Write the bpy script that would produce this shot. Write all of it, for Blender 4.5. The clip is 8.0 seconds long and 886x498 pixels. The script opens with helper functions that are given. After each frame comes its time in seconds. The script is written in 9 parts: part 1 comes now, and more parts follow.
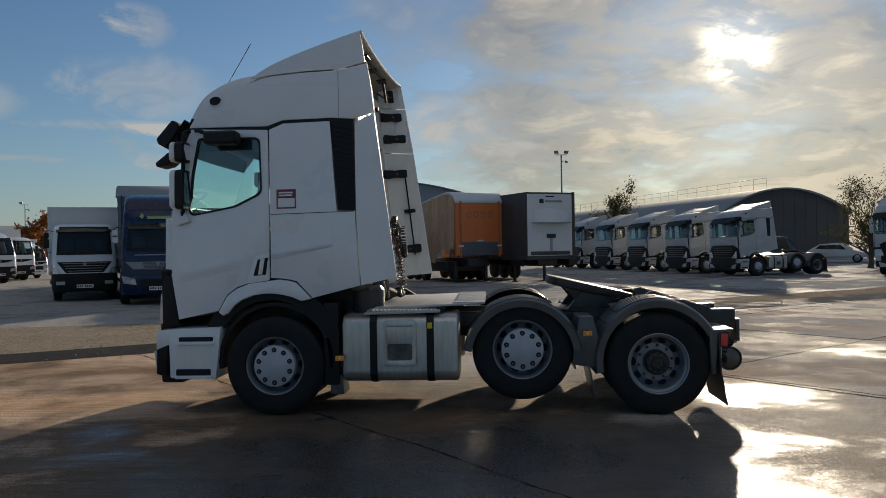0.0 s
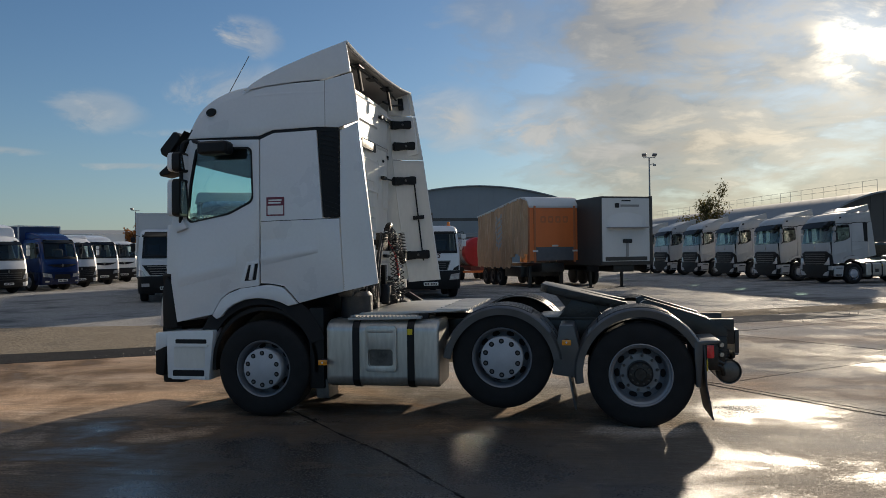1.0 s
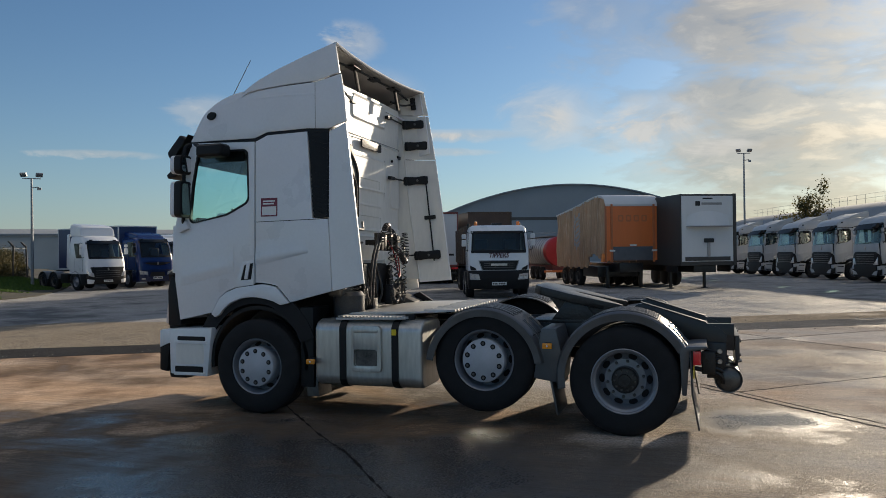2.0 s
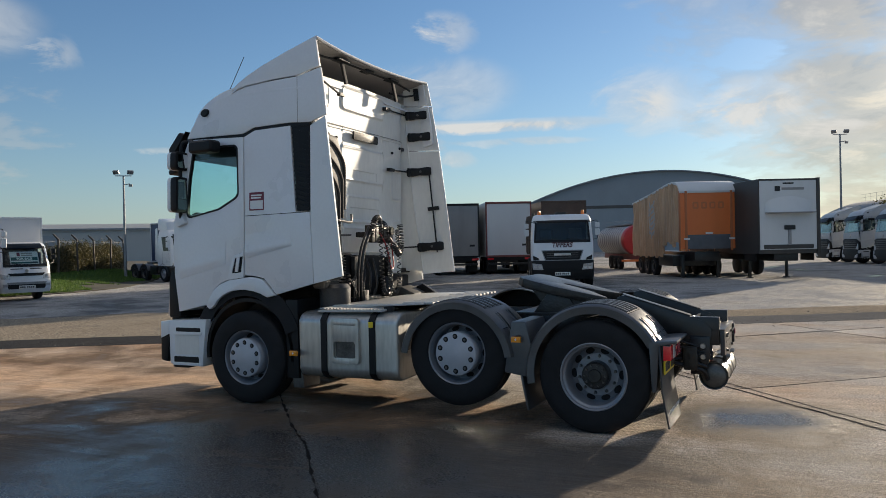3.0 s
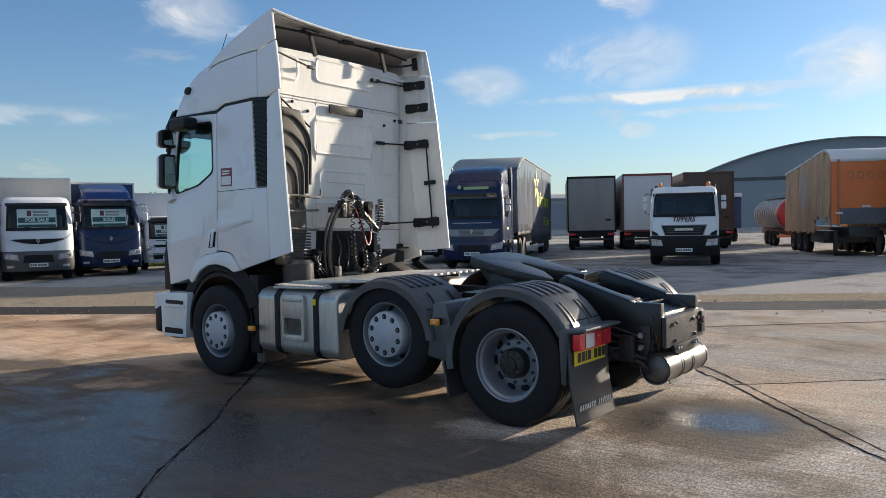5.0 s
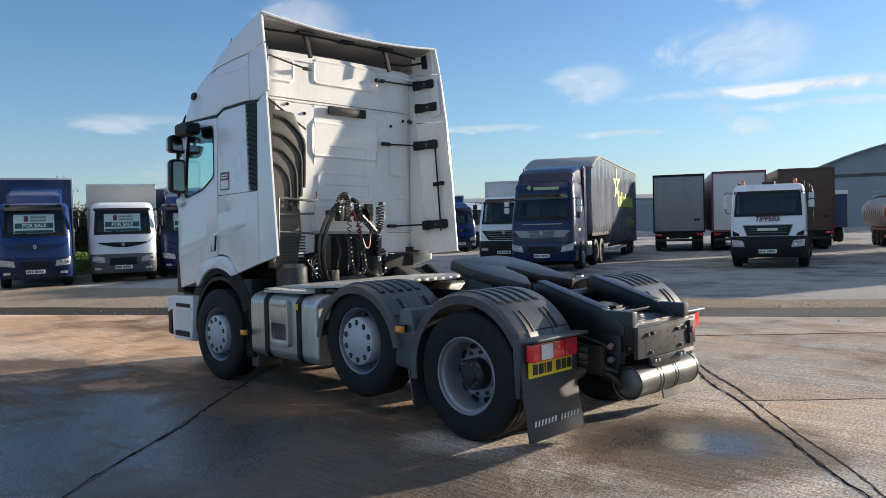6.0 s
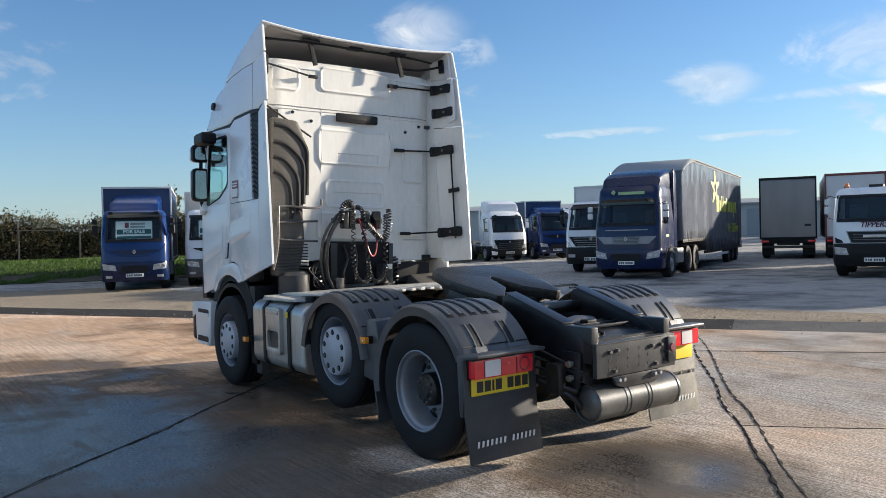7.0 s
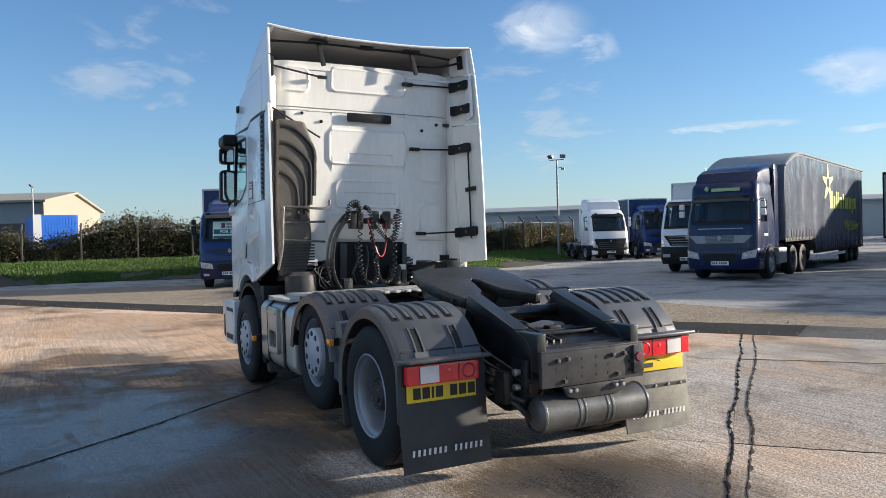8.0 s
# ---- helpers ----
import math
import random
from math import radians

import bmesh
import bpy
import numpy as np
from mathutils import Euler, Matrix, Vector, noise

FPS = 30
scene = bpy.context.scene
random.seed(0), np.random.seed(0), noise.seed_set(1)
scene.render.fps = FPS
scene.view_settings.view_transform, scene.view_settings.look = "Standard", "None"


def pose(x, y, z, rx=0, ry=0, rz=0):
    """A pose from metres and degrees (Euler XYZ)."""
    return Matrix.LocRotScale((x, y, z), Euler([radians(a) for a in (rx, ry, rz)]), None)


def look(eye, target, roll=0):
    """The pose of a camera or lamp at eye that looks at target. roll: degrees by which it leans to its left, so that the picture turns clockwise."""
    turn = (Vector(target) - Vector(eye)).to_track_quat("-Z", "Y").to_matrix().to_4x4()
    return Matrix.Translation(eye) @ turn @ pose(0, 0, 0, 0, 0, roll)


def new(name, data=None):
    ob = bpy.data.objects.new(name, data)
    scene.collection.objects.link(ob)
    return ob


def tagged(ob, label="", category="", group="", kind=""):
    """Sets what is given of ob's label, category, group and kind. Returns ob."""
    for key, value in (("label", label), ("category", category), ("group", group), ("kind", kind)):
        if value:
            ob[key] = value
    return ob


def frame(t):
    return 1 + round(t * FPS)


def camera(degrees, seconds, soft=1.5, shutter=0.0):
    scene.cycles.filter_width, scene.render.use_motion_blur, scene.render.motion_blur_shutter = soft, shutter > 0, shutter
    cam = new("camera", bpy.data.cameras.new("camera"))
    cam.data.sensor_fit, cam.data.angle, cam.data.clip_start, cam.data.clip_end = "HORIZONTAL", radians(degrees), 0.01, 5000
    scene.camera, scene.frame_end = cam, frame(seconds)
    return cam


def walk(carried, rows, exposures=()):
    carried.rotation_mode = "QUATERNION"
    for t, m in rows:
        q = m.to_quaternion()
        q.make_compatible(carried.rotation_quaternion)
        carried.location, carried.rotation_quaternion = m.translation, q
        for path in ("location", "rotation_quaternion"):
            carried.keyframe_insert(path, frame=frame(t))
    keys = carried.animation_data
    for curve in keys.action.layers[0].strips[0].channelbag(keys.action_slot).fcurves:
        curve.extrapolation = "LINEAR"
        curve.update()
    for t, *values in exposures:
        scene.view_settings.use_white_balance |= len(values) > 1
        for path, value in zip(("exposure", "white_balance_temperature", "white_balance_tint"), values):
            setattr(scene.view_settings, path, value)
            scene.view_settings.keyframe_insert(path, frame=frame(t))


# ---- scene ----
cam = camera(59.0, 8.0, soft=0.55)
PATH = [
    (0, (2.226, -9.088, 1.707), (2.105, -7.092, 1.7), -1.0),
    (0.5, (2.818, -9.0, 1.695), (2.573, -7.015, 1.694), -0.9),
    (1, (3.423, -8.95, 1.713), (3.05, -6.985, 1.721), -0.8),
    (1.5, (3.977, -8.788, 1.712), (3.478, -6.851, 1.725), -0.6),
    (3, (5.61, -8.058, 1.712), (4.766, -6.245, 1.699), -1.2),
    (3.5, (6.081, -7.721, 1.719), (5.132, -5.961, 1.694), -1.2),
    (4, (6.501, -7.338, 1.7), (5.455, -5.634, 1.659), -1.1),
    (4.5, (6.948, -6.962, 1.695), (5.815, -5.315, 1.634), -1.0),
    (6, (8.028, -5.557, 1.679), (6.609, -4.149, 1.616), -1.5),
    (6.5, (8.326, -5.017, 1.676), (6.808, -3.715, 1.626), -1.5),
    (7, (8.651, -4.479, 1.674), (7.039, -3.295, 1.632), -1.5),
    (7.5, (8.868, -3.911, 1.656), (7.17, -2.854, 1.614), -1.5),
    (8, (9.134, -3.335, 1.656), (7.361, -2.411, 1.619), -1.6),
]
EXPOSURES = [(0.0, 0.36, 6950, 10), (1.5, 0.63, 6900, 10), (3.0, 0.98, 6900, 10), (4.5, 1.22, 6750, 10), (6.0, 1.39, 6550, 10), (8.0, 1.48, 6350, 10)]
walk(cam, [(t, look(eye, target, roll)) for t, eye, target, roll in PATH], EXPOSURES)

# ---- daylight ----
SUN_DIR = Vector((0.290, 0.930, 0.223)).normalized()
sun_elev = math.asin(SUN_DIR.z)
sun_azim = math.atan2(SUN_DIR.x, SUN_DIR.y)

sun_data = bpy.data.lights.new("sun", "SUN")
sun_data.energy, sun_data.angle, sun_data.color = 3.9, radians(1.2), (1.0, 0.88, 0.72)
sun = new("sun", sun_data)
sun.rotation_euler = SUN_DIR.to_track_quat("Z", "Y").to_euler()

world = bpy.data.worlds.new("sky")
scene.world = world
world.use_nodes = True
WN, WL = world.node_tree.nodes, world.node_tree.links
WN.clear()


def wnode(kind, **inputs):
    n = WN.new(kind)
    for k, v in inputs.items():
        n.inputs[k.replace("_", " ")].default_value = v
    return n


def wmath(op, a, b=None, clamp=False):
    n = WN.new("ShaderNodeMath")
    n.operation, n.use_clamp = op, clamp
    for i, v in enumerate((a, b)):
        if v is None:
            continue
        if isinstance(v, (int, float)):
            n.inputs[i].default_value = v
        else:
            WL.new(v, n.inputs[i])
    return n.outputs[0]


def wmix(fac, a, b):
    n = WN.new("ShaderNodeMix")
    n.data_type = "RGBA"
    for i, v in ((0, fac), (6, a), (7, b)):
        if isinstance(v, (int, float)):
            n.inputs[i].default_value = v
        elif isinstance(v, tuple):
            n.inputs[i].default_value = (*v, 1)
        else:
            WL.new(v, n.inputs[i])
    return n.outputs[2]


def wramp(fac, stops):
    n = WN.new("ShaderNodeValToRGB")
    n.color_ramp.interpolation = "EASE"
    el = n.color_ramp.elements
    while len(el) < len(stops):
        el.new(0.5)
    for e, (p, v) in zip(el, stops):
        e.position, e.color = p, (v, v, v, 1)
    WL.new(fac, n.inputs[0])
    return n.outputs[0]


coord = WN.new("ShaderNodeTexCoord")
sky = WN.new("ShaderNodeTexSky")
sky.sky_type, sky.sun_disc = "NISHITA", False
sky.sun_elevation, sky.sun_rotation = sun_elev, sun_azim
sky.air_density, sky.dust_density, sky.ozone_density = 1.0, 0.3, 4.0
sep = WN.new("ShaderNodeSeparateXYZ")
WL.new(coord.outputs["Generated"], sep.inputs[0])
# the cloud deck: directions projected onto a layer overhead
up = wmath("MAXIMUM", sep.outputs[2], 0.02)
up = wmath("ADD", up, 0.24)
flat = WN.new("ShaderNodeCombineXYZ")
WL.new(wmath("DIVIDE", sep.outputs[0], up), flat.inputs[0])
WL.new(wmath("DIVIDE", sep.outputs[1], up), flat.inputs[1])
# nearness to the sun, 1 at the sun itself
dot = WN.new("ShaderNodeVectorMath")
dot.operation = "DOT_PRODUCT"
WL.new(coord.outputs["Generated"], dot.inputs[0])
dot.inputs[1].default_value = SUN_DIR
near_sun = wmath("MAXIMUM", dot.outputs["Value"], 0.0)
warp = wnode("ShaderNodeTexNoise", Scale=1.05, Detail=9.0, Roughness=0.56, Distortion=0.25)
WL.new(flat.outputs[0], warp.inputs["Vector"])
fine = wnode("ShaderNodeTexNoise", Scale=4.6, Detail=8.0, Roughness=0.60, Distortion=0.4)
WL.new(flat.outputs[0], fine.inputs["Vector"])
body = wmath("ADD", wmath("MULTIPLY", warp.outputs[0], 1.0), wmath("MULTIPLY", fine.outputs[0], 0.38))
body = wmath("SUBTRACT", body, 0.20)
# the deck lies round the sun and to its right; elsewhere the sky is open but for single clouds
cover = wmath("MULTIPLY", wramp(near_sun, [(0.86, 0.0), (0.925, 0.45), (0.972, 1.0)]), 0.33)
# unseen bright cloud added high overhead as fill light
overhead_fill = wramp(sep.outputs[2], [(0.42, 0.0), (0.80, 1.0)])
cover = wmath("ADD", cover, wmath("MULTIPLY", overhead_fill, 0.20))
thick = wramp(wmath("ADD", wmath("SUBTRACT", body, 0.07), cover), [(0.53, 0.0), (0.61, 0.30), (0.74, 0.80), (0.88, 1.0)])
# single clouds and streaks: bearing from north and height in degrees, half width, half height, density
CLOUDS = [(-24.2, 15.0, 2.2, 1.7, 0.75), (-24.0, 11.2, 5.6, 2.6, 0.66), (-34.5, 9.7, 3.6, 1.6, 0.74), (-10.0, 9.6, 4.6, 2.7, 0.85), (-2.6, 8.8, 5.5, 2.2, 1.0), (2.0, 7.0, 5.0, 1.5, 0.9), (-55.0, 14.3, 4.2, 2.4, 0.64),
          (-50.8, 12.8, 1.8, 1.5, 0.55), (-20.2, 8.45, 10.5, 0.55, 1.1), (-18.5, 7.25, 5.0, 0.36, 0.95), (-24.1, 6.1, 1.9, 0.8, 0.8), (-41.7, 6.8, 4.4, 0.34, 0.85), (-32.5, 6.05, 3.8, 0.3, 0.85), (-66.0, 7.4, 9.0, 0.8, 0.46)]
bearing = wmath("MULTIPLY", wmath("ARCTAN2", sep.outputs[0], sep.outputs[1]), 57.2958)
height = wmath("MULTIPLY", wmath("ARCSINE", sep.outputs[2]), 57.2958)
angles = WN.new("ShaderNodeCombineXYZ")
WL.new(bearing, angles.inputs[0])
WL.new(wmath("MULTIPLY", height, 1.9), angles.inputs[1])
ragged = wnode("ShaderNodeTexNoise", Scale=0.20, Detail=8.0, Roughness=0.62, Distortion=0.6)
WL.new(angles.outputs[0], ragged.inputs["Vector"])
bent = WN.new("ShaderNodeCombineXYZ")
shift = wmath("SUBTRACT", ragged.outputs[0], 0.5)
WL.new(wmath("ADD", bearing, wmath("MULTIPLY", shift, 7.0)), bent.inputs[0])
WL.new(wmath("ADD", height, wmath("MULTIPLY", shift, 0.9)), bent.inputs[1])
single = None
for az, el, hw, hh, dens in CLOUDS:
    scaled, span, fall = WN.new("ShaderNodeVectorMath"), WN.new("ShaderNodeVectorMath"), WN.new("ShaderNodeMapRange")
    scaled.operation, span.operation, fall.interpolation_type = "MULTIPLY_ADD", "LENGTH", "SMOOTHSTEP"
    scaled.inputs[1].default_value, scaled.inputs[2].default_value = (1 / hw, 1 / hh, 0), (-az / hw, -el / hh, 0)
    WL.new(bent.outputs[0], scaled.inputs[0])
    WL.new(scaled.outputs[0], span.inputs[0])
    WL.new(span.outputs["Value"], fall.inputs["Value"])
    for k, v in (("From Min", 1.45), ("From Max", 0.0), ("To Min", 0.0), ("To Max", dens)):
        fall.inputs[k].default_value = v
    single = fall.outputs[0] if single is None else wmath("MAXIMUM", single, fall.outputs[0])
puffs = wramp(wmath("MULTIPLY", single, wmath("SUBTRACT", wmath("MULTIPLY", ragged.outputs[0], 3.0), 0.62)), [(0.12, 0.0), (0.50, 0.34), (1.0, 0.88)])
glow = wmath("POWER", near_sun, 45.0)
rift = wramp(fine.outputs[0], [(0.40, 0.25), (0.60, 1.0)])
core = wmath("MULTIPLY", wmath("POWER", near_sun, 2200.0), rift)
cloud_light = wmath("ADD", wmath("ADD", 0.28, wmath("MULTIPLY", overhead_fill, 0.42)), wmath("ADD", wmath("MULTIPLY", glow, 0.38), wmath("MULTIPLY", core, 6.0)))
shade = wramp(wmath("ADD", wmath("MULTIPLY", fine.outputs[0], 0.5), wmath("MULTIPLY", warp.outputs[0], 0.5)), [(0.41, 0.34), (0.50, 0.66), (0.60, 1.05)])
cloud = WN.new("ShaderNodeVectorMath")
cloud.operation = "SCALE"
warmth = wramp(near_sun, [(0.90, 0.0), (0.985, 1.0)])
WL.new(wmix(warmth, (0.96, 0.96, 0.94), (1.06, 0.95, 0.76)), cloud.inputs[0])
WL.new(wmath("MULTIPLY", cloud_light, shade), cloud.inputs[3])
skyscale = WN.new("ShaderNodeVectorMath")
skyscale.operation = "MULTIPLY"
WL.new(sky.outputs[0], skyscale.inputs[0])
skyscale.inputs[1].default_value = (0.0560, 0.0610, 0.0655)
low = wmath("POWER", wmath("SUBTRACT", 1.0, wmath("MAXIMUM", sep.outputs[2], 0.0), True), 9.0)
hazy = wmix(wmath("MULTIPLY", low, 0.48), skyscale.outputs[0], (0.190, 0.240, 0.284))
mixed = wmix(wmath("MULTIPLY", thick, 0.88), hazy, cloud.outputs[0])
puff = WN.new("ShaderNodeVectorMath")
puff.operation = "SCALE"
puff.inputs[0].default_value = (0.37, 0.375, 0.375)
WL.new(wramp(ragged.outputs[0], [(0.36, 0.80), (0.62, 1.0)]), puff.inputs[3])
mixed = wmix(puffs, mixed, puff.outputs[0])
back = wnode("ShaderNodeBackground", Strength=1.0)
WL.new(mixed, back.inputs[0])
wout = WN.new("ShaderNodeOutputWorld")
WL.new(back.outputs[0], wout.inputs[0])

# ---- materials ----


def mat(name, col, rough=0.5, metal=0.0, var=0.12, scale=4.0, bump=0.0, bscale=80.0, rvar=0.08, coat=0.0, spec=0.5, rand=0.0, streak=1.0):
    """A surface with colour variation at two scales, roughness variation and fine relief."""
    m = bpy.data.materials.new(name)
    m.use_nodes = True
    nt = m.node_tree
    N, L = nt.nodes, nt.links
    b = N["Principled BSDF"]
    tc = N.new("ShaderNodeTexCoord")
    mp = N.new("ShaderNodeMapping")
    mp.inputs["Scale"].default_value = (1, 1, 1 / streak)
    L.new(tc.outputs["Object"], mp.inputs["Vector"])
    n1, n2 = N.new("ShaderNodeTexNoise"), N.new("ShaderNodeTexNoise")
    n1.inputs["Scale"].default_value, n1.inputs["Detail"].default_value = scale, 6
    n2.inputs["Scale"].default_value, n2.inputs["Detail"].default_value = bscale, 4
    L.new(mp.outputs[0], n1.inputs["Vector"])
    L.new(mp.outputs[0], n2.inputs["Vector"])
    add = N.new("ShaderNodeMath")
    add.operation = "MULTIPLY_ADD"
    add.inputs[1].default_value, = (0.65,)
    L.new(n1.outputs[0], add.inputs[0])
    sc = N.new("ShaderNodeMath")
    sc.operation = "MULTIPLY"
    sc.inputs[1].default_value = 0.35
    L.new(n2.outputs[0], sc.inputs[0])
    L.new(sc.outputs[0], add.inputs[2])
    last = add.outputs[0]
    if rand:
        oi = N.new("ShaderNodeObjectInfo")
        ra = N.new("ShaderNodeMath")
        ra.operation, ra.inputs[1].default_value = "MULTIPLY_ADD", rand
        L.new(oi.outputs["Random"], ra.inputs[0])
        L.new(last, ra.inputs[2])
        last = ra.outputs[0]
    ramp = N.new("ShaderNodeValToRGB")
    e = ramp.color_ramp.elements
    e[0].position, e[1].position = 0.25, 0.75 + rand
    e[0].color = (*[max(0, c * (1 - var * 1.6)) for c in col], 1)
    e[1].color = (*[min(1, c * (1 + var)) for c in col], 1)
    L.new(last, ramp.inputs[0])
    L.new(ramp.outputs[0], b.inputs["Base Color"])
    rr = N.new("ShaderNodeMapRange")
    rr.inputs["To Min"].default_value, rr.inputs["To Max"].default_value = max(0.02, rough - rvar), min(1, rough + rvar)
    L.new(n1.outputs[0], rr.inputs["Value"])
    L.new(rr.outputs[0], b.inputs["Roughness"])
    b.inputs["Metallic"].default_value, b.inputs["Specular IOR Level"].default_value = metal, spec
    b.inputs["Coat Weight"].default_value, b.inputs["Coat Roughness"].default_value = coat, 0.08
    if bump:
        bp = N.new("ShaderNodeBump")
        bp.inputs["Strength"].default_value, bp.inputs["Distance"].default_value = bump, 0.01
        L.new(n2.outputs[0], bp.inputs["Height"])
        L.new(bp.outputs[0], b.inputs["Normal"])
    return m


def glass(name, tint, gloss=0.9):
    m = bpy.data.materials.new(name)
    m.use_nodes = True
    nt = m.node_tree
    N, L = nt.nodes, nt.links
    N.remove(N["Principled BSDF"])
    tr, gl, mx = N.new("ShaderNodeBsdfTransparent"), N.new("ShaderNodeBsdfGlossy"), N.new("ShaderNodeMixShader")
    tr.inputs[0].default_value = (*tint, 1)
    gl.inputs[0].default_value, gl.inputs["Roughness"].default_value = (gloss, gloss, gloss, 1), 0.02
    # Schlick's gloss, the same from both faces
    lw, pw, ma = N.new("ShaderNodeLayerWeight"), N.new("ShaderNodeMath"), N.new("ShaderNodeMath")
    pw.operation, pw.inputs[1].default_value = "POWER", 5.0
    ma.operation, ma.inputs[1].default_value, ma.inputs[2].default_value = "MULTIPLY_ADD", 0.95, 0.05
    lw.inputs[0].default_value = 0.5
    L.new(lw.outputs["Facing"], pw.inputs[0])
    L.new(pw.outputs[0], ma.inputs[0])
    L.new(ma.outputs[0], mx.inputs[0])
    L.new(tr.outputs[0], mx.inputs[1])
    L.new(gl.outputs[0], mx.inputs[2])
    L.new(mx.outputs[0], N["Material Output"].inputs[0])
    return m


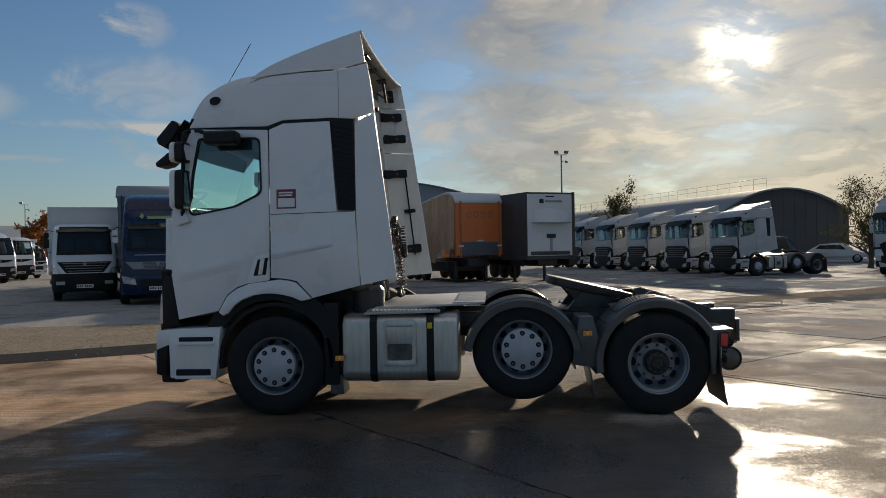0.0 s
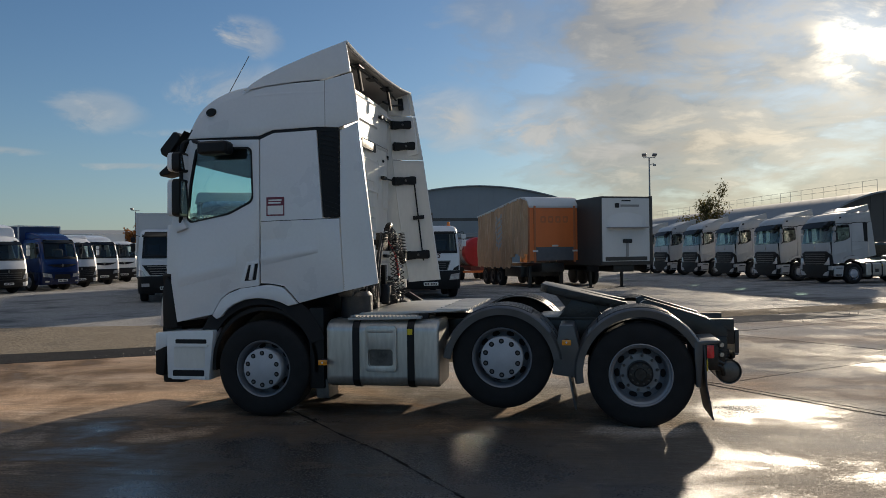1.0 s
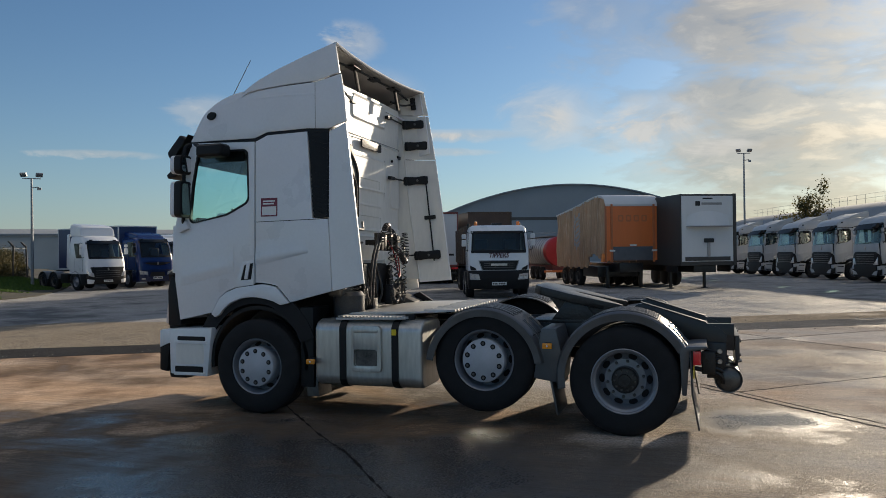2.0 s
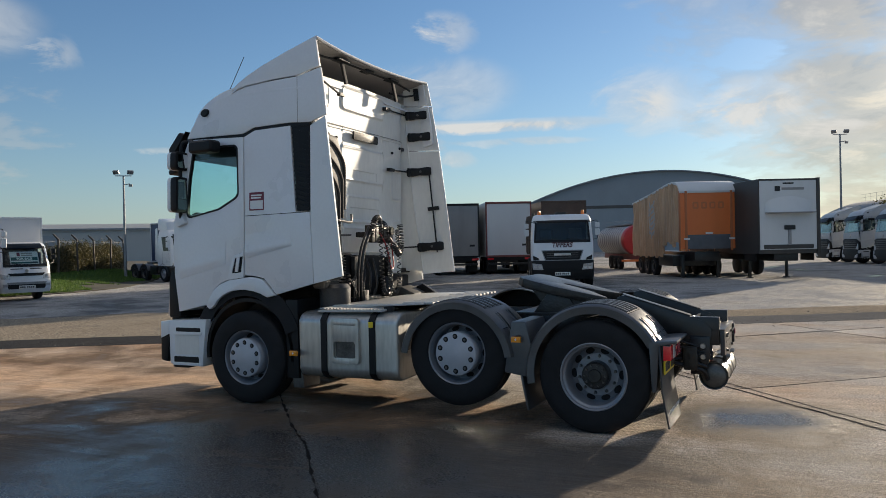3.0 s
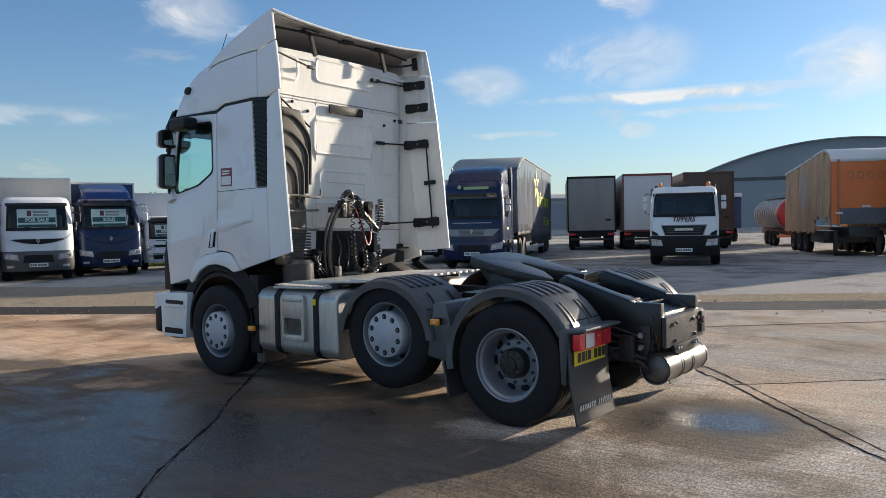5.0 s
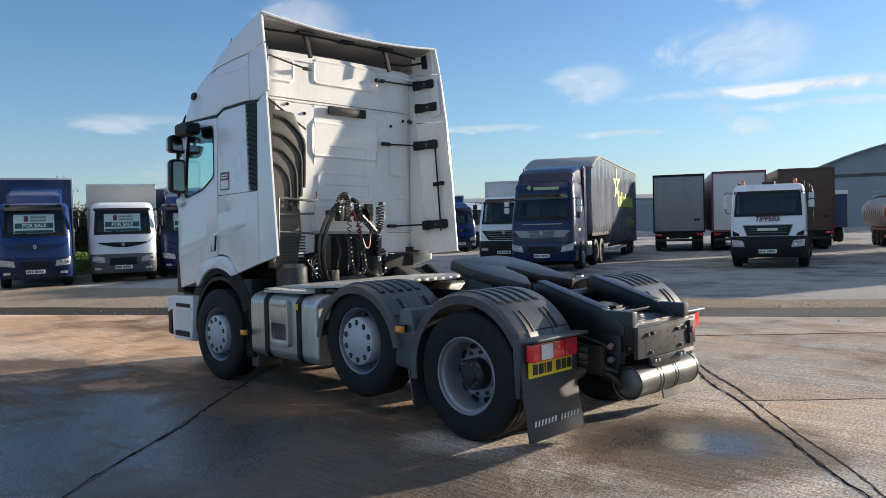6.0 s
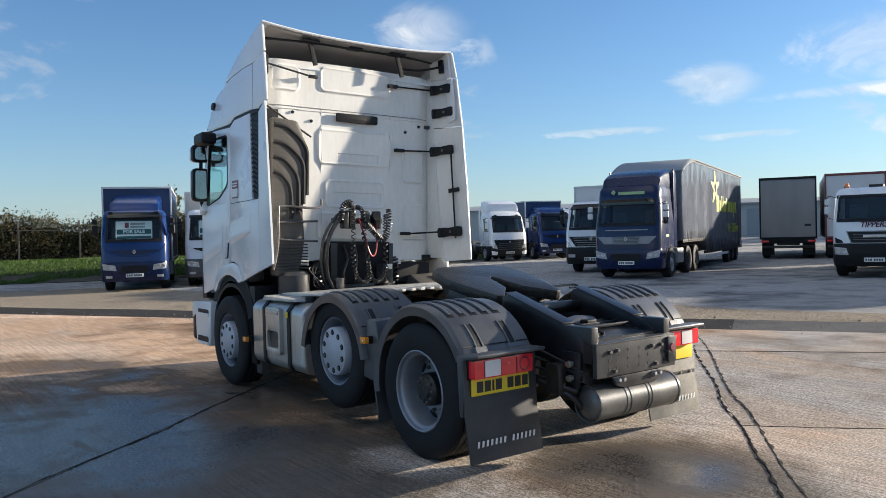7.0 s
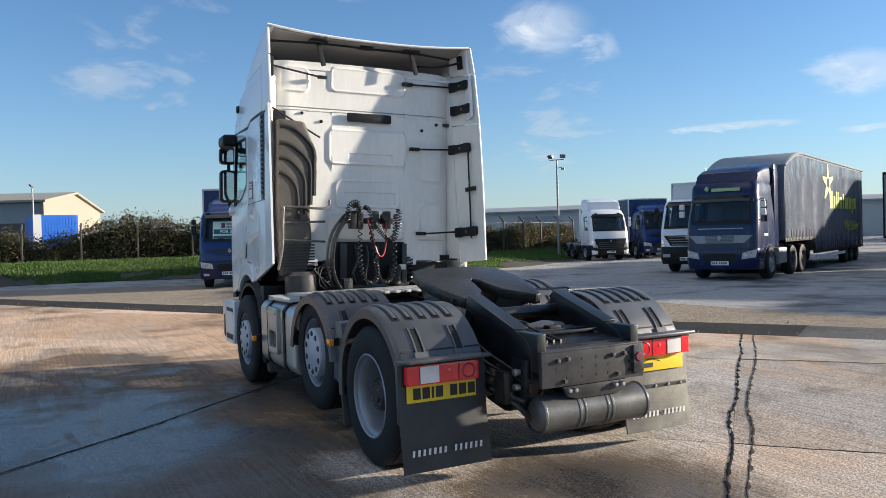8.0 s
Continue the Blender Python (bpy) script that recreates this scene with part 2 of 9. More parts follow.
M = dict(
    white=mat("white_paint", (0.74, 0.75, 0.76), 0.30, var=0.05, scale=1.5, bscale=30, coat=0.4, rvar=0.1),
    white_old=mat("white_dusty", (0.76, 0.745, 0.70), 0.42, var=0.10, scale=2.2, bscale=26, coat=0.15, streak=3),
    offwhite=mat("white_panel", (0.66, 0.66, 0.65), 0.5, var=0.08, scale=1.0, streak=4),
    black=mat("black_plastic", (0.010, 0.0105, 0.0115), 0.5, var=0.3, scale=6, bump=0.15, bscale=240, spec=0.28),
    fender=mat("grey_black_plastic", (0.072, 0.074, 0.078), 0.36, var=0.35, scale=5, bump=0.10, bscale=240, spec=0.75),
    frame=mat("chassis_paint", (0.011, 0.0117, 0.0135), 0.32, var=0.7, scale=7, bump=0.14, bscale=90, spec=0.55),
    grease=mat("greasy_iron", (0.019, 0.018, 0.017), 0.36, var=0.7, scale=12, bump=0.5, bscale=34, spec=0.5),
    painted=mat("dark_painted_steel", (0.060, 0.060, 0.062), 0.36, metal=0.2, var=0.4, scale=6, bump=0.06, bscale=70, spec=0.4),
    tank_gloss=mat("oily_tank_steel", (0.14, 0.138, 0.132), 0.34, metal=0.5, var=0.35, scale=5, bump=0.05, bscale=60),
    flap=mat("flap_rubber", (0.045, 0.046, 0.049), 0.5, var=0.3, scale=5, bump=0.1, bscale=120, spec=0.4),
    # far flap's rubber: dust plus its sunlit paleness in the colour
    flap_sunlit=mat("dusty_sunlit_flap_rubber", (0.20, 0.19, 0.165), 0.6, var=0.4, scale=6, bump=0.15, bscale=90, spec=0.3),
    steel=mat("dirty_steel", (0.13, 0.125, 0.12), 0.42, metal=0.6, var=0.5, scale=7, bump=0.1, bscale=70),
    bright=mat("zinc_bolts", (0.55, 0.53, 0.5), 0.35, metal=0.9, var=0.2),
    alu=mat("aluminium_tank", (0.54, 0.53, 0.50), 0.38, metal=0.75, var=0.28, scale=3.0, bscale=30, rvar=0.16, streak=6),
    plate_alu=mat("deck_plate", (0.52, 0.51, 0.485), 0.5, metal=0.3, var=0.15, scale=5, bump=0.3, bscale=60),
    tyre=mat("tyre_rubber", (0.014, 0.0145, 0.016), 0.7, var=0.35, scale=8, bump=0.3, bscale=120, spec=0.28),
    rim=mat("grey_rim", (0.26, 0.275, 0.305), 0.40, metal=0.35, var=0.15, scale=6, bump=0.1),
    cap=mat("wheel_cover", (0.44, 0.455, 0.49), 0.45, var=0.10, scale=5),
    dusty=mat("dusty_plastic", (0.095, 0.087, 0.077), 0.6, var=0.35, scale=4, bump=0.15, bscale=60, spec=0.3),
    # near-black: dark trim, and painted shade inside holes, slots and recesses
    dark=mat("black_and_shade", (0.008, 0.008, 0.009), 0.8, var=0.3),
    fabric=mat("seat_fabric", (0.07, 0.07, 0.08), 0.9, var=0.2, bump=0.4),
    hose=mat("hose_rubber", (0.015, 0.015, 0.016), 0.38, var=0.2),
    redhose=mat("red_hose", (0.35, 0.02, 0.02), 0.4, var=0.2),
    orange_lens=mat("amber_lens", (0.85, 0.30, 0.02), 0.2, var=0.1, coat=0.5),
    red_lens=mat("red_lens", (0.78, 0.02, 0.03), 0.18, var=0.15, coat=0.6),
    lens_bright=mat("glint_lens", (0.92, 0.10, 0.09), 0.12, var=0.1, coat=0.8),
    clear_lens=mat("clear_lens", (0.75, 0.72, 0.70), 0.2, var=0.1, coat=0.6),
    yellow=mat("yellow_plate", (0.75, 0.55, 0.02), 0.4, var=0.06),
    plate_white=mat("white_plate", (0.72, 0.72, 0.70), 0.4, var=0.06),
    ink=mat("black_ink", (0.015, 0.015, 0.015), 0.5, var=0.1),
    print_white=mat("white_print", (0.75, 0.75, 0.74), 0.5, var=0.05),
    sticker_red=mat("red_print", (0.17, 0.018, 0.042), 0.4, var=0.08),
    mirror=mat("mirror_glass", (0.85, 0.86, 0.87), 0.03, metal=1.0, var=0.02, rvar=0.01),
    navy=mat("navy_paint", (0.005, 0.015, 0.060), 0.26, var=0.15, scale=2, spec=0.40),
    blue=mat("blue_paint", (0.006, 0.028, 0.125), 0.22, var=0.15, scale=2, spec=0.50),
    blue_box=mat("blue_panel", (0.010, 0.028, 0.095), 0.45, var=0.15, scale=1.2, streak=4),
    navy_curtain=mat("navy_curtain", (0.070, 0.086, 0.122), 0.24, var=0.25, scale=1.2, bump=0.3, bscale=7, streak=3, spec=0.7),
    cream_box=mat("cream_panel", (0.66, 0.60, 0.51), 0.5, var=0.08, scale=1.0, streak=4),
    # white paint darkened to the tone of trucks standing in shade
    white_shaded=mat("shaded_white_paint", (0.44, 0.445, 0.45), 0.40, var=0.12, scale=2.0, streak=3, coat=0.1),
    lime=mat("lime_print", (0.42, 0.44, 0.05), 0.5, var=0.1),
    tan_pale=mat("pale_print", (0.50, 0.46, 0.42), 0.5, var=0.1),
    tan_curtain=mat("tan_curtain", (0.66, 0.40, 0.23), 0.45, var=0.30, scale=1.5, streak=5),
    orange=mat("orange_panel", (0.74, 0.19, 0.05), 0.5, var=0.12, scale=1.2, streak=3),
    orange_dark=mat("orange_faded", (0.50, 0.16, 0.06), 0.55, var=0.1),
    greybox=mat("grey_unit", (0.10, 0.11, 0.125), 0.5, var=0.2),
    darktrailer=mat("dark_trailer_side", (0.055, 0.05, 0.045), 0.5, var=0.25, scale=1, streak=4),
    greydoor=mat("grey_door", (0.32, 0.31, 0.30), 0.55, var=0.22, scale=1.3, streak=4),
    brown=mat("brown_trailer", (0.10, 0.06, 0.04), 0.55, var=0.25, scale=1.5),
    redframe=mat("red_frame", (0.20, 0.055, 0.048), 0.5, var=0.2),
    tank_steel=mat("tank_steel", (0.52, 0.52, 0.52), 0.42, metal=0.15, var=0.15, scale=1.5),
    tank_red=mat("tank_red", (0.52, 0.03, 0.035), 0.35, var=0.12),
    lens_bg=mat("headlamp_lens", (0.55, 0.56, 0.58), 0.15, metal=0.3, var=0.15, coat=0.5),
    shed=mat("grey_cladding", (0.27, 0.30, 0.32), 0.55, var=0.08, scale=0.3),
    shed_roof=mat("roof_sheet", (0.26, 0.285, 0.31), 0.85, var=0.08, scale=0.3, spec=0.15),
    shed_pale=mat("pale_cladding", (0.42, 0.42, 0.40), 0.6, var=0.06, scale=0.3),
    shed_cream=mat("cream_cladding", (0.30, 0.275, 0.22), 0.6, var=0.06, scale=0.3),
    shed_dark=mat("dark_cladding", (0.09, 0.085, 0.08), 0.65, var=0.2, scale=0.3),
    blue_door=mat("blue_sheet", (0.03, 0.16, 0.62), 0.5, var=0.1),
    galv=mat("galvanised", (0.28, 0.29, 0.30), 0.5, metal=0.5, var=0.2),
    concrete_post=mat("concrete_post", (0.075, 0.068, 0.058), 0.85, var=0.25, scale=10, bump=0.4),
    black_paint=mat("black_paint", (0.012, 0.012, 0.014), 0.25, var=0.1, coat=0.5),
    silver=mat("silver_paint", (0.5, 0.5, 0.5), 0.35, metal=0.4, var=0.08, coat=0.4),
    lime_soft=mat("pale_green_print", (0.35, 0.50, 0.25), 0.5, var=0.1),
    tipper_red=mat("dark_red_print", (0.07, 0.010, 0.018), 0.45, var=0.1),
    beacon=mat("amber_dome", (0.80, 0.20, 0.02), 0.2, var=0.1, coat=0.5),
    hedge_core=mat("hedge_inner_shade", (0.020, 0.020, 0.012), 0.95, var=0.5, scale=6, bump=1.0, bscale=20),
    bark=mat("bark", (0.085, 0.065, 0.05), 0.9, var=0.4, scale=12, bump=0.8, bscale=40),
)
M["windscreen"] = glass("windscreen_glass", (0.84, 0.93, 0.89), 0.8)
M["cab_glass"] = glass("cab_side_glass", (0.86, 0.975, 0.96))


def leafmat(name, a, b):
    m = bpy.data.materials.new(name)
    m.use_nodes = True
    N, L = m.node_tree.nodes, m.node_tree.links
    p = N["Principled BSDF"]
    geo, ramp = N.new("ShaderNodeNewGeometry"), N.new("ShaderNodeValToRGB")
    ramp.color_ramp.elements[0].color, ramp.color_ramp.elements[1].color = (*a, 1), (*b, 1)
    L.new(geo.outputs["Random Per Island"], ramp.inputs[0])
    L.new(ramp.outputs[0], p.inputs["Base Color"])
    p.inputs["Roughness"].default_value = 0.6
    tl, mx = N.new("ShaderNodeBsdfTranslucent"), N.new("ShaderNodeMixShader")
    L.new(ramp.outputs[0], tl.inputs[0])
    mx.inputs[0].default_value = 0.3
    L.new(p.outputs[0], mx.inputs[1])
    L.new(tl.outputs[0], mx.inputs[2])
    L.new(mx.outputs[0], N["Material Output"].inputs[0])
    return m


M["leaf_hedge"] = leafmat("hedge_leaves", (0.022, 0.030, 0.012), (0.16, 0.13, 0.055))
M["leaf_autumn"] = leafmat("autumn_leaves", (0.20, 0.06, 0.012), (0.42, 0.16, 0.03))
M["leaf_green"] = leafmat("tree_leaves", (0.04, 0.05, 0.015), (0.14, 0.11, 0.035))
M["grass"] = leafmat("grass_blades", (0.030, 0.080, 0.012), (0.12, 0.20, 0.030))

# ---- geometry helpers ----
GZ = -0.02  # the asphalt lies a little below the concrete slabs


def thing(name, label, category, group="", m=None, kind=""):
    ob = new(name)
    ob.empty_display_size = 0.3
    if m is not None:
        ob.matrix_basis = m
    return tagged(ob, label, category, group, kind)


def mesh_of(name, bm, material, smooth=True):
    bmesh.ops.recalc_face_normals(bm, faces=bm.faces)
    me = bpy.data.meshes.new(name)
    bm.to_mesh(me)
    bm.free()
    me.materials.append(M[material] if isinstance(material, str) else material)
    if smooth:
        me.shade_smooth()
        me.set_sharp_from_angle(angle=radians(35))
    return me


def part(name, bm, material, parent, label="", m=None, smooth=True):
    ob = new(name, mesh_of(name, bm, material, smooth))
    ob.parent = parent
    if m is not None:
        ob.matrix_basis = m
    if label:
        tagged(ob, label)
    return ob


def shared(name, me, parent, m, label=""):
    ob = new(name, me)
    ob.parent = parent
    ob.matrix_basis = m
    if label:
        tagged(ob, label)
    return ob


def box(x0, x1, y0, y1, z0, z1, bev=0.0, bm=None, seg=2):
    fresh = bmesh.new()
    r = bmesh.ops.create_cube(fresh, size=1)
    for v in r["verts"]:
        v.co = Vector(((x0 + x1) / 2 + v.co.x * (x1 - x0), (y0 + y1) / 2 + v.co.y * (y1 - y0), (z0 + z1) / 2 + v.co.z * (z1 - z0)))
    if bev:
        bmesh.ops.bevel(fresh, geom=fresh.edges[:], offset=bev, segments=seg, profile=0.7, affect="EDGES")
    return merge(bm, fresh)


def merge(bm, fresh):
    if bm is None:
        return fresh
    me = bpy.data.meshes.new("tmp")
    fresh.to_mesh(me)
    fresh.free()
    bm.from_mesh(me)
    bpy.data.meshes.remove(me)
    return bm


def slab(poly, y0, y1, bev=0.0, bm=None, axis="y", holes=(), seg=2):
    """A plate: the outline poly in the x-z plane (axis y), the y-z plane (axis x) or the x-y plane (axis z), from y0 to y1, with holes."""
    fresh = bmesh.new()
    put = {"y": lambda a, b: (a, y0, b), "x": lambda a, b: (y0, a, b), "z": lambda a, b: (a, b, y0)}[axis]
    shift = {"y": (0, y1 - y0, 0), "x": (y1 - y0, 0, 0), "z": (0, 0, y1 - y0)}[axis]
    edges = []
    for loop in (poly, *holes):
        vs = [fresh.verts.new(put(a, b)) for a, b in loop]
        edges += [fresh.edges.new((vs[i], vs[(i + 1) % len(vs)])) for i in range(len(vs))]
    if holes:
        bmesh.ops.triangle_fill(fresh, edges=edges, use_beauty=True)
    else:
        fresh.faces.new([e.verts[0] for e in edges])
    ext = bmesh.ops.extrude_face_region(fresh, geom=fresh.faces[:])
    bmesh.ops.translate(fresh, vec=shift, verts=[g for g in ext["geom"] if isinstance(g, bmesh.types.BMVert)])
    if bev:
        bmesh.ops.recalc_face_normals(fresh, faces=fresh.faces)
        sharp = [e for e in fresh.edges if len(e.link_faces) == 2 and e.calc_face_angle(0) > 0.6]
        bmesh.ops.bevel(fresh, geom=sharp, offset=bev, segments=seg, profile=0.6, affect="EDGES", clamp_overlap=True)
    return merge(bm, fresh)


def tube(pts, r, seg=8, bm=None, closed=False):
    """A round bar along the points."""
    fresh = bmesh.new()
    P = [Vector(p) for p in pts]
    rings, up0 = [], None
    for i, p in enumerate(P):
        a = P[i - 1] if i else (P[-1] if closed else p)
        b = P[(i + 1) % len(P)] if (i < len(P) - 1 or closed) else p
        d = (b - a).normalized()
        if up0 is None:
            up0 = d.orthogonal().normalized()
        up0 = (up0 - d * up0.dot(d))
        up0 = up0.normalized() if up0.length > 1e-6 else d.orthogonal().normalized()
        side = d.cross(up0)
        rr = r[i] if isinstance(r, (list, tuple)) else r
        rings.append([fresh.verts.new(p + rr * (math.cos(k * math.tau / seg) * up0 + math.sin(k * math.tau / seg) * side)) for k in range(seg)])
    pairs = list(zip(rings, rings[1:])) + ([(rings[-1], rings[0])] if closed else [])
    for A, B in pairs:
        for k in range(seg):
            fresh.faces.new((A[k], A[(k + 1) % seg], B[(k + 1) % seg], B[k]))
    if not closed:
        fresh.faces.new(rings[0])
        fresh.faces.new(rings[-1])
    return merge(bm, fresh)


def lathe(prof, seg=32, bm=None, axis="y", at=(0, 0, 0), a0=0.0, a1=math.tau):
    """The outline prof of (radius, place along the axis) turned about the axis."""
    fresh = bmesh.new()
    full = abs(a1 - a0 - math.tau) < 1e-6
    n = seg if full else seg + 1
    rows = []
    for k in range(n):
        a = a0 + (a1 - a0) * k / seg
        c, s = math.cos(a), math.sin(a)
        row = []
        for r, h in prof:
            p = {"y": (r * c, h, r * s), "x": (h, r * c, r * s), "z": (r * c, r * s, h)}[axis]
            row.append(fresh.verts.new(Vector(p) + Vector(at)))
        rows.append(row)
    for k in range(seg):
        A, B = rows[k], rows[(k + 1) % n]
        for i in range(len(prof) - 1):
            fresh.faces.new((A[i], A[i + 1], B[i + 1], B[i]))
    bmesh.ops.remove_doubles(fresh, verts=fresh.verts[:], dist=1e-5)
    return merge(bm, fresh)


def grid(fn, nu, nv, bm=None, thick=None):
    """A sheet of nu by nv cells; fn(u, v) gives places for u, v in 0..1. thick: a vector by which it is given depth."""
    fresh = bmesh.new()
    V = [[fresh.verts.new(fn(i / nu, j / nv)) for j in range(nv + 1)] for i in range(nu + 1)]
    for i in range(nu):
        for j in range(nv):
            fresh.faces.new((V[i][j], V[i + 1][j], V[i + 1][j + 1], V[i][j + 1]))
    if thick is not None:
        ext = bmesh.ops.extrude_face_region(fresh, geom=fresh.faces[:])
        bmesh.ops.translate(fresh, vec=thick, verts=[g for g in ext["geom"] if isinstance(g, bmesh.types.BMVert)])
    return merge(bm, fresh)


def smooth_path(pts, n=8):
    """A Catmull-Rom curve through the points."""
    P = [Vector(p) for p in pts]
    out = []
    for i in range(len(P) - 1):
        p0, p1, p2, p3 = P[max(0, i - 1)], P[i], P[i + 1], P[min(len(P) - 1, i + 2)]
        for k in range(n):
            t = k / n
            out.append(0.5 * ((2 * p1) + (p2 - p0) * t + (2 * p0 - 5 * p1 + 4 * p2 - p3) * t * t + (3 * p1 - p0 - 3 * p2 + p3) * t ** 3))
    return out + [P[-1]]


def rrect(x0, x1, z0, z1, r, n=4):
    """A rectangle with rounded corners, as an outline."""
    out = []
    for cx, cz, a in ((x1 - r, z1 - r, 0), (x0 + r, z1 - r, 90), (x0 + r, z0 + r, 180), (x1 - r, z0 + r, 270)):
        out += [(cx + r * math.cos(radians(a + 90 * k / n)), cz + r * math.sin(radians(a + 90 * k / n))) for k in range(n + 1)]
    return out


def text_mesh(body, size, depth=0.002, bold=0.0):
    cu = bpy.data.curves.new("words", "FONT")
    cu.body, cu.size, cu.extrude, cu.align_x, cu.align_y, cu.offset = body, size, depth, "CENTER", "CENTER", bold
    cu.resolution_u = 3
    ob = bpy.data.objects.new("words", cu)
    me = bpy.data.meshes.new_from_object(ob)
    bpy.data.objects.remove(ob)
    return me


def words(name, body, size, material, parent, m, bold=0.0, label=""):
    me = text_mesh(body, size, bold=bold)
    me.materials.clear()
    me.materials.append(M[material])
    return shared(name, me, parent, m, label)


def rounded(poly, r, n=3):
    """The outline with its corners cut to short arcs."""
    out = []
    for i, (x, z) in enumerate(poly):
        a, b, c = Vector(poly[i - 1]), Vector((x, z)), Vector(poly[(i + 1) % len(poly)])
        d = min(r, (a - b).length * 0.45, (c - b).length * 0.45)
        p, q = b + (a - b).normalized() * d, b + (c - b).normalized() * d
        out += [tuple(p * (1 - t) ** 2 + b * 2 * t * (1 - t) + q * t * t) for t in [k / n for k in range(n + 1)]]
    return out


FACE_FRONT = pose(0, 0, 0, 90, 0, -90)   # lettering on a face that looks towards -x
FACE_NEAR = pose(0, 0, 0, 90, 0, 0)      # lettering on a face that looks towards -y

# ---- ground ----


def ground_material(name, base, dark, wet=0.5, grain=260, brush=False, rand=0.0, sheen=0.055):
    """Yard surface: stains, damp patches and painted shade beside the lorry; where it is wet it is darker and smoother.
    """
    m = bpy.data.materials.new(name)
    m.use_nodes = True
    N, L = m.node_tree.nodes, m.node_tree.links
    b = N["Principled BSDF"]
    geo = N.new("ShaderNodeNewGeometry")

    def noise_node(scale, detail, rough, dist=0.0, sx=1.0, sy=1.0, rot=0.0):
        mp = N.new("ShaderNodeMapping")
        mp.inputs["Scale"].default_value = (sx, sy, 1)
        mp.inputs["Rotation"].default_value = (0, 0, rot)
        L.new(geo.outputs["Position"], mp.inputs["Vector"])
        n = N.new("ShaderNodeTexNoise")
        for k, v in (("Scale", scale), ("Detail", detail), ("Roughness", rough), ("Distortion", dist)):
            n.inputs[k].default_value = v
        L.new(mp.outputs[0], n.inputs["Vector"])
        return n.outputs[0]

    def ramp(fac, stops):
        r = N.new("ShaderNodeValToRGB")
        e = r.color_ramp.elements
        while len(e) < len(stops):
            e.new(0.5)
        for el, (p, c) in zip(e, stops):
            el.position = p
            el.color = (*c, 1) if isinstance(c, tuple) else (c, c, c, 1)
        L.new(fac, r.inputs[0])
        return r.outputs[0]

    def mix(f, a, c, kind="MIX"):
        x = N.new("ShaderNodeMix")
        x.data_type, x.blend_type = "RGBA", kind
        for i, v in ((0, f), (6, a), (7, c)):
            if isinstance(v, (int, float)):
                x.inputs[i].default_value = v
            elif isinstance(v, tuple):
                x.inputs[i].default_value = (*v, 1)
            else:
                L.new(v, x.inputs[i])
        return x.outputs[2]

    big = noise_node(0.16, 5, 0.6, 0.4)
    mid = noise_node(0.9, 6, 0.62, 0.3)
    tiny = noise_node(grain, 3, 0.6)
    stone = noise_node(grain * 0.28, 2, 0.5)
    col = ramp(mid, [(0.28, dark), (0.72, base)])
    col = mix(0.45, col, ramp(tiny, [(0.3, tuple(c * 0.45 for c in base)), (0.7, tuple(min(1, c * 1.7) for c in base))]))
    col = mix(1.0, col, ramp(stone, [(0.34, 0.54), (0.52, 1.0), (0.68, 1.42)]), "MULTIPLY")
    if brush:
        # the ridges that the broom left across the bays, their grooves darker
        ridges = noise_node(34, 3, 0.55, 0.06, 0.03, 1.0, radians(-31))
        col = mix(1.0, col, ramp(ridges, [(0.36, 0.80), (0.60, 1.12)]), "MULTIPLY")
        # sandy orange wash in long drifts across the grey slabs
        wash = noise_node(0.55, 6, 0.6, 0.9, 0.45, 1.0, radians(-31))
        col = mix(ramp(wash, [(0.42, 0.0), (0.60, 0.75)]), col, mix(1.0, col, (1.06, 0.92, 0.79), "MULTIPLY"))
        # a drift of dry orange sand beside the lorry's front
        drift, near = N.new("ShaderNodeVectorMath"), N.new("ShaderNodeMath")
        drift.operation, drift.inputs[1].default_value = "DISTANCE", (-8.5, 1.5, 0.0)
        L.new(geo.outputs["Position"], drift.inputs[0])
        near.operation, near.inputs[1].default_value, near.inputs[2].default_value = "MULTIPLY_ADD", -0.06, 0.80
        L.new(drift.outputs["Value"], near.inputs[0])
        dry = N.new("ShaderNodeMath")
        dry.operation = "ADD"
        L.new(near.outputs[0], dry.inputs[0])
        L.new(wash, dry.inputs[1])
        sand = ramp(dry.outputs[0], [(0.62, 0.0), (0.85, 0.85)])
        col = mix(sand, col, mix(1.0, col, (1.34, 1.08, 0.86), "MULTIPLY"))
    if rand:
        oi = N.new("ShaderNodeObjectInfo")
        col = mix(rand, col, ramp(oi.outputs["Random"], [(0.0, 0.25), (1.0, 1.0)]), "MULTIPLY")
    damp = N.new("ShaderNodeMath")
    damp.operation, damp.inputs[1].default_value = "MULTIPLY_ADD", 0.55
    L.new(big, damp.inputs[0])
    half = N.new("ShaderNodeMath")
    half.operation, half.inputs[1].default_value = "MULTIPLY", 0.45
    L.new(mid, half.inputs[0])
    L.new(half.outputs[0], damp.inputs[2])
    lo = 0.62 - 0.24 * wet
    # round wet patch where the lorry's shadow falls; shade darkened into the colour
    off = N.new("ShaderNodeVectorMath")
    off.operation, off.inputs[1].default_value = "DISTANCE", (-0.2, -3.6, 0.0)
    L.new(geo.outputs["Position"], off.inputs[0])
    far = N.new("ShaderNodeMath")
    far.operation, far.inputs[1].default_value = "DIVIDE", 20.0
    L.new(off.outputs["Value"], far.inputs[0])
    damp_shade = N.new("ShaderNodeMath")
    damp_shade.operation = "ADD"
    L.new(damp.outputs[0], damp_shade.inputs[0])
    shade_hollow = ramp(far.outputs[0], [(0.155, 0.185), (0.225, 0.09), (0.30, 0.0)])
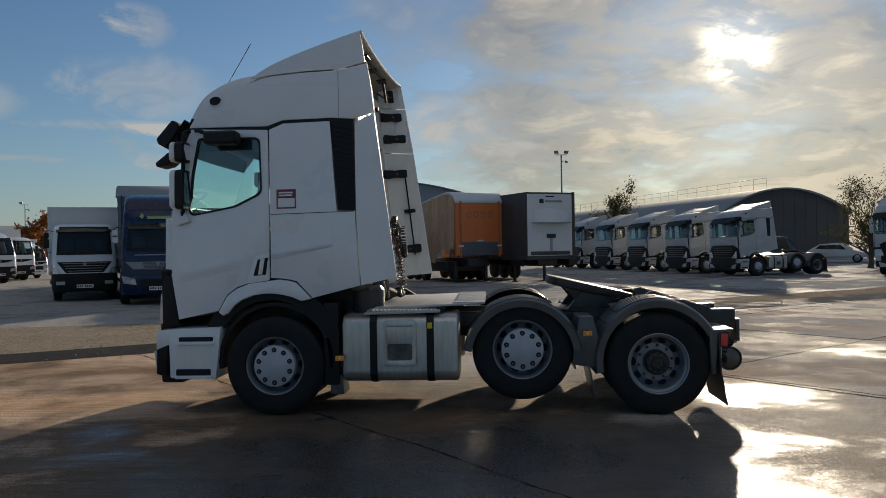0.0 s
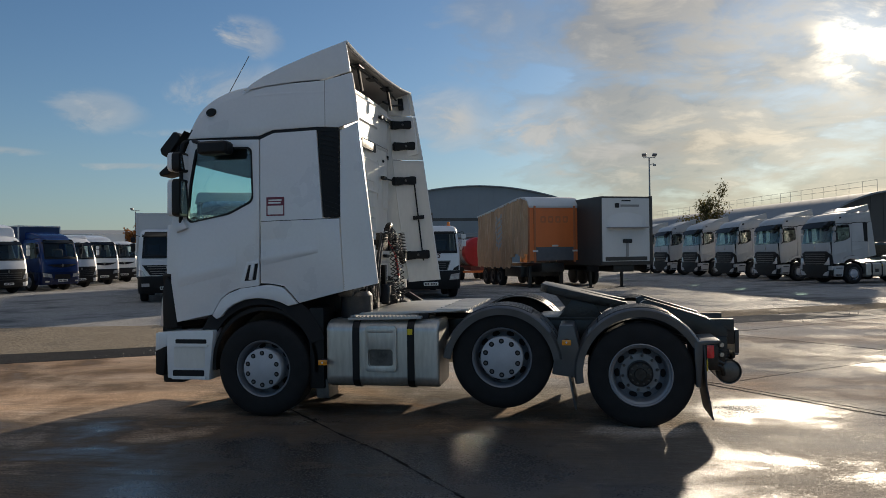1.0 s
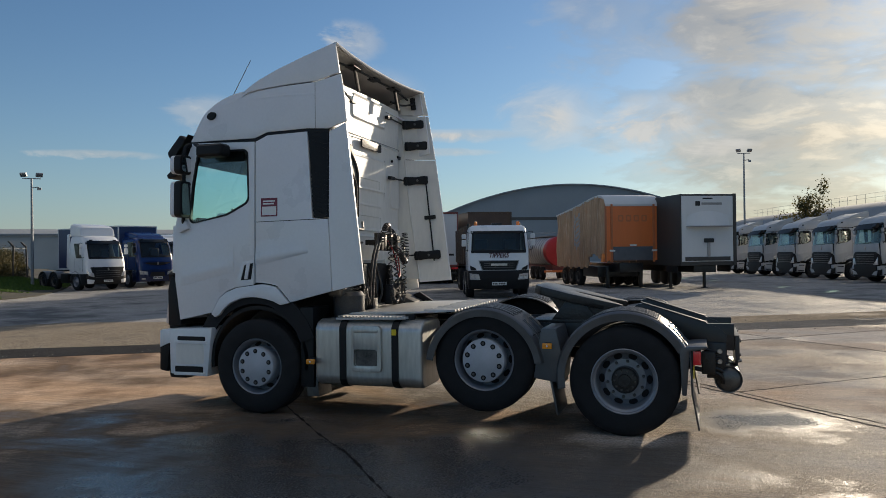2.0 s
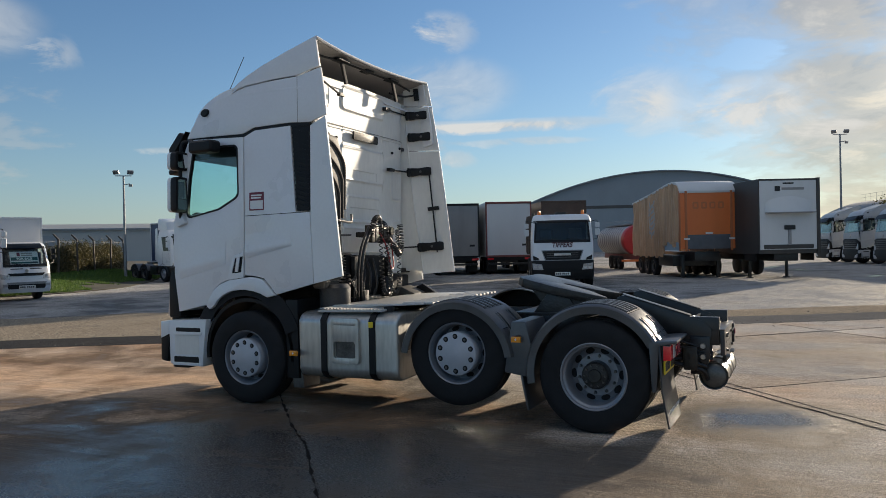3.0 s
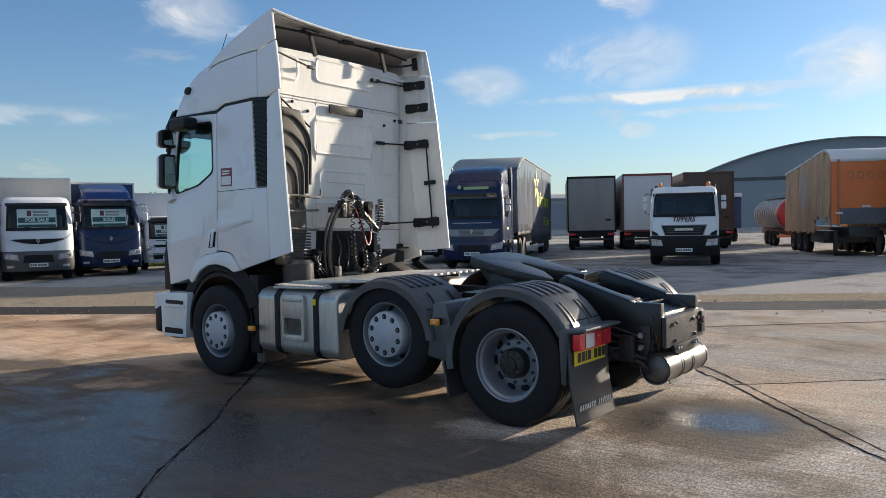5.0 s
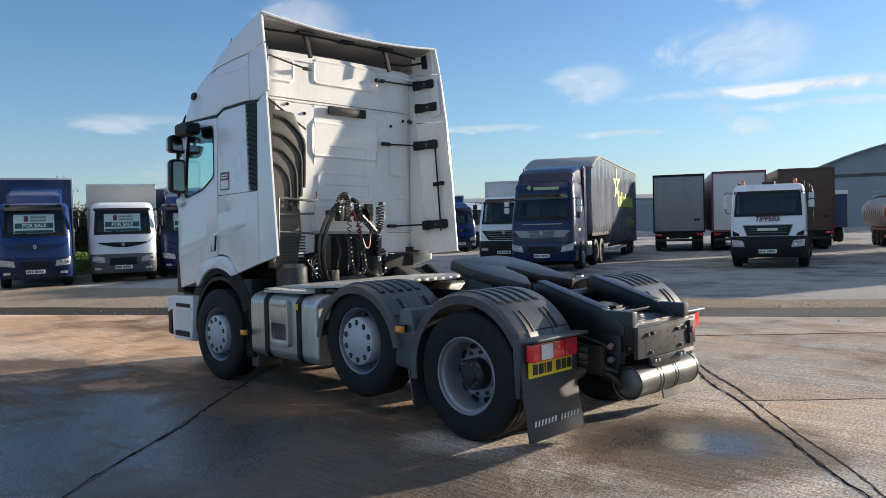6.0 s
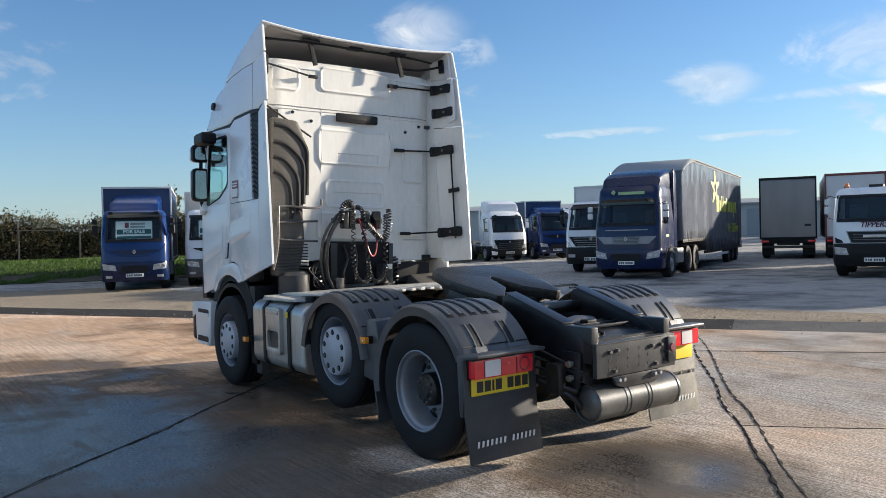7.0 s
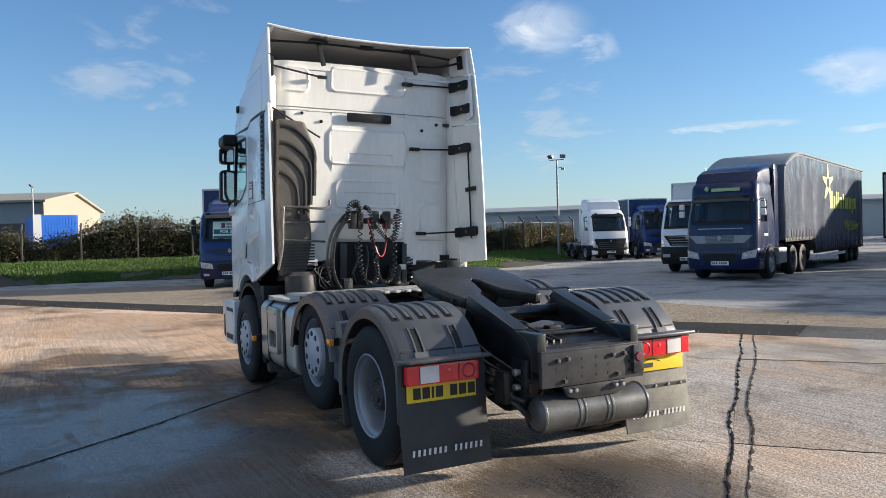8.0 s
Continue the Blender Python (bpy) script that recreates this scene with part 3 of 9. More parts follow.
    if brush:
        # standing water: under the lorry's tail, before its front wheel and out in the lee of the cab
        for (cx, cy), reach, deep in (((5.15, -0.12), 1.15, 0.34), ((-0.8, -2.0), 1.5, 0.22), ((-1.08, -0.72), 0.32, 0.5), ((8.3, 3.2), 1.6, 0.22), ((5.4, -2.6), 2.4, 0.08)):
            spot, fall, lay = N.new("ShaderNodeVectorMath"), N.new("ShaderNodeMath"), N.new("ShaderNodeMath")
            spot.operation, spot.inputs[1].default_value = "DISTANCE", (cx, cy, 0.0)
            L.new(geo.outputs["Position"], spot.inputs[0])
            fall.operation, fall.use_clamp = "MULTIPLY_ADD", True
            fall.inputs[1].default_value, fall.inputs[2].default_value = -deep / reach, deep
            L.new(spot.outputs["Value"], fall.inputs[0])
            lay.operation = "ADD"
            L.new(shade_hollow, lay.inputs[0])
            L.new(fall.outputs[0], lay.inputs[1])
            shade_hollow = lay.outputs[0]
        shade_hollow = mix(sand, shade_hollow, (-0.09, -0.09, -0.09))
    L.new(shade_hollow, damp_shade.inputs[1])
    film = N.new("ShaderNodeMath")
    film.operation, film.inputs[1].default_value = "MULTIPLY_ADD", 1.0
    L.new(shade_hollow, film.inputs[0])
    L.new(damp.outputs[0], film.inputs[2])
    wetness = ramp(damp_shade.outputs[0], [(lo, 0.0), (lo + 0.06, 0.5), (lo + 0.12, 1.0)])
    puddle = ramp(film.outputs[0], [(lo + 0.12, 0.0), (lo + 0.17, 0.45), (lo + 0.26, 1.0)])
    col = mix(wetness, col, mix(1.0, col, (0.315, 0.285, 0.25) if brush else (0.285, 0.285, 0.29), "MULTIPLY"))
    # bluish darkening: standing water, and the tone of the shaded ground
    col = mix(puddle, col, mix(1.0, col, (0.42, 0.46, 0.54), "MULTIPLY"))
    L.new(col, b.inputs["Base Color"])
    # stones that stand out of the film of water
    rough = mix(wetness, (0.90, 0.90, 0.90), ramp(puddle, [(0.0, 0.74), (0.5, 0.46), (1.0, 0.25)]))
    L.new(mix(1.0, rough, ramp(stone, [(0.35, 0.75), (0.65, 1.20)]), "MULTIPLY"), b.inputs["Roughness"])
    L.new(mix(wetness, (0.0, 0.0, 0.0), ramp(puddle, [(0.0, sheen), (0.5, sheen + 0.05), (1.0, 0.46)])), b.inputs["Specular IOR Level"])
    height = stone
    if brush:
        height = mix(0.45, stone, ridges)
    grit = mix(0.35, height, tiny)
    bp = N.new("ShaderNodeBump")
    bp.inputs["Distance"].default_value = 0.017 if brush else 0.020
    L.new(ramp(puddle, [(0.0, 0.90), (0.6, 0.45), (1.0, 0.20)]), bp.inputs["Strength"])
    L.new(grit, bp.inputs["Height"])
    L.new(bp.outputs[0], b.inputs["Normal"])
    return m


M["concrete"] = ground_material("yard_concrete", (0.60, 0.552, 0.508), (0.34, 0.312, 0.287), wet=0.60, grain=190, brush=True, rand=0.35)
M["asphalt"] = ground_material("yard_asphalt", (0.42, 0.405, 0.385), (0.26, 0.252, 0.242), wet=0.60, grain=150, sheen=0.12)
M["gravelly"] = ground_material("stony_yard_edge", (0.33, 0.278, 0.215), (0.20, 0.165, 0.125), wet=0.20, grain=110)
M["tar_worn"] = ground_material("worn_tar_band", (0.17, 0.165, 0.16), (0.10, 0.098, 0.096), wet=0.5, grain=150)
M["tar"] = ground_material("tar_band", (0.070, 0.068, 0.067), (0.04, 0.04, 0.04), wet=0.4, grain=150)
M["seal"] = mat("joint_sealant", (0.014, 0.012, 0.011), 0.85, var=0.6, scale=14, bump=0.6, bscale=60, spec=0.1)
M["stain"] = mat("tar_stain", (0.075, 0.062, 0.052), 0.8, var=0.6, scale=9, bump=0.4, bscale=90, spec=0.1)

bm = bmesh.new()
bmesh.ops.create_circle(bm, cap_ends=True, segments=64, radius=1500)
bmesh.ops.translate(bm, vec=(0, 0, GZ), verts=bm.verts[:])
ground = new("ground", mesh_of("ground", bm, "asphalt", False))
tagged(ground, "damp stony asphalt yard surface", "ground", kind="structure")

# concrete slabs: a grid of bays set on the skew
SLAB_U = Vector((0.655, -0.755, 0))   # along the long joints
SLAB_O = Vector((4.85, 1.34, 0))      # a crossing of two joints
LU, LV = 4.06, 4.94
pavement = new("pavement")
tagged(pavement, "wet stained concrete yard bays with tarred joints", "pavement", kind="structure")
pavement.matrix_basis = Matrix.Translation(SLAB_O) @ pose(0, 0, 0, 0, 0, math.degrees(math.atan2(SLAB_U.y, SLAB_U.x)))


def slab_mesh(i, j):
    """One bay with a slightly broken edge, cut off where the concrete ends; None beyond that."""
    bm = bmesh.new()
    g, rough_edge = 0.003, random.Random(5)
    ring = []
    for ax, ay, bx, by in ((g, g, LU - g, g), (LU - g, g, LU - g, LV - g), (LU - g, LV - g, g, LV - g), (g, LV - g, g, g)):
        for k in range(14):
            t = k / 14
            nx, ny = (by - ay), -(bx - ax)
            ln = math.hypot(nx, ny)
            e = rough_edge.uniform(-0.002, 0.003)
            ring.append((ax + (bx - ax) * t + nx / ln * e, ay + (by - ay) * t + ny / ln * e))
    slab(ring, -0.08, 0.0, axis="z", bm=bm)
    sides = [(Vector((i * LU + a * LU, j * LV + b * LV, 0)) - END_P).dot(END_N) for a in (0, 1) for b in (0, 1)]
    if max(sides) <= 0:
        bm.free()
        return None
    if min(sides) < 0:
        bmesh.ops.bisect_plane(bm, geom=bm.verts[:] + bm.edges[:] + bm.faces[:], plane_co=END_P - Vector((i * LU, j * LV, 0)), plane_no=-END_N, clear_outer=True)
    return bm


# the end of the concrete, in the bays' own axes
TO_BAYS = pavement.matrix_basis.inverted()
END_P = TO_BAYS @ Vector((0.0, 5.85, 0))
END_D = (TO_BAYS.to_3x3() @ Vector((0.854, 0.521, 0))).normalized()
END_N = Vector((-END_D.y, END_D.x, 0))
if END_N.dot(TO_BAYS @ Vector((3, -5, 0)) - END_P) < 0:
    END_N = -END_N
whole = None
for i in range(-7, 8):
    for j in range(-7, 6):
        sides = [(Vector((i * LU + a * LU, j * LV + b * LV, 0)) - END_P).dot(END_N) for a in (0, 1) for b in (0, 1)]
        if max(sides) <= 0:
            continue
        if min(sides) >= 0:
            whole = whole or mesh_of("concrete_slab", slab_mesh(i, j), "concrete", False)
            me = whole
        else:
            me = mesh_of("concrete_slab", slab_mesh(i, j), "concrete", False)
        shared("concrete_slab", me, pavement, pose(i * LU, j * LV, random.Random(i * 31 + j).uniform(-0.004, 0.0)))

# joints: lumpy black sealant that stands a little proud
sealant = new("joint_sealant")
tagged(sealant, "lumpy black bitumen sealant in concrete joints", "joint sealant", kind="structure")
sealant.matrix_basis = pavement.matrix_basis.copy()


def seal_strip(length, width, seed):
    """A cracked joint: a wandering dark line of uneven width."""
    step = 0.03 if width > 0.007 else 0.06
    n = int(length / step)

    def at(u, v):
        x = u * length
        off = 0.07 * noise.noise((x * 0.8, seed * 3.1, 1)) + 0.016 * noise.noise((x * 6.0, seed * 1.7, 2)) + 0.005 * noise.noise((x * 19.0, seed, 3))
        w = width * max(0.06, 0.62 + 1.3 * noise.noise((x * 7.0, seed * 7.3, 0)) + 0.5 * noise.noise((x * 21.0, seed * 2.3, 4)))
        return Vector((x, off + (v - 0.5) * 2 * w, 0.004 * math.sin(v * math.pi) - 0.001))

    return grid(at, n, 2)


def joint(p, d, length, width, seed, material="seal"):
    """A strip from p along d, kept to the concrete."""
    p, d = Vector((*p, 0)), Vector((*d, 0)).normalized()
    f0, fd = (p - END_P).dot(END_N), d.dot(END_N)
    a, b = 0.0, length
    if abs(fd) > 1e-6:
        t = -f0 / fd
        if fd > 0:
            a = max(a, t)
        else:
            b = min(b, t)
    elif f0 < 0:
        return
    if b - a < 0.5:
        return
    q = p + d * a
    part("sealant_strip", seal_strip(b - a, width, seed), material, sealant, m=pose(q.x, q.y, 0.001, 0, 0, math.degrees(math.atan2(d.y, d.x))))


joint((-7 * LU, 0), (1, 0), 14 * LU, 0.018, 40)
joint((-2.2 * LU, 0.17), (1, -0.004), 4.2 * LU, 0.017, 77, "stain")
joint((-7 * LU, -LV), (1, 0), 14 * LU, 0.013, 39)
joint((-7 * LU, LV), (1, 0), 14 * LU, 0.005, 41)
for i in range(-4, 3):
    joint((i * LU, 0.0), (0, 1), 4 * LV, 0.007, i + 90)

# the tar band that ends the concrete, and the pale stony strip behind it
EDGE = pose(0.0, 5.85, 0, 0, 0, math.degrees(math.atan2(0.521, 0.854)))
for ka, kb, surface, lab in ((-34, 1, "tar", "black tar strip along the end of the concrete"), (1, 33, "tar_worn", "worn grey tar strip along the end of the concrete")):
    bm = slab([(k * 1.5, 1.37 + 0.06 * math.sin(k * 2.1)) for k in range(ka, kb + 1)] + [(kb * 1.5, 0.0), (ka * 1.5, 0.0)], -0.035, 0.003, axis="z")
    band = part("tar_band", bm, surface, None, m=EDGE)
    tagged(band, lab, "tar band", kind="structure")
rim, back_edge = random.Random(4), []
for (xa, ya), (xb, yb) in zip(STRIP := [(40, 34.0), (14, 18.2), (0.6, 9.8), (-3.8, 9.2), (-8, 8.8), (-11.2, 8.0), (-12.5, 6.3), (-14.2, 5.0), (-17.0, 3.9), (-21.5, 3.2), (-22.3, 0.2), (-25.2, -4.6), (-33, -13)], STRIP[1:]):
    back_edge += [(xa + (xb - xa) * k / 12 + rim.uniform(-0.12, 0.12), ya + (yb - ya) * k / 12 + rim.uniform(-0.12, 0.12)) for k in range(12)]
strip = part("stony_strip", slab(back_edge + [(-32.0, -12.4), (-20.0, -4.95), (-11.0, 0.55), (0.0, 7.2), (20, 19.4), (40, 31.6)], GZ - 0.03, GZ + 0.006, axis="z"), "gravelly", None)
tagged(strip, "pale tan stony strip of worn yard surface", "yard strip", kind="structure")

# loose stones along the edges of the tar band and the strip
rng = random.Random(12)
V, F = [], []
for k in range(1700):
    a = rng.uniform(-24, 26)
    b = (1.40 + abs(rng.gauss(0, 0.5))) if rng.random() < 0.75 else rng.gauss(0.0, 0.35)
    p = EDGE @ Vector((a, b, 0))
    r = rng.uniform(0.006, 0.020) * (1.6 if rng.random() < 0.06 else 1.0)
    z = (GZ if b > 1.38 else 0.0) + r * 0.5
    n = len(V)
    V += [(p.x + r * dx * rng.uniform(0.7, 1.2), p.y + r * dy * rng.uniform(0.7, 1.2), z + r * dz * 0.7) for dx, dy, dz in ((1, 0, 0), (-1, 0, 0), (0, 1, 0), (0, -1, 0), (0, 0, 1), (0, 0, -1))]
    F += [(n + i, n + j, n + h) for i, j in ((0, 2), (2, 1), (1, 3), (3, 0)) for h in (4, 5)]
me = bpy.data.meshes.new("gravel")
me.from_pydata(V, [], F)
me.materials.append(mat("pale_stones", (0.36, 0.32, 0.27), 0.85, var=0.4, scale=30))
gravel = new("gravel", me)
tagged(gravel, "loose pale stones scattered along the tar strip", "gravel", kind="stuff")

# ---- the tractor unit: front towards -x, near side -y ----
truck = thing("tractor_unit", "white three-axle tractor unit with raised middle axle on wet concrete", "truck")
W = 1.20


def roof_line(s):
    pts = [(-1.16, 2.02), (-1.06, 2.45), (-0.95, 2.92), (-0.88, 3.12), (-0.74, 3.32), (-0.50, 3.46), (-0.20, 3.53), (0.25, 3.545), (0.66, 3.535), (0.79, 3.535)]
    return smooth_path([(x, 0, z) for x, z in pts], 6)


ROOF = roof_line(0)


def cab_skin(lo, hi, inset=0.0):
    """The skin over windscreen and roof between two stretches of the outline, rounded off to the sides."""
    pts = ROOF[lo:hi]
    r = 0.12

    def at(u, v):
        k = u * (len(pts) - 1)
        i = min(len(pts) - 2, int(k))
        p = pts[i].lerp(pts[i + 1], k - i)
        d = (pts[min(i + 2, len(pts) - 1)] - pts[max(0, i - 1)]).normalized()
        nrm = Vector((-d.z, 0, d.x))
        y = (v * 2 - 1) * W
        e = max(0.0, (abs(y) - (W - r)) / r)
        drop = r * (1 - math.sqrt(max(0.0, 1 - min(1, e) ** 2))) + 0.02 * (y / W) ** 2
        q = p - nrm * (drop + inset)
        return Vector((q.x, y * (1 - 0.02 * max(0, -q.x)), q.z))

    return grid(at, len(pts) - 1, 36, thick=(0, 0, -0.025))


part("roof", cab_skin(17, len(ROOF)), "white", truck)
part("windscreen", cab_skin(1, 14, 0.01), "cab_glass", truck, "pale green glass")
part("windscreen_header", cab_skin(13, 18, -0.004), "black", truck)

DOOR = [(-0.985, 0.955), (-0.56, 1.04), (-0.525, 1.10), (-0.46, 1.21), (-0.36, 1.282), (-0.225, 1.332), (-0.005, 1.362), (-0.015, 2.915), (-0.84, 2.945), (-0.90, 2.80), (-1.02, 2.25), (-1.06, 2.02), (-1.06, 1.40)]
WINDOW = rounded([(-0.76, 2.845), (-0.14, 2.835), (-0.10, 2.80), (-0.085, 2.285), (-0.115, 2.24), (-0.37, 2.12), (-0.82, 2.04), (-0.865, 2.08), (-0.83, 2.47)], 0.035)
SLEEPER = [(0.008, 1.375), (-0.002, 2.915), (0.15, 2.975), (0.642, 2.985), (0.706, 2.058), (0.892, 2.05), (0.915, 1.70), (0.942, 1.288), (0.445, 1.165), (0.36, 1.26), (0.28, 1.34), (0.20, 1.358), (0.10, 1.372)]
ARCH_OUT = [(-0.55, 1.03), (-0.515, 1.09), (-0.45, 1.20), (-0.355, 1.27), (-0.22, 1.32), (0.10, 1.36), (0.20, 1.346), (0.272, 1.328), (0.35, 1.25), (0.437, 1.158)]
ARCH_IN = [(0.33, 1.135), (0.24, 1.175), (0.14, 1.20), (0.03, 1.215), (-0.05, 1.215), (-0.17, 1.20), (-0.30, 1.15), (-0.38, 1.095), (-0.44, 1.02), (-0.50, 0.99)]
UPPER = [(-0.865, 2.958), (-0.02, 2.952), (0.14, 3.008), (0.64, 3.018), (0.885, 3.0), (1.11, 3.065), (1.085, 3.30), (1.04, 3.572), (0.74, 3.508), (0.40, 3.50), (0.03, 3.472), (-0.20, 3.41), (-0.46, 3.345), (-0.66, 3.225), (-0.79, 3.08)]
LOUVRE = [(0.65, 2.985), (0.882, 2.985), (0.90, 2.066), (0.716, 2.066)]



def near_skirt(u, v):
    """The near side deflector: its front edge runs down the sleeper panel, its back edge leans out behind the cab."""
    za, zb = 1.29 + v * (2.965 - 1.29), 1.37 + v * (3.05 - 1.37)
    xa = 0.953 - 0.045 * min(1.0, (za - 1.29) / 0.76)
    xb = 1.322 - 0.211 * v
    return Vector((xa + (xb - xa) * u, -W - 0.012 * u * u, za + (zb - za) * u))


def crease_at(u, v, side, xa, xb, lo, hi):
    """A shallow fold: steep below its ridge, fading out above it and towards its ends."""
    low, ridge = lo[0] + (hi[0] - lo[0]) * u, lo[1] + (hi[1] - lo[1]) * u
    k = v / 0.4
    z = low + (ridge - low) * k if k < 1 else ridge + (v - 0.4) / 0.6 * 0.20
    d = 0.013 * (k if k < 1 else (1 - (v - 0.4) / 0.6) ** 2) * min(1.0, 6 * (1 - u) + 0.15)
    return Vector((xa + (xb - xa) * u, side * (W + 0.0025 + d), z))


for side in (-1, 1):
    y0, y1 = side * W, side * (W - 0.035)
    part("door", slab(DOOR, y0, y1, 0.008, holes=[WINDOW]), "white", truck)
    part("side_window", slab(WINDOW, side * (W - 0.012), side * (W - 0.018)), "cab_glass", truck, "pale green glass")
    seal_out = [(x + (0.006 if x < -0.5 else -0.006) * -1, z + (0.006 if z > 2.4 else -0.006)) for x, z in WINDOW]
    seal_in = [(x + (0.012 if x < -0.5 else -0.012), z + (-0.012 if z > 2.4 else 0.012)) for x, z in WINDOW]
    part("window_seal", slab(seal_out, side * (W + 0.004), side * (W - 0.03), holes=[seal_in]), "black", truck)
    part("sleeper_panel", slab(SLEEPER, y0, y1, 0.008), "white", truck)
    part("panel_seam", slab([(0.012, 2.030), (0.89, 2.046), (0.89, 2.053), (0.012, 2.037)], side * (W + 0.0015), side * (W - 0.01)), "ink", truck)
    part("wheel_arch", slab(ARCH_OUT + ARCH_IN, side * (W + 0.022), side * (W - 0.06), 0.012), "white", truck)
    part("roof_side", slab(UPPER, side * (W - 0.002), y1, 0.012), "white", truck)
    part("roof_seam", slab([(-0.87, 2.93), (-0.02, 2.905), (0.14, 2.965), (0.885, 2.97), (0.885, 3.03), (0.14, 3.03), (-0.02, 2.975), (-0.87, 2.975)], side * (W - 0.012), side * (W - 0.04)), "black", truck)
    lv = part("louvre", slab(LOUVRE, side * (W - 0.02), side * (W - 0.05)), "black", truck, "ribbed black vent panel")
    for k in range(17):
        z = 2.10 + k * 0.051
        x0 = 0.718 - (z - 2.066) * 0.068
        part("louvre_rib", slab([(x0, z + 0.03), (0.885, z - 0.03), (0.885, z - 0.01), (x0, z + 0.05)], side * (W - 0.004), side * (W - 0.03)), "black", lv)

    if side < 0:
        part("side_deflector", grid(near_skirt, 8, 14, thick=(0, 0.022, 0)), "white", truck)
        part("deflector_liner", grid(lambda u, v: Vector((0.76 + 0.16 * u, -0.99 - 0.09 * u, 1.40 + v * 2.0)), 4, 8, thick=(0.012, 0, 0)), "white_old", truck)
        part("roof_seam", slab([(0.738, 3.01), (0.744, 3.01), (0.738, 3.505), (0.732, 3.505)], -W - 0.0005, -W + 0.01), "greydoor", truck)
    # upper wing of the roof deflector
    part("spoiler_side", slab([(-0.20, 3.455), (0.03, 3.488), (0.40, 3.515), (0.735, 3.523), (1.018, 3.588), (0.967, 3.90), (0.605, 3.805), (0.25, 3.685), (0.03, 3.595), (-0.10, 3.525)], side * (W - 0.012), side * (W - 0.042), 0.006), "white", truck)
    part("marker_lamp", lathe([(0.0, -0.02), (0.055, -0.018), (0.06, 0.0), (0.06, 0.02)], 16), "black", truck, "black oval roof lamp",
         m=Matrix.Translation((-0.575, side * (W + 0.004), 3.235)) @ pose(0, 0, 0, 0, -18, 0) @ Matrix.Diagonal((1, 1 if side < 0 else -1, 0.72, 1)))
    part("door_handle", slab([(-0.262, 1.318), (-0.012, 1.352), (-0.010, 1.632), (-0.15, 1.605)], side * (W + 0.006), side * (W - 0.01), 0.005, holes=[[(-0.178, 1.40), (-0.045, 1.41), (-0.020, 1.588), (-0.130, 1.568)]]), "white", truck)
    # flush near-black sheet paints the shade behind the grip
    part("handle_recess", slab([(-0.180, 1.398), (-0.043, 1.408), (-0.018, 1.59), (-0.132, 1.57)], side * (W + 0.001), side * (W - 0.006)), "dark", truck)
    part("handle_grip", slab([(-0.125, 1.412), (-0.080, 1.414), (-0.052, 1.584), (-0.098, 1.574)], side * (W + 0.02), side * (W + 0.006), 0.005), "white", truck)
    # the pressed crease that climbs over door and sleeper panel
    for xa, xb, lo, hi in ((-0.97, -0.275, (1.335, 1.43), (1.495, 1.572)), (0.012, 0.66, (1.562, 1.625), (1.69, 1.705))):
        part("body_crease", grid(lambda u, v, side=side, xa=xa, xb=xb, lo=lo, hi=hi: crease_at(u, v, side, xa, xb, lo, hi), 12, 8, thick=(0, -side * 0.006, 0)), "white", truck)

# roof wing: a thin curved sheet open to the rear
WING = smooth_path([(-0.24, 0, 3.46), (0.03, 0, 3.605), (0.25, 0, 3.695), (0.605, 0, 3.815), (0.972, 0, 3.915)], 5)


def wing_at(u, v):
    k = u * (len(WING) - 1)
    i = min(len(WING) - 2, int(k))
    p = WING[i].lerp(WING[i + 1], k - i)
    s = v * 2 - 1
    e = max(0.0, (abs(s) - 0.86) / 0.14)
    return Vector((p.x + 0.03 * u * v, 0.062 + s * 1.185, p.z - 0.065 * u * (1 - abs(s) ** 2.4) - 0.015 * u * v - 0.05 * e * e * (1 - u)))


part("roof_deflector", grid(wing_at, 20, 30, thick=(0, 0, -0.02)), "white", truck)
# grey sheet under the white wing, darker than its top
part("deflector_lining", grid(lambda u, v: wing_at(0.30 + 0.69 * u, 0.03 + 0.94 * v) - Vector((0, 0, 0.024)), 12, 20, thick=(0, 0, -0.006)), "greydoor", truck, "grey underside sheet")
part("deflector_edge", tube([wing_at(1, v / 30) + Vector((0.004, 0, -0.012)) for v in range(31)], 0.014), "white", truck)

# back wall with pressed panels
PRESS = [(-0.38, 0.53, 3.28, 3.56), (-0.40, 0.55, 2.47, 2.87), (-0.32, 0.46, 1.98, 2.30), (-0.95, -0.62, 3.25, 3.53), (0.70, 1.0, 2.30, 2.70), (0.70, 1.0, 1.66, 2.05), (-0.42, 0.52, 1.62, 1.93)]


def press(y, z):
    d = 0.0
    for a, b, c, e in PRESS:
        cy, cz, hy, hz, r = (a + b) / 2, (c + e) / 2, (b - a) / 2, (e - c) / 2, 0.07
        qy, qz = abs(y - cy) - hy + r, abs(z - cz) - hz + r
        dist = math.hypot(max(qy, 0), max(qz, 0)) + min(max(qy, qz), 0) - r
        d = max(d, 0.013 * min(1, max(0, -dist / 0.020 + 0.5)) + 0.005 * max(0.0, 1 - abs(dist + 0.014) / 0.014))
    for a, b, c, e in [(-0.22, 0.40, 2.02, 2.16), (-0.16, 0.36, 2.50, 2.60)]:
        if a < y < b and c < z < e:
            d -= 0.009
    d += 0.004 * math.sin(z * 2.1) + (0.008 if abs(z - 3.06) < 0.012 else 0)
    return d


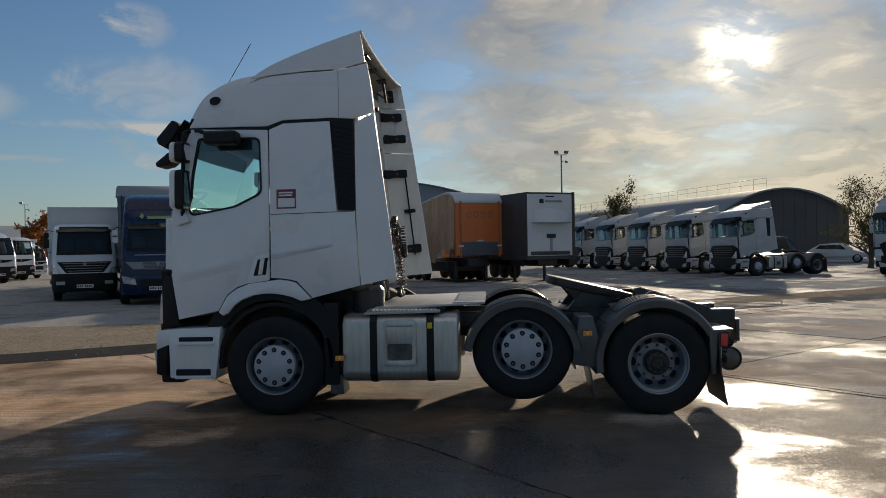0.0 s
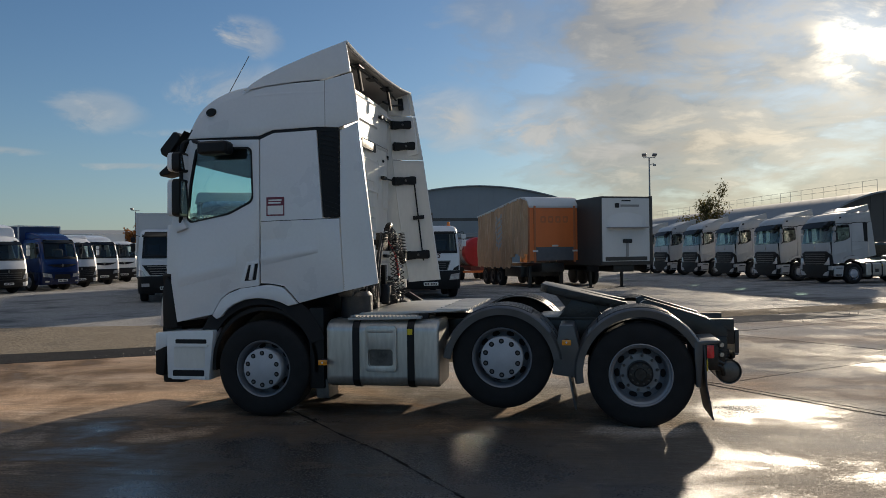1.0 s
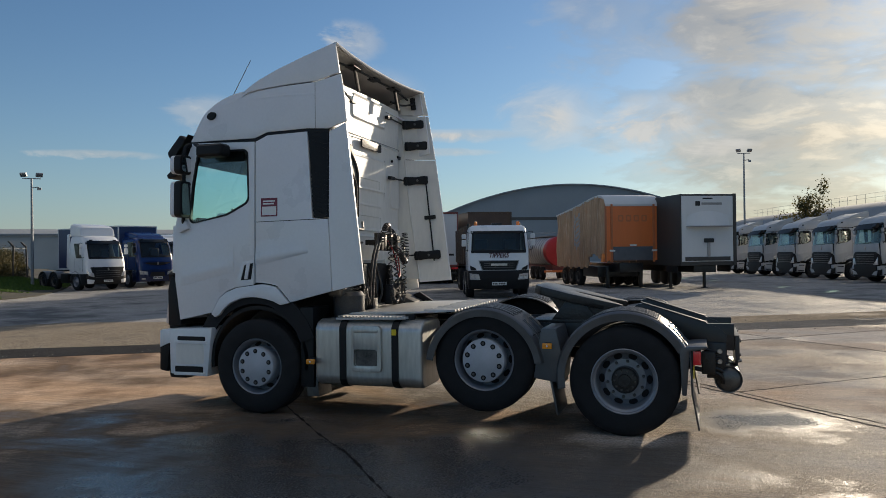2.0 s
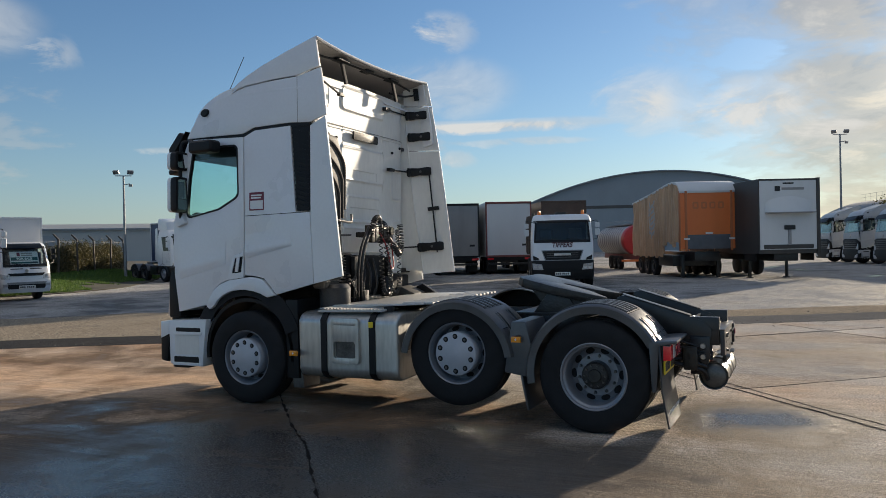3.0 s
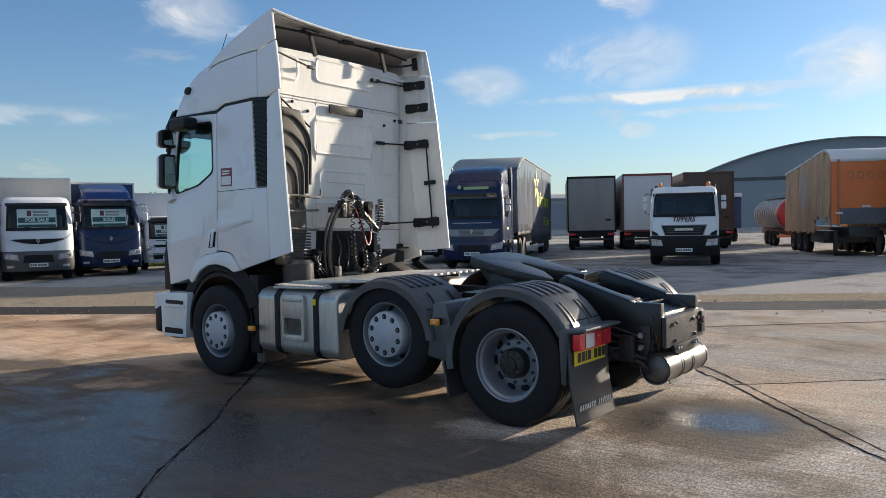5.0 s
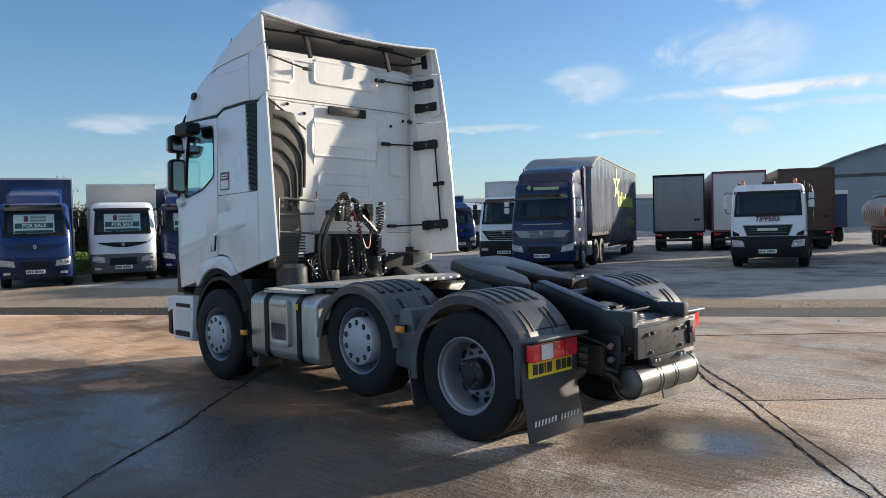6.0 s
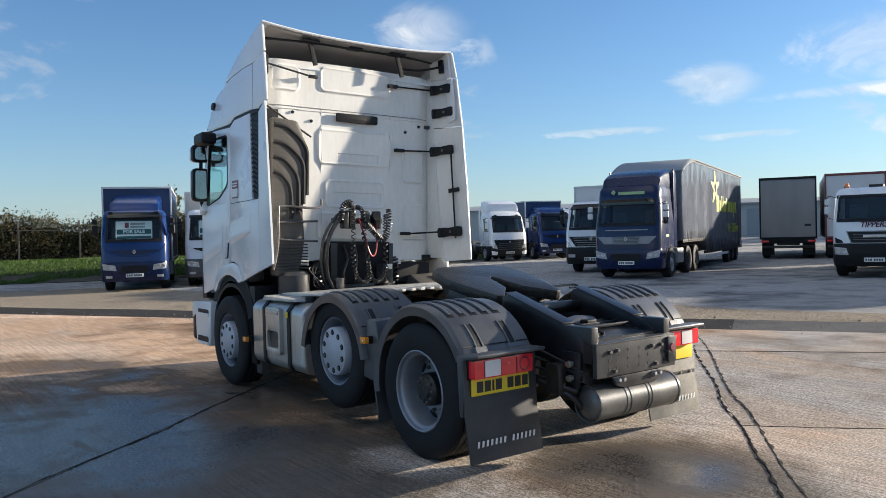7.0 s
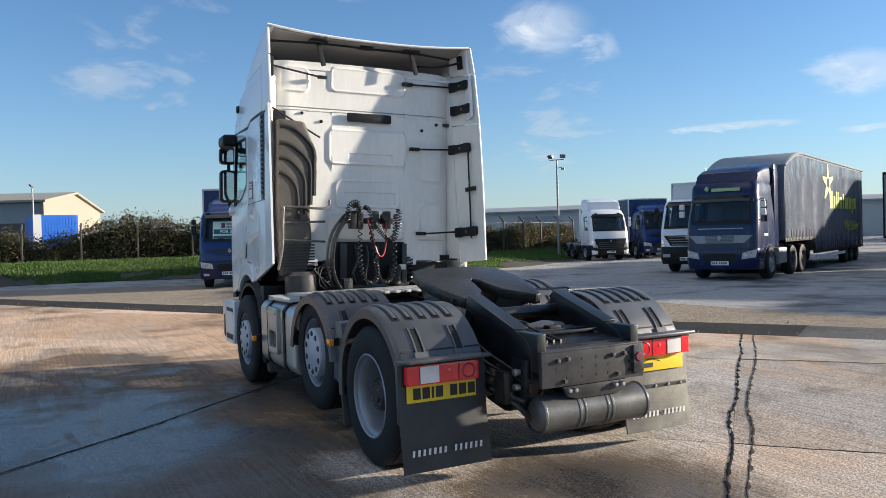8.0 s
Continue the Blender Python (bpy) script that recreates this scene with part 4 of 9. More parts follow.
def wall_at(u, v):
    y = -1.06 + 2.17 * u
    top = 3.60 - 0.02 * (2 * u - 1) ** 2
    low = 1.38 + (0.20 if -0.36 < y < 0.52 else 0)
    z = low + (top - low) * v
    bend = 0.10 * max(0, (abs(y - 0.03) - 0.85) / 0.25) ** 2
    return Vector((0.775 + press(y, z) - bend, y, z))


FAR_IN = [(1.36, 1.0, 1.143), (1.75, 0.945, 1.14), (2.2, 0.875, 1.135), (2.985, 0.785, 1.13), (3.576, 0.735, 1.128), (3.885, 0.72, 1.12)]
FAR_OUT = [(1.36, 1.39, 1.255), (1.75, 1.335, 1.27), (2.2, 1.27, 1.285), (2.985, 1.152, 1.297), (3.576, 1.052, 1.283), (3.885, 1.0, 1.252)]


def along(rows, z):
    for a, b in zip(rows, rows[1:]):
        if z <= b[0]:
            k = (z - a[0]) / (b[0] - a[0])
            return Vector((a[1] + (b[1] - a[1]) * k, a[2] + (b[2] - a[2]) * k, z))
    return Vector((rows[-1][1], rows[-1][2], z))


def far_panel(u, z):
    """The inner face of the far deflector: u runs from the fold beside the back wall to the trailing edge."""
    p = along(FAR_IN, z).lerp(along(FAR_OUT, z), u)
    return p + Vector((0.0, 0.012 * math.sin(math.pi * u), 0.03 * u if z < 1.5 else 0.0))


for name, za, zb in (("side_deflector", 1.36, 2.978), ("upper_deflector", 2.988, 3.568), ("corner_deflector", 3.584, 3.885)):
    part(name, grid(lambda u, v, za=za, zb=zb: far_panel(u, za + (zb - za) * v), 8, 12, thick=(0.004, 0.026, 0)), "white_old", truck, "white moulded deflector")
    part("deflector_edge", tube([far_panel(1.0, za + (zb - za) * k / 12) + Vector((0.0, 0.012, 0)) for k in range(13)], 0.013, 6), "white", truck)
part("deflector_fold", tube([far_panel(0.0, 1.36 + 2.2 * k / 20) + Vector((0.006, -0.004, 0)) for k in range(21)], 0.010, 6), "white_old", truck)
part("deflector_liner", grid(lambda u, v: Vector((0.70, 1.10, 1.40 + 2.2 * v)).lerp(far_panel(0.0, 1.40 + 2.2 * v), u), 4, 12, thick=(-0.01, 0.008, 0)), "white_old", truck)

part("back_wall", grid(wall_at, 240, 260, thick=(-0.03, 0, 0)), "white_old", truck, "pressed white steel back wall")
for z in (3.085, 2.08):
    part("wall_seam", tube([Vector((0.781 - 0.10 * max(0, (abs(y - 0.03) - 0.85) / 0.25) ** 2 + 0.004 * math.sin(z * 2.1), y, z - (0.03 if z < 3 and abs(y) > 0.6 else 0))) for y in [-1.04 + 0.0525 * k for k in range(41)]] if z > 3 else [(0.779, 0.70 + 0.03 * k, 1.62) for k in range(12)], 0.0045, 6), "greydoor", truck)
for y, z in ((-0.70, 3.02), (-0.48, 2.94), (0.93, 2.99), (0.74, 2.91)):
    part("wall_plug", lathe([(0.0, 0.012), (0.012, 0.010), (0.018, 0.0), (0.018, -0.02)], 10, axis="x", at=(0.785, y, z)), "black", truck)
part("back_badge", slab(rrect(-0.19, 0.34, 2.955, 3.055, 0.02), 0.80, 0.822, 0.006, axis="x"), "black", truck)
# floor and front of the cab, so that the inside is closed
part("cab_floor", box(-1.0, 0.76, -1.15, 1.15, 1.38, 1.44), "dark", truck)
part("cab_front", slab([(-1.14, 0.95), (-1.17, 1.5), (-1.165, 2.03), (-1.10, 2.03), (-1.0, 0.95)], -1.12, 1.12, 0.02), "white", truck)
part("bunk_wall", box(0.0, 0.03, -1.14, 1.14, 1.44, 2.2), "fabric", truck)
part("dashboard", slab([(-1.08, 1.5), (-1.05, 2.05), (-0.85, 2.12), (-0.60, 2.0), (-0.62, 1.5)], -1.08, 1.08, 0.03), "black", truck)
part("steering_wheel", lathe([(0.215 + 0.016 * math.cos(k * math.tau / 8), 0.016 * math.sin(k * math.tau / 8)) for k in range(9)], 28, axis="x"), "black", truck, m=pose(-0.58, 0.55, 2.12, 0, -35, 0))
for y in (-0.55, 0.55):
    seat = part("seat", slab([(-0.55, 1.55), (-0.55, 1.72), (-0.12, 1.70), (-0.02, 2.36), (0.10, 2.36), (0.06, 1.55)], y - 0.25, y + 0.25, 0.05), "fabric", truck)
    part("headrest", box(0.0, 0.09, y - 0.14, y + 0.14, 2.36, 2.58, 0.03), "fabric", seat)
part("headliner", box(-0.80, 0.74, -1.1, 1.1, 2.98, 3.02), "fabric", truck)
part("sun_blind", box(-0.84, -0.2, -1.13, -1.10, 2.72, 2.90, 0.02), "dark", truck)

# outside sun visor and mirrors
part("sun_visor", grid(lambda u, v: Vector((-0.93 - 0.20 * u - 0.06 * (1 - (2 * v - 1) ** 2), (2 * v - 1) * 1.16, 3.06 - 0.26 * u)), 4, 16, thick=(-0.012, 0, -0.02)), "black", truck, "dark smoked sun visor")
for side in (-1, 1):
    part("mirror_arm", tube(smooth_path([(-0.84, side * 1.16, 2.90), (-0.88, side * 1.22, 2.92), (-0.90, side * 1.26, 2.80), (-0.90, side * 1.26, 2.20), (-0.92, side * 1.24, 2.06), (-0.93, side * 1.20, 2.02)], 5), 0.022), "black", truck)
    for z0, z1, w in ((2.585, 2.80, 0.105), (2.10, 2.51, 0.10)):
        h = part("mirror_housing", slab(rrect(side * 1.275 - w, side * 1.275 + w, z0, z1, 0.05), -0.95, -0.855, 0.02, axis="x"), "black", truck)
        part("mirror_glass", slab(rrect(side * 1.275 - w + 0.03, side * 1.275 + w - 0.03, z0 + 0.03, z1 - 0.03, 0.03), -0.858, -0.852, axis="x"), "mirror", h)
        part("mirror_cover", slab(rrect(side * 1.275 - w + 0.004, side * 1.275 + w - 0.004, z0 + 0.004, z1 - 0.004, 0.05), -1.01, -0.94, 0.028, axis="x", seg=3), "white", h, "white shell")
    part("mirror_foot", slab([(-1.02, 2.02), (-0.90, 2.09), (-0.84, 1.98), (-0.98, 1.93)], side * (W + 0.05), side * (W - 0.02), 0.02), "white", truck)
part("front_mirror", slab([(-1.03, 3.03), (-1.10, 3.08), (-1.28, 2.88), (-1.26, 2.82), (-1.13, 2.75), (-1.03, 2.82)], -1.10, -0.80, 0.03, seg=3), "black", truck)
part("front_mirror", slab([(-1.10, 2.72), (-1.16, 2.73), (-1.30, 2.62), (-1.28, 2.575), (-1.17, 2.60), (-1.10, 2.66)], -1.08, -0.84, 0.02, seg=3), "black", truck)
part("front_mirror_arm", tube([(-1.12, -0.95, 2.80), (-1.13, -0.95, 2.70)], 0.02), "black", truck)
part("kerb_mirror", box(-0.62, -0.27, -1.44, -1.26, 2.745, 2.885, 0.06, seg=3), "black", truck, "black kerb mirror pod over the window")
part("kerb_mirror_arm", tube(smooth_path([(-0.80, -1.16, 2.93), (-0.74, -1.28, 2.92), (-0.60, -1.35, 2.86)], 4), 0.022), "black", truck)
part("aerial", tube([(-0.66, -0.85, 3.33), (-0.60, -0.85, 3.45), (-0.31, -0.85, 3.93)], 0.004, 6), "black", truck)

# front corner with steps, bumper, headlamp
for side in (-1, 1):
    a, b = sorted((side * 1.19, side * 0.80))
    st = part("step_panel", slab([(-1.10, 0.395), (-0.62, 0.375), (-0.557, 0.912), (-1.11, 0.895)], a, b, 0.015), "white", truck)
    for z0, z1, x0, x1 in ((0.415, 0.485, -1.035, -0.67), (0.765, 0.815, -1.0, -0.64)):
        part("step_recess", slab(rrect(x0, x1, z0, z1, 0.015), side * 1.193, side * 1.15), "black", st)
        part("step_tread", box(x0 - 0.01, x1 + 0.02, min(side * 1.205, side * 1.10), max(side * 1.205, side * 1.10), z0 - 0.03, z0 + 0.004, 0.006), "white", st)
    part("step_cove", slab(rrect(-1.02, -0.66, 0.51, 0.735, 0.03), side * 1.192, side * 1.18), "white_old", st)
    part("corner_bumper", slab([(-1.25, 0.43), (-1.15, 0.41), (-1.10, 0.88), (-1.245, 0.70)], side * 1.18, side * 0.9, 0.02), "black", truck)
    part("bumper_cap", slab([(-1.245, 0.68), (-1.10, 0.74), (-1.095, 0.89), (-1.24, 0.88)], side * 1.185, side * 0.9, 0.015), "white", truck)
    part("headlamp", slab([(-1.235, 0.90), (-1.10, 0.92), (-1.06, 1.12), (-1.09, 1.37), (-1.16, 1.40), (-1.215, 1.2)], side * 1.14, side * 0.75, 0.02), "lens_bg", truck, "swept dark headlamp")
    part("lamp_surround", slab([(-1.18, 0.88), (-1.0, 0.90), (-1.03, 1.36), (-1.15, 1.45), (-1.19, 1.3)], side * 1.165, side * 0.6, 0.02), "black", truck)
part("bumper", box(-1.30, -1.05, -0.95, 0.95, 0.30, 0.95, 0.05), "black", truck)
grille = part("grille", slab([(-0.80, 0.90), (0.80, 0.90), (1.02, 1.50), (0.80, 1.62), (-0.80, 1.62), (-1.02, 1.50)], -1.26, -1.13, 0.03, axis="x"), "black", truck)
for k in range(5):
    part("grille_slat", box(-1.275, -1.25, -0.74, 0.74, 0.98 + 0.12 * k, 1.02 + 0.12 * k, 0.006), "fender", grille)
part("badge", slab([(0, 1.93), (0.06, 1.82), (0, 1.71), (-0.06, 1.82)], -1.20, -1.16, 0.006, axis="x"), "bright", truck)
for side in (-1, 1):
    part("bumper_blade", slab([(side * 0.62, 0.42), (side * 0.98, 0.40), (side * 1.06, 0.66), (side * 0.80, 0.58)], -1.325, -1.28, 0.01, axis="x"), "white", truck)
# arch liners and what hides behind the front wheel
for side in (-1, 1):
    # dark ring added to fill the arch gap with shade
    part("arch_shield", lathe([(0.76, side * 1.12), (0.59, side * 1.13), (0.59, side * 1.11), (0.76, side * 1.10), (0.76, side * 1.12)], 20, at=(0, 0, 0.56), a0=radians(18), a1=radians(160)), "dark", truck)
    part("arch_liner", lathe([(0.60, side * 1.14), (0.60, side * 0.70), (0.56, side * 0.70), (0.56, side * 1.14), (0.60, side * 1.14)], 20, at=(0, 0, 0.56), a0=radians(-8), a1=radians(188)), "black", truck)
    part("mud_guard", box(0.50, 0.66, min(side * 1.14, side * 0.75), max(side * 1.14, side * 0.75), 0.30, 1.15, 0.03), "black", truck)
    fl = part("front_flap", slab([(0.56, 0.20), (0.70, 0.20), (0.68, 0.40), (0.55, 0.40)], side * 1.10, side * 0.80, 0.005), "steel", truck)

# chassis
for side in (-1, 1):
    part("frame_rail", slab([(side * 0.36, 0.72), (side * 0.43, 0.72), (side * 0.43, 0.98), (side * 0.36, 0.98)], 0.2, 4.86, 0.008, axis="x"), "frame", truck)
part("engine", box(-0.8, 0.75, -0.42, 0.42, 0.62, 1.36, 0.08), "grease", truck)
part("gearbox", box(0.75, 1.6, -0.30, 0.30, 0.55, 1.0, 0.1), "grease", truck)
part("prop_shaft", tube([(1.6, 0, 0.75), (3.5, 0, 0.58)], 0.06, 12), "grease", truck)
for x, z in ((0, 0.51), (2.53, 0.645), (3.87, 0.5)):
    ax = part("axle", tube([(x, -0.95, z), (x, 0.95, z)], 0.075, 14), "grease", truck)
    if x > 3:
        part("differential", lathe([(0.0, -0.22), (0.16, -0.2), (0.25, -0.08), (0.25, 0.08), (0.16, 0.2), (0.0, 0.22)], 20, at=(x, 0, z)), "grease", ax)
for side in (-1, 1):
    for x in (2.25, 2.85, 3.55, 4.25):
        part("air_bellow", lathe([(0.0, 0.50), (0.10, 0.50), (0.13, 0.55), (0.11, 0.60), (0.13, 0.66), (0.12, 0.72), (0.0, 0.72)], 16, axis="z", at=(x, side * 0.52, 0)), "hose", truck)


def tyre_mesh(w, r=0.505):
    """A tyre with rounded shoulders and tread grooves; the outer face looks to -y."""
    h = w / 2
    prof = [(0.29, -h * 0.80), (0.31, -h * 0.98), (0.36, -h * 1.02), (0.43, -h), (0.475, -h * 0.93), (r - 0.006, -h * 0.80)]
    for k in range(4):
        c = -h * 0.6 + k * h * 0.4
        prof += [(r, c - 0.022), (r, c - 0.006), (r - 0.012, c - 0.004), (r - 0.012, c + 0.004), (r, c + 0.006), (r, c + 0.022)]
    prof += [(r - 0.006, h * 0.80), (0.475, h * 0.93), (0.43, h), (0.36, h * 1.02), (0.31, h * 0.98), (0.29, h * 0.80)]
    return mesh_of("tyre", lathe(prof, 56), "tyre")


def rim_mesh(deep):
    """A pressed steel rim: dished outwards (front) or inwards (driven wheel), with hand holes."""
    if deep:
        prof = [(0.292, -0.135), (0.305, -0.150), (0.297, -0.156), (0.288, -0.150), (0.283, -0.128), (0.266, -0.118), (0.262, -0.112), (0.257, -0.06), (0.252, 0.02), (0.246, 0.046), (0.196, 0.020), (0.190, 0.013), (0.09, 0.010), (0.09, 0.06)]
    else:
        prof = [(0.292, -0.115), (0.305, -0.135), (0.297, -0.142), (0.287, -0.134), (0.281, -0.112), (0.272, -0.10), (0.269, -0.02), (0.266, 0.022), (0.256, 0.034), (0.204, -0.006), (0.176, -0.072), (0.160, -0.075), (0.10, -0.075), (0.10, -0.04)]
    bm = lathe(prof, 48)
    return mesh_of("wheel", bm, "rim")


TYRE, RIM_F, RIM_R = tyre_mesh(0.31), rim_mesh(False), rim_mesh(True)
# hand and nut holes are near-black discs, their shade put in as colour
bm = lathe([(0.0, 0.0), (0.035, 0.0), (0.035, 0.012), (0.0, 0.012)], 14)
HOLE = mesh_of("hand_hole", bm, "dark")
bm = lathe([(0.0, -0.03), (0.010, -0.03), (0.013, -0.024), (0.016, 0.0), (0.0, 0.0)], 8)
NUT = mesh_of("wheel_nut", bm, "steel")
bm = lathe([(0.0, -0.004), (0.024, -0.004), (0.027, 0.001), (0.0, 0.001)], 12)
NUT_HOLE = mesh_of("nut_hole", bm, "dark")
bm = lathe([(0.0, -0.172), (0.112, -0.172), (0.120, -0.167), (0.200, -0.167), (0.208, -0.162), (0.213, -0.150), (0.213, -0.10), (0.204, -0.004)], 44)
COVER = mesh_of("wheel_cover", bm, "cap")
bm = lathe([(0.0, -0.095), (0.055, -0.095), (0.062, -0.082), (0.108, -0.078), (0.122, -0.062), (0.126, 0.0), (0.128, 0.06), (0.0, 0.06)], 28)
HUB = mesh_of("hub", bm, "grease")


def wheel(parent, x, y, z, side, kind):
    turn = 0 if side < 0 else 180
    w = shared("wheel", RIM_R if kind == "drive" else RIM_F, parent, pose(x, y, z, 0, 0, turn))
    shared("tyre", TYRE, w, Matrix.Identity(4), "worn black tyre")
    if kind == "drive":
        hub = shared("hub", HUB, w, pose(0, -0.012, 0), "greasy black hub with bolts")
        for k in range(10):
            a = math.tau * k / 10
            shared("hub_bolt", NUT, hub, pose(0.092 * math.cos(a), -0.078, 0.092 * math.sin(a)) @ Matrix.Diagonal((0.7, 0.6, 0.7, 1)))
        for k in range(10):
            a = math.tau * (k + 0.3) / 10
            shared("wheel_nut", NUT, w, pose(0.1675 * math.cos(a), 0.012, 0.1675 * math.sin(a)))
        for k in range(10):
            a = math.tau * k / 10
            shared("hand_hole", HOLE, w, pose(0.221 * math.cos(a), 0.030, 0.221 * math.sin(a), 0, -math.degrees(a), 0) @ pose(0, -0.006, 0, 0, 0, 27) @ Matrix.Diagonal((0.80, 1, 1.18, 1)))
    elif kind == "cover":
        shared("wheel_cover", COVER, w, Matrix.Identity(4), "dusty silver wheel cover")
        for k in range(10):
            a = math.tau * (k + 0.5) / 10
            shared("wheel_nut", NUT, w, pose(0.1675 * math.cos(a), -0.150, 0.1675 * math.sin(a)))
            shared("nut_hole", NUT_HOLE, w, pose(0.1675 * math.cos(a), -0.1665, 0.1675 * math.sin(a)))
        for k in range(10):
            a = math.tau * k / 10
            shared("hand_hole", HOLE, w, pose(0.236 * math.cos(a), 0.014, 0.236 * math.sin(a), 0, -math.degrees(a), 0) @ pose(0, 0, 0, 0, 0, 38) @ Matrix.Diagonal((0.78, 1, 1.15, 1)))
    else:
        shared("inner_disc", HUB, w, Matrix.Identity(4))
    return w


for side in (-1, 1):
    wheel(truck, 0.0, side * 1.045, 0.51, side, "cover")
    wheel(truck, 2.53, side * 1.045, 0.655, side, "cover")
    wheel(truck, 3.87, side * 1.075, 0.505, side, "drive")
    wheel(truck, 3.87, side * 0.70, 0.505, side, "plain")

# fuel tank and, on the far side, the second tank
for side in (-1, 1):
    sec = [(side * 1.19, 0.42), (side * 1.19, 0.94), (side * 1.14, 1.0), (side * 1.05, 1.025), (side * 0.66, 1.025), (side * 0.58, 0.98), (side * 0.58, 0.40), (side * 0.64, 0.34), (side * 1.08, 0.335), (side * 1.15, 0.365)]
    tank = part("fuel_tank", slab(sec, 0.70, 1.89, 0.035, axis="x", seg=3), "alu", truck, "dull aluminium fuel tank")
    big = [((y - side * 0.88) * 1.03 + side * 0.88, (z - 0.68) * 1.03 + 0.68) for y, z in sec]
    small = [((y - side * 0.88) * 1.004 + side * 0.88, (z - 0.68) * 1.004 + 0.68) for y, z in sec]
    for x in (0.985, 1.565):
        part("tank_strap", slab(big, x, x + 0.075, 0.004, axis="x", holes=[small]), "black", tank, "black strap")
    part("tank_pressing", slab(rrect(1.13, 1.46, 0.50, 0.97, 0.04), side * 1.19, side * 1.228, 0.008, holes=[rrect(1.16, 1.42, 0.555, 0.73, 0.03)]), "alu", tank)
    # darker steel carries the shade of the deep pocket
    part("tank_recess", slab(rrect(1.165, 1.415, 0.56, 0.725, 0.025), side * 1.1915, side * 1.188), "steel", tank, "recess darkened for its shade")
    part("tank_rib", slab(rrect(1.16, 1.43, 0.90, 0.945, 0.02), side * 1.226, side * 1.238, 0.006), "alu", tank)
    part("tank_step", box(1.14, 1.44, min(side * 1.19, side * 1.225), max(side * 1.19, side * 1.245), 0.538, 0.560, 0.006), "alu", tank)
    part("tank_tag", slab(rrect(1.575, 1.625, 0.88, 0.94, 0.006), side * 1.212, side * 1.216), "yellow", tank)
    part("filler_cap", lathe([(0.0, 1.08), (0.05, 1.08), (0.055, 1.07), (0.055, 1.02)], 18, axis="z", at=(1.70, side * 1.0, 0)), "black", tank)

# deck plates
deck = part("deck_plate", slab([(0.98, 1.065), (1.02, 1.085), (2.08, 1.115), (2.08, 1.10), (0.98, 1.05)], -0.98, 0.95, 0.003), "plate_alu", truck, "pale chequered deck plate")
for k in range(16):
    part("deck_tread", box(1.82 + 0.03 * (k % 2), 2.16, -0.92 + k * 0.115, -0.87 + k * 0.115, 1.10, 1.125, 0.006), "plate_alu", deck)
part("catwalk_step", slab([(0.93, 1.045), (1.70, 1.06), (1.70, 1.035), (0.93, 1.02)], -1.16, -0.80, 0.004), "plate_alu", truck)
for k in range(18):
    part("step_tooth", box(0.96 + k * 0.04, 0.98 + k * 0.04, -1.165, -0.82, 1.055, 1.068), "plate_alu", deck)

# mudguards with ribs on top
def fender(name, cx, cz, r, a0, a1, side, ribs=True):
    y0, y1 = side * 1.235, side * 0.60
    prof = [(r - 0.085, y0 + side * 0.0), (r - 0.02, y0 + side * 0.004), (r, y0 - side * 0.03), (r, y1), (r - 0.012, y1), (r - 0.014, y0 - side * 0.035), (r - 0.085, y0 - side * 0.012), (r - 0.085, y0)]
    f = part(name, lathe(prof, 36, at=(cx, 0, cz), a0=radians(a0), a1=radians(a1)), "fender", truck, "ribbed dark grey plastic mudguard")
    lip = [(r + 0.003, y0 - side * 0.03), (r + 0.003, y1), (r - 0.006, y1), (r - 0.006, y0 - side * 0.03), (r + 0.003, y0 - side * 0.03)]
    for a in (max(a0 + 6, 34), 142):
        part("mudguard_joint", lathe(lip, 2, at=(cx, 0, cz), a0=radians(a), a1=radians(a + 0.9)), "dark", f)
    if ribs:
        for k in range(5):
            y = side * (1.14 - 0.105 * k)
            pr = [(r + 0.012, y - 0.012), (r + 0.012, y + 0.012), (r - 0.005, y + 0.02), (r - 0.005, y - 0.02), (r + 0.012, y - 0.012)]
            part("mudguard_rib", lathe(pr, 18, at=(cx, 0, cz), a0=radians(62), a1=radians(min(a1 - 5, 128))), "fender", f)
            # black strip under the rib paints the shade along its sides
            pr = [(r + 0.003, y - 0.030), (r + 0.003, y + 0.030), (r - 0.005, y + 0.030), (r - 0.005, y - 0.030), (r + 0.003, y - 0.030)]
            part("rib_groove", lathe(pr, 18, at=(cx, 0, cz), a0=radians(60), a1=radians(min(a1 - 4, 130))), "black", f)
        for y in (side * 1.06, side * 0.76):
            for dy in (-0.03, 0.03):
                pr = [(r + 0.010, y + dy - 0.006), (r + 0.010, y + dy + 0.006), (r - 0.004, y + dy + 0.009), (r - 0.004, y + dy - 0.009), (r + 0.010, y + dy - 0.006)]
                part("mudguard_rib", lathe(pr, 10, at=(cx, 0, cz), a0=radians(max(a0 + 2, 22)), a1=radians(52)), "fender", f)
            lo = max(a0 + 2, 22)
            # black strip between the straps paints a shaded slot
            pr = [(r + 0.004, y - 0.024), (r + 0.004, y + 0.024), (r - 0.004, y + 0.024), (r - 0.004, y - 0.024), (r + 0.004, y - 0.024)]
            part("strap_recess", lathe(pr, 10, at=(cx, 0, cz), a0=radians(lo + 1), a1=radians(51)), "black", f)
            pr = [(r + 0.016, y - 0.05), (r + 0.016, y + 0.05), (r - 0.004, y + 0.06), (r - 0.004, y - 0.06), (r + 0.016, y - 0.05)]
            part("strap_foot", lathe(pr, 4, at=(cx, 0, cz), a0=radians(lo - 1), a1=radians(lo + 3)), "fender", f)
    return f


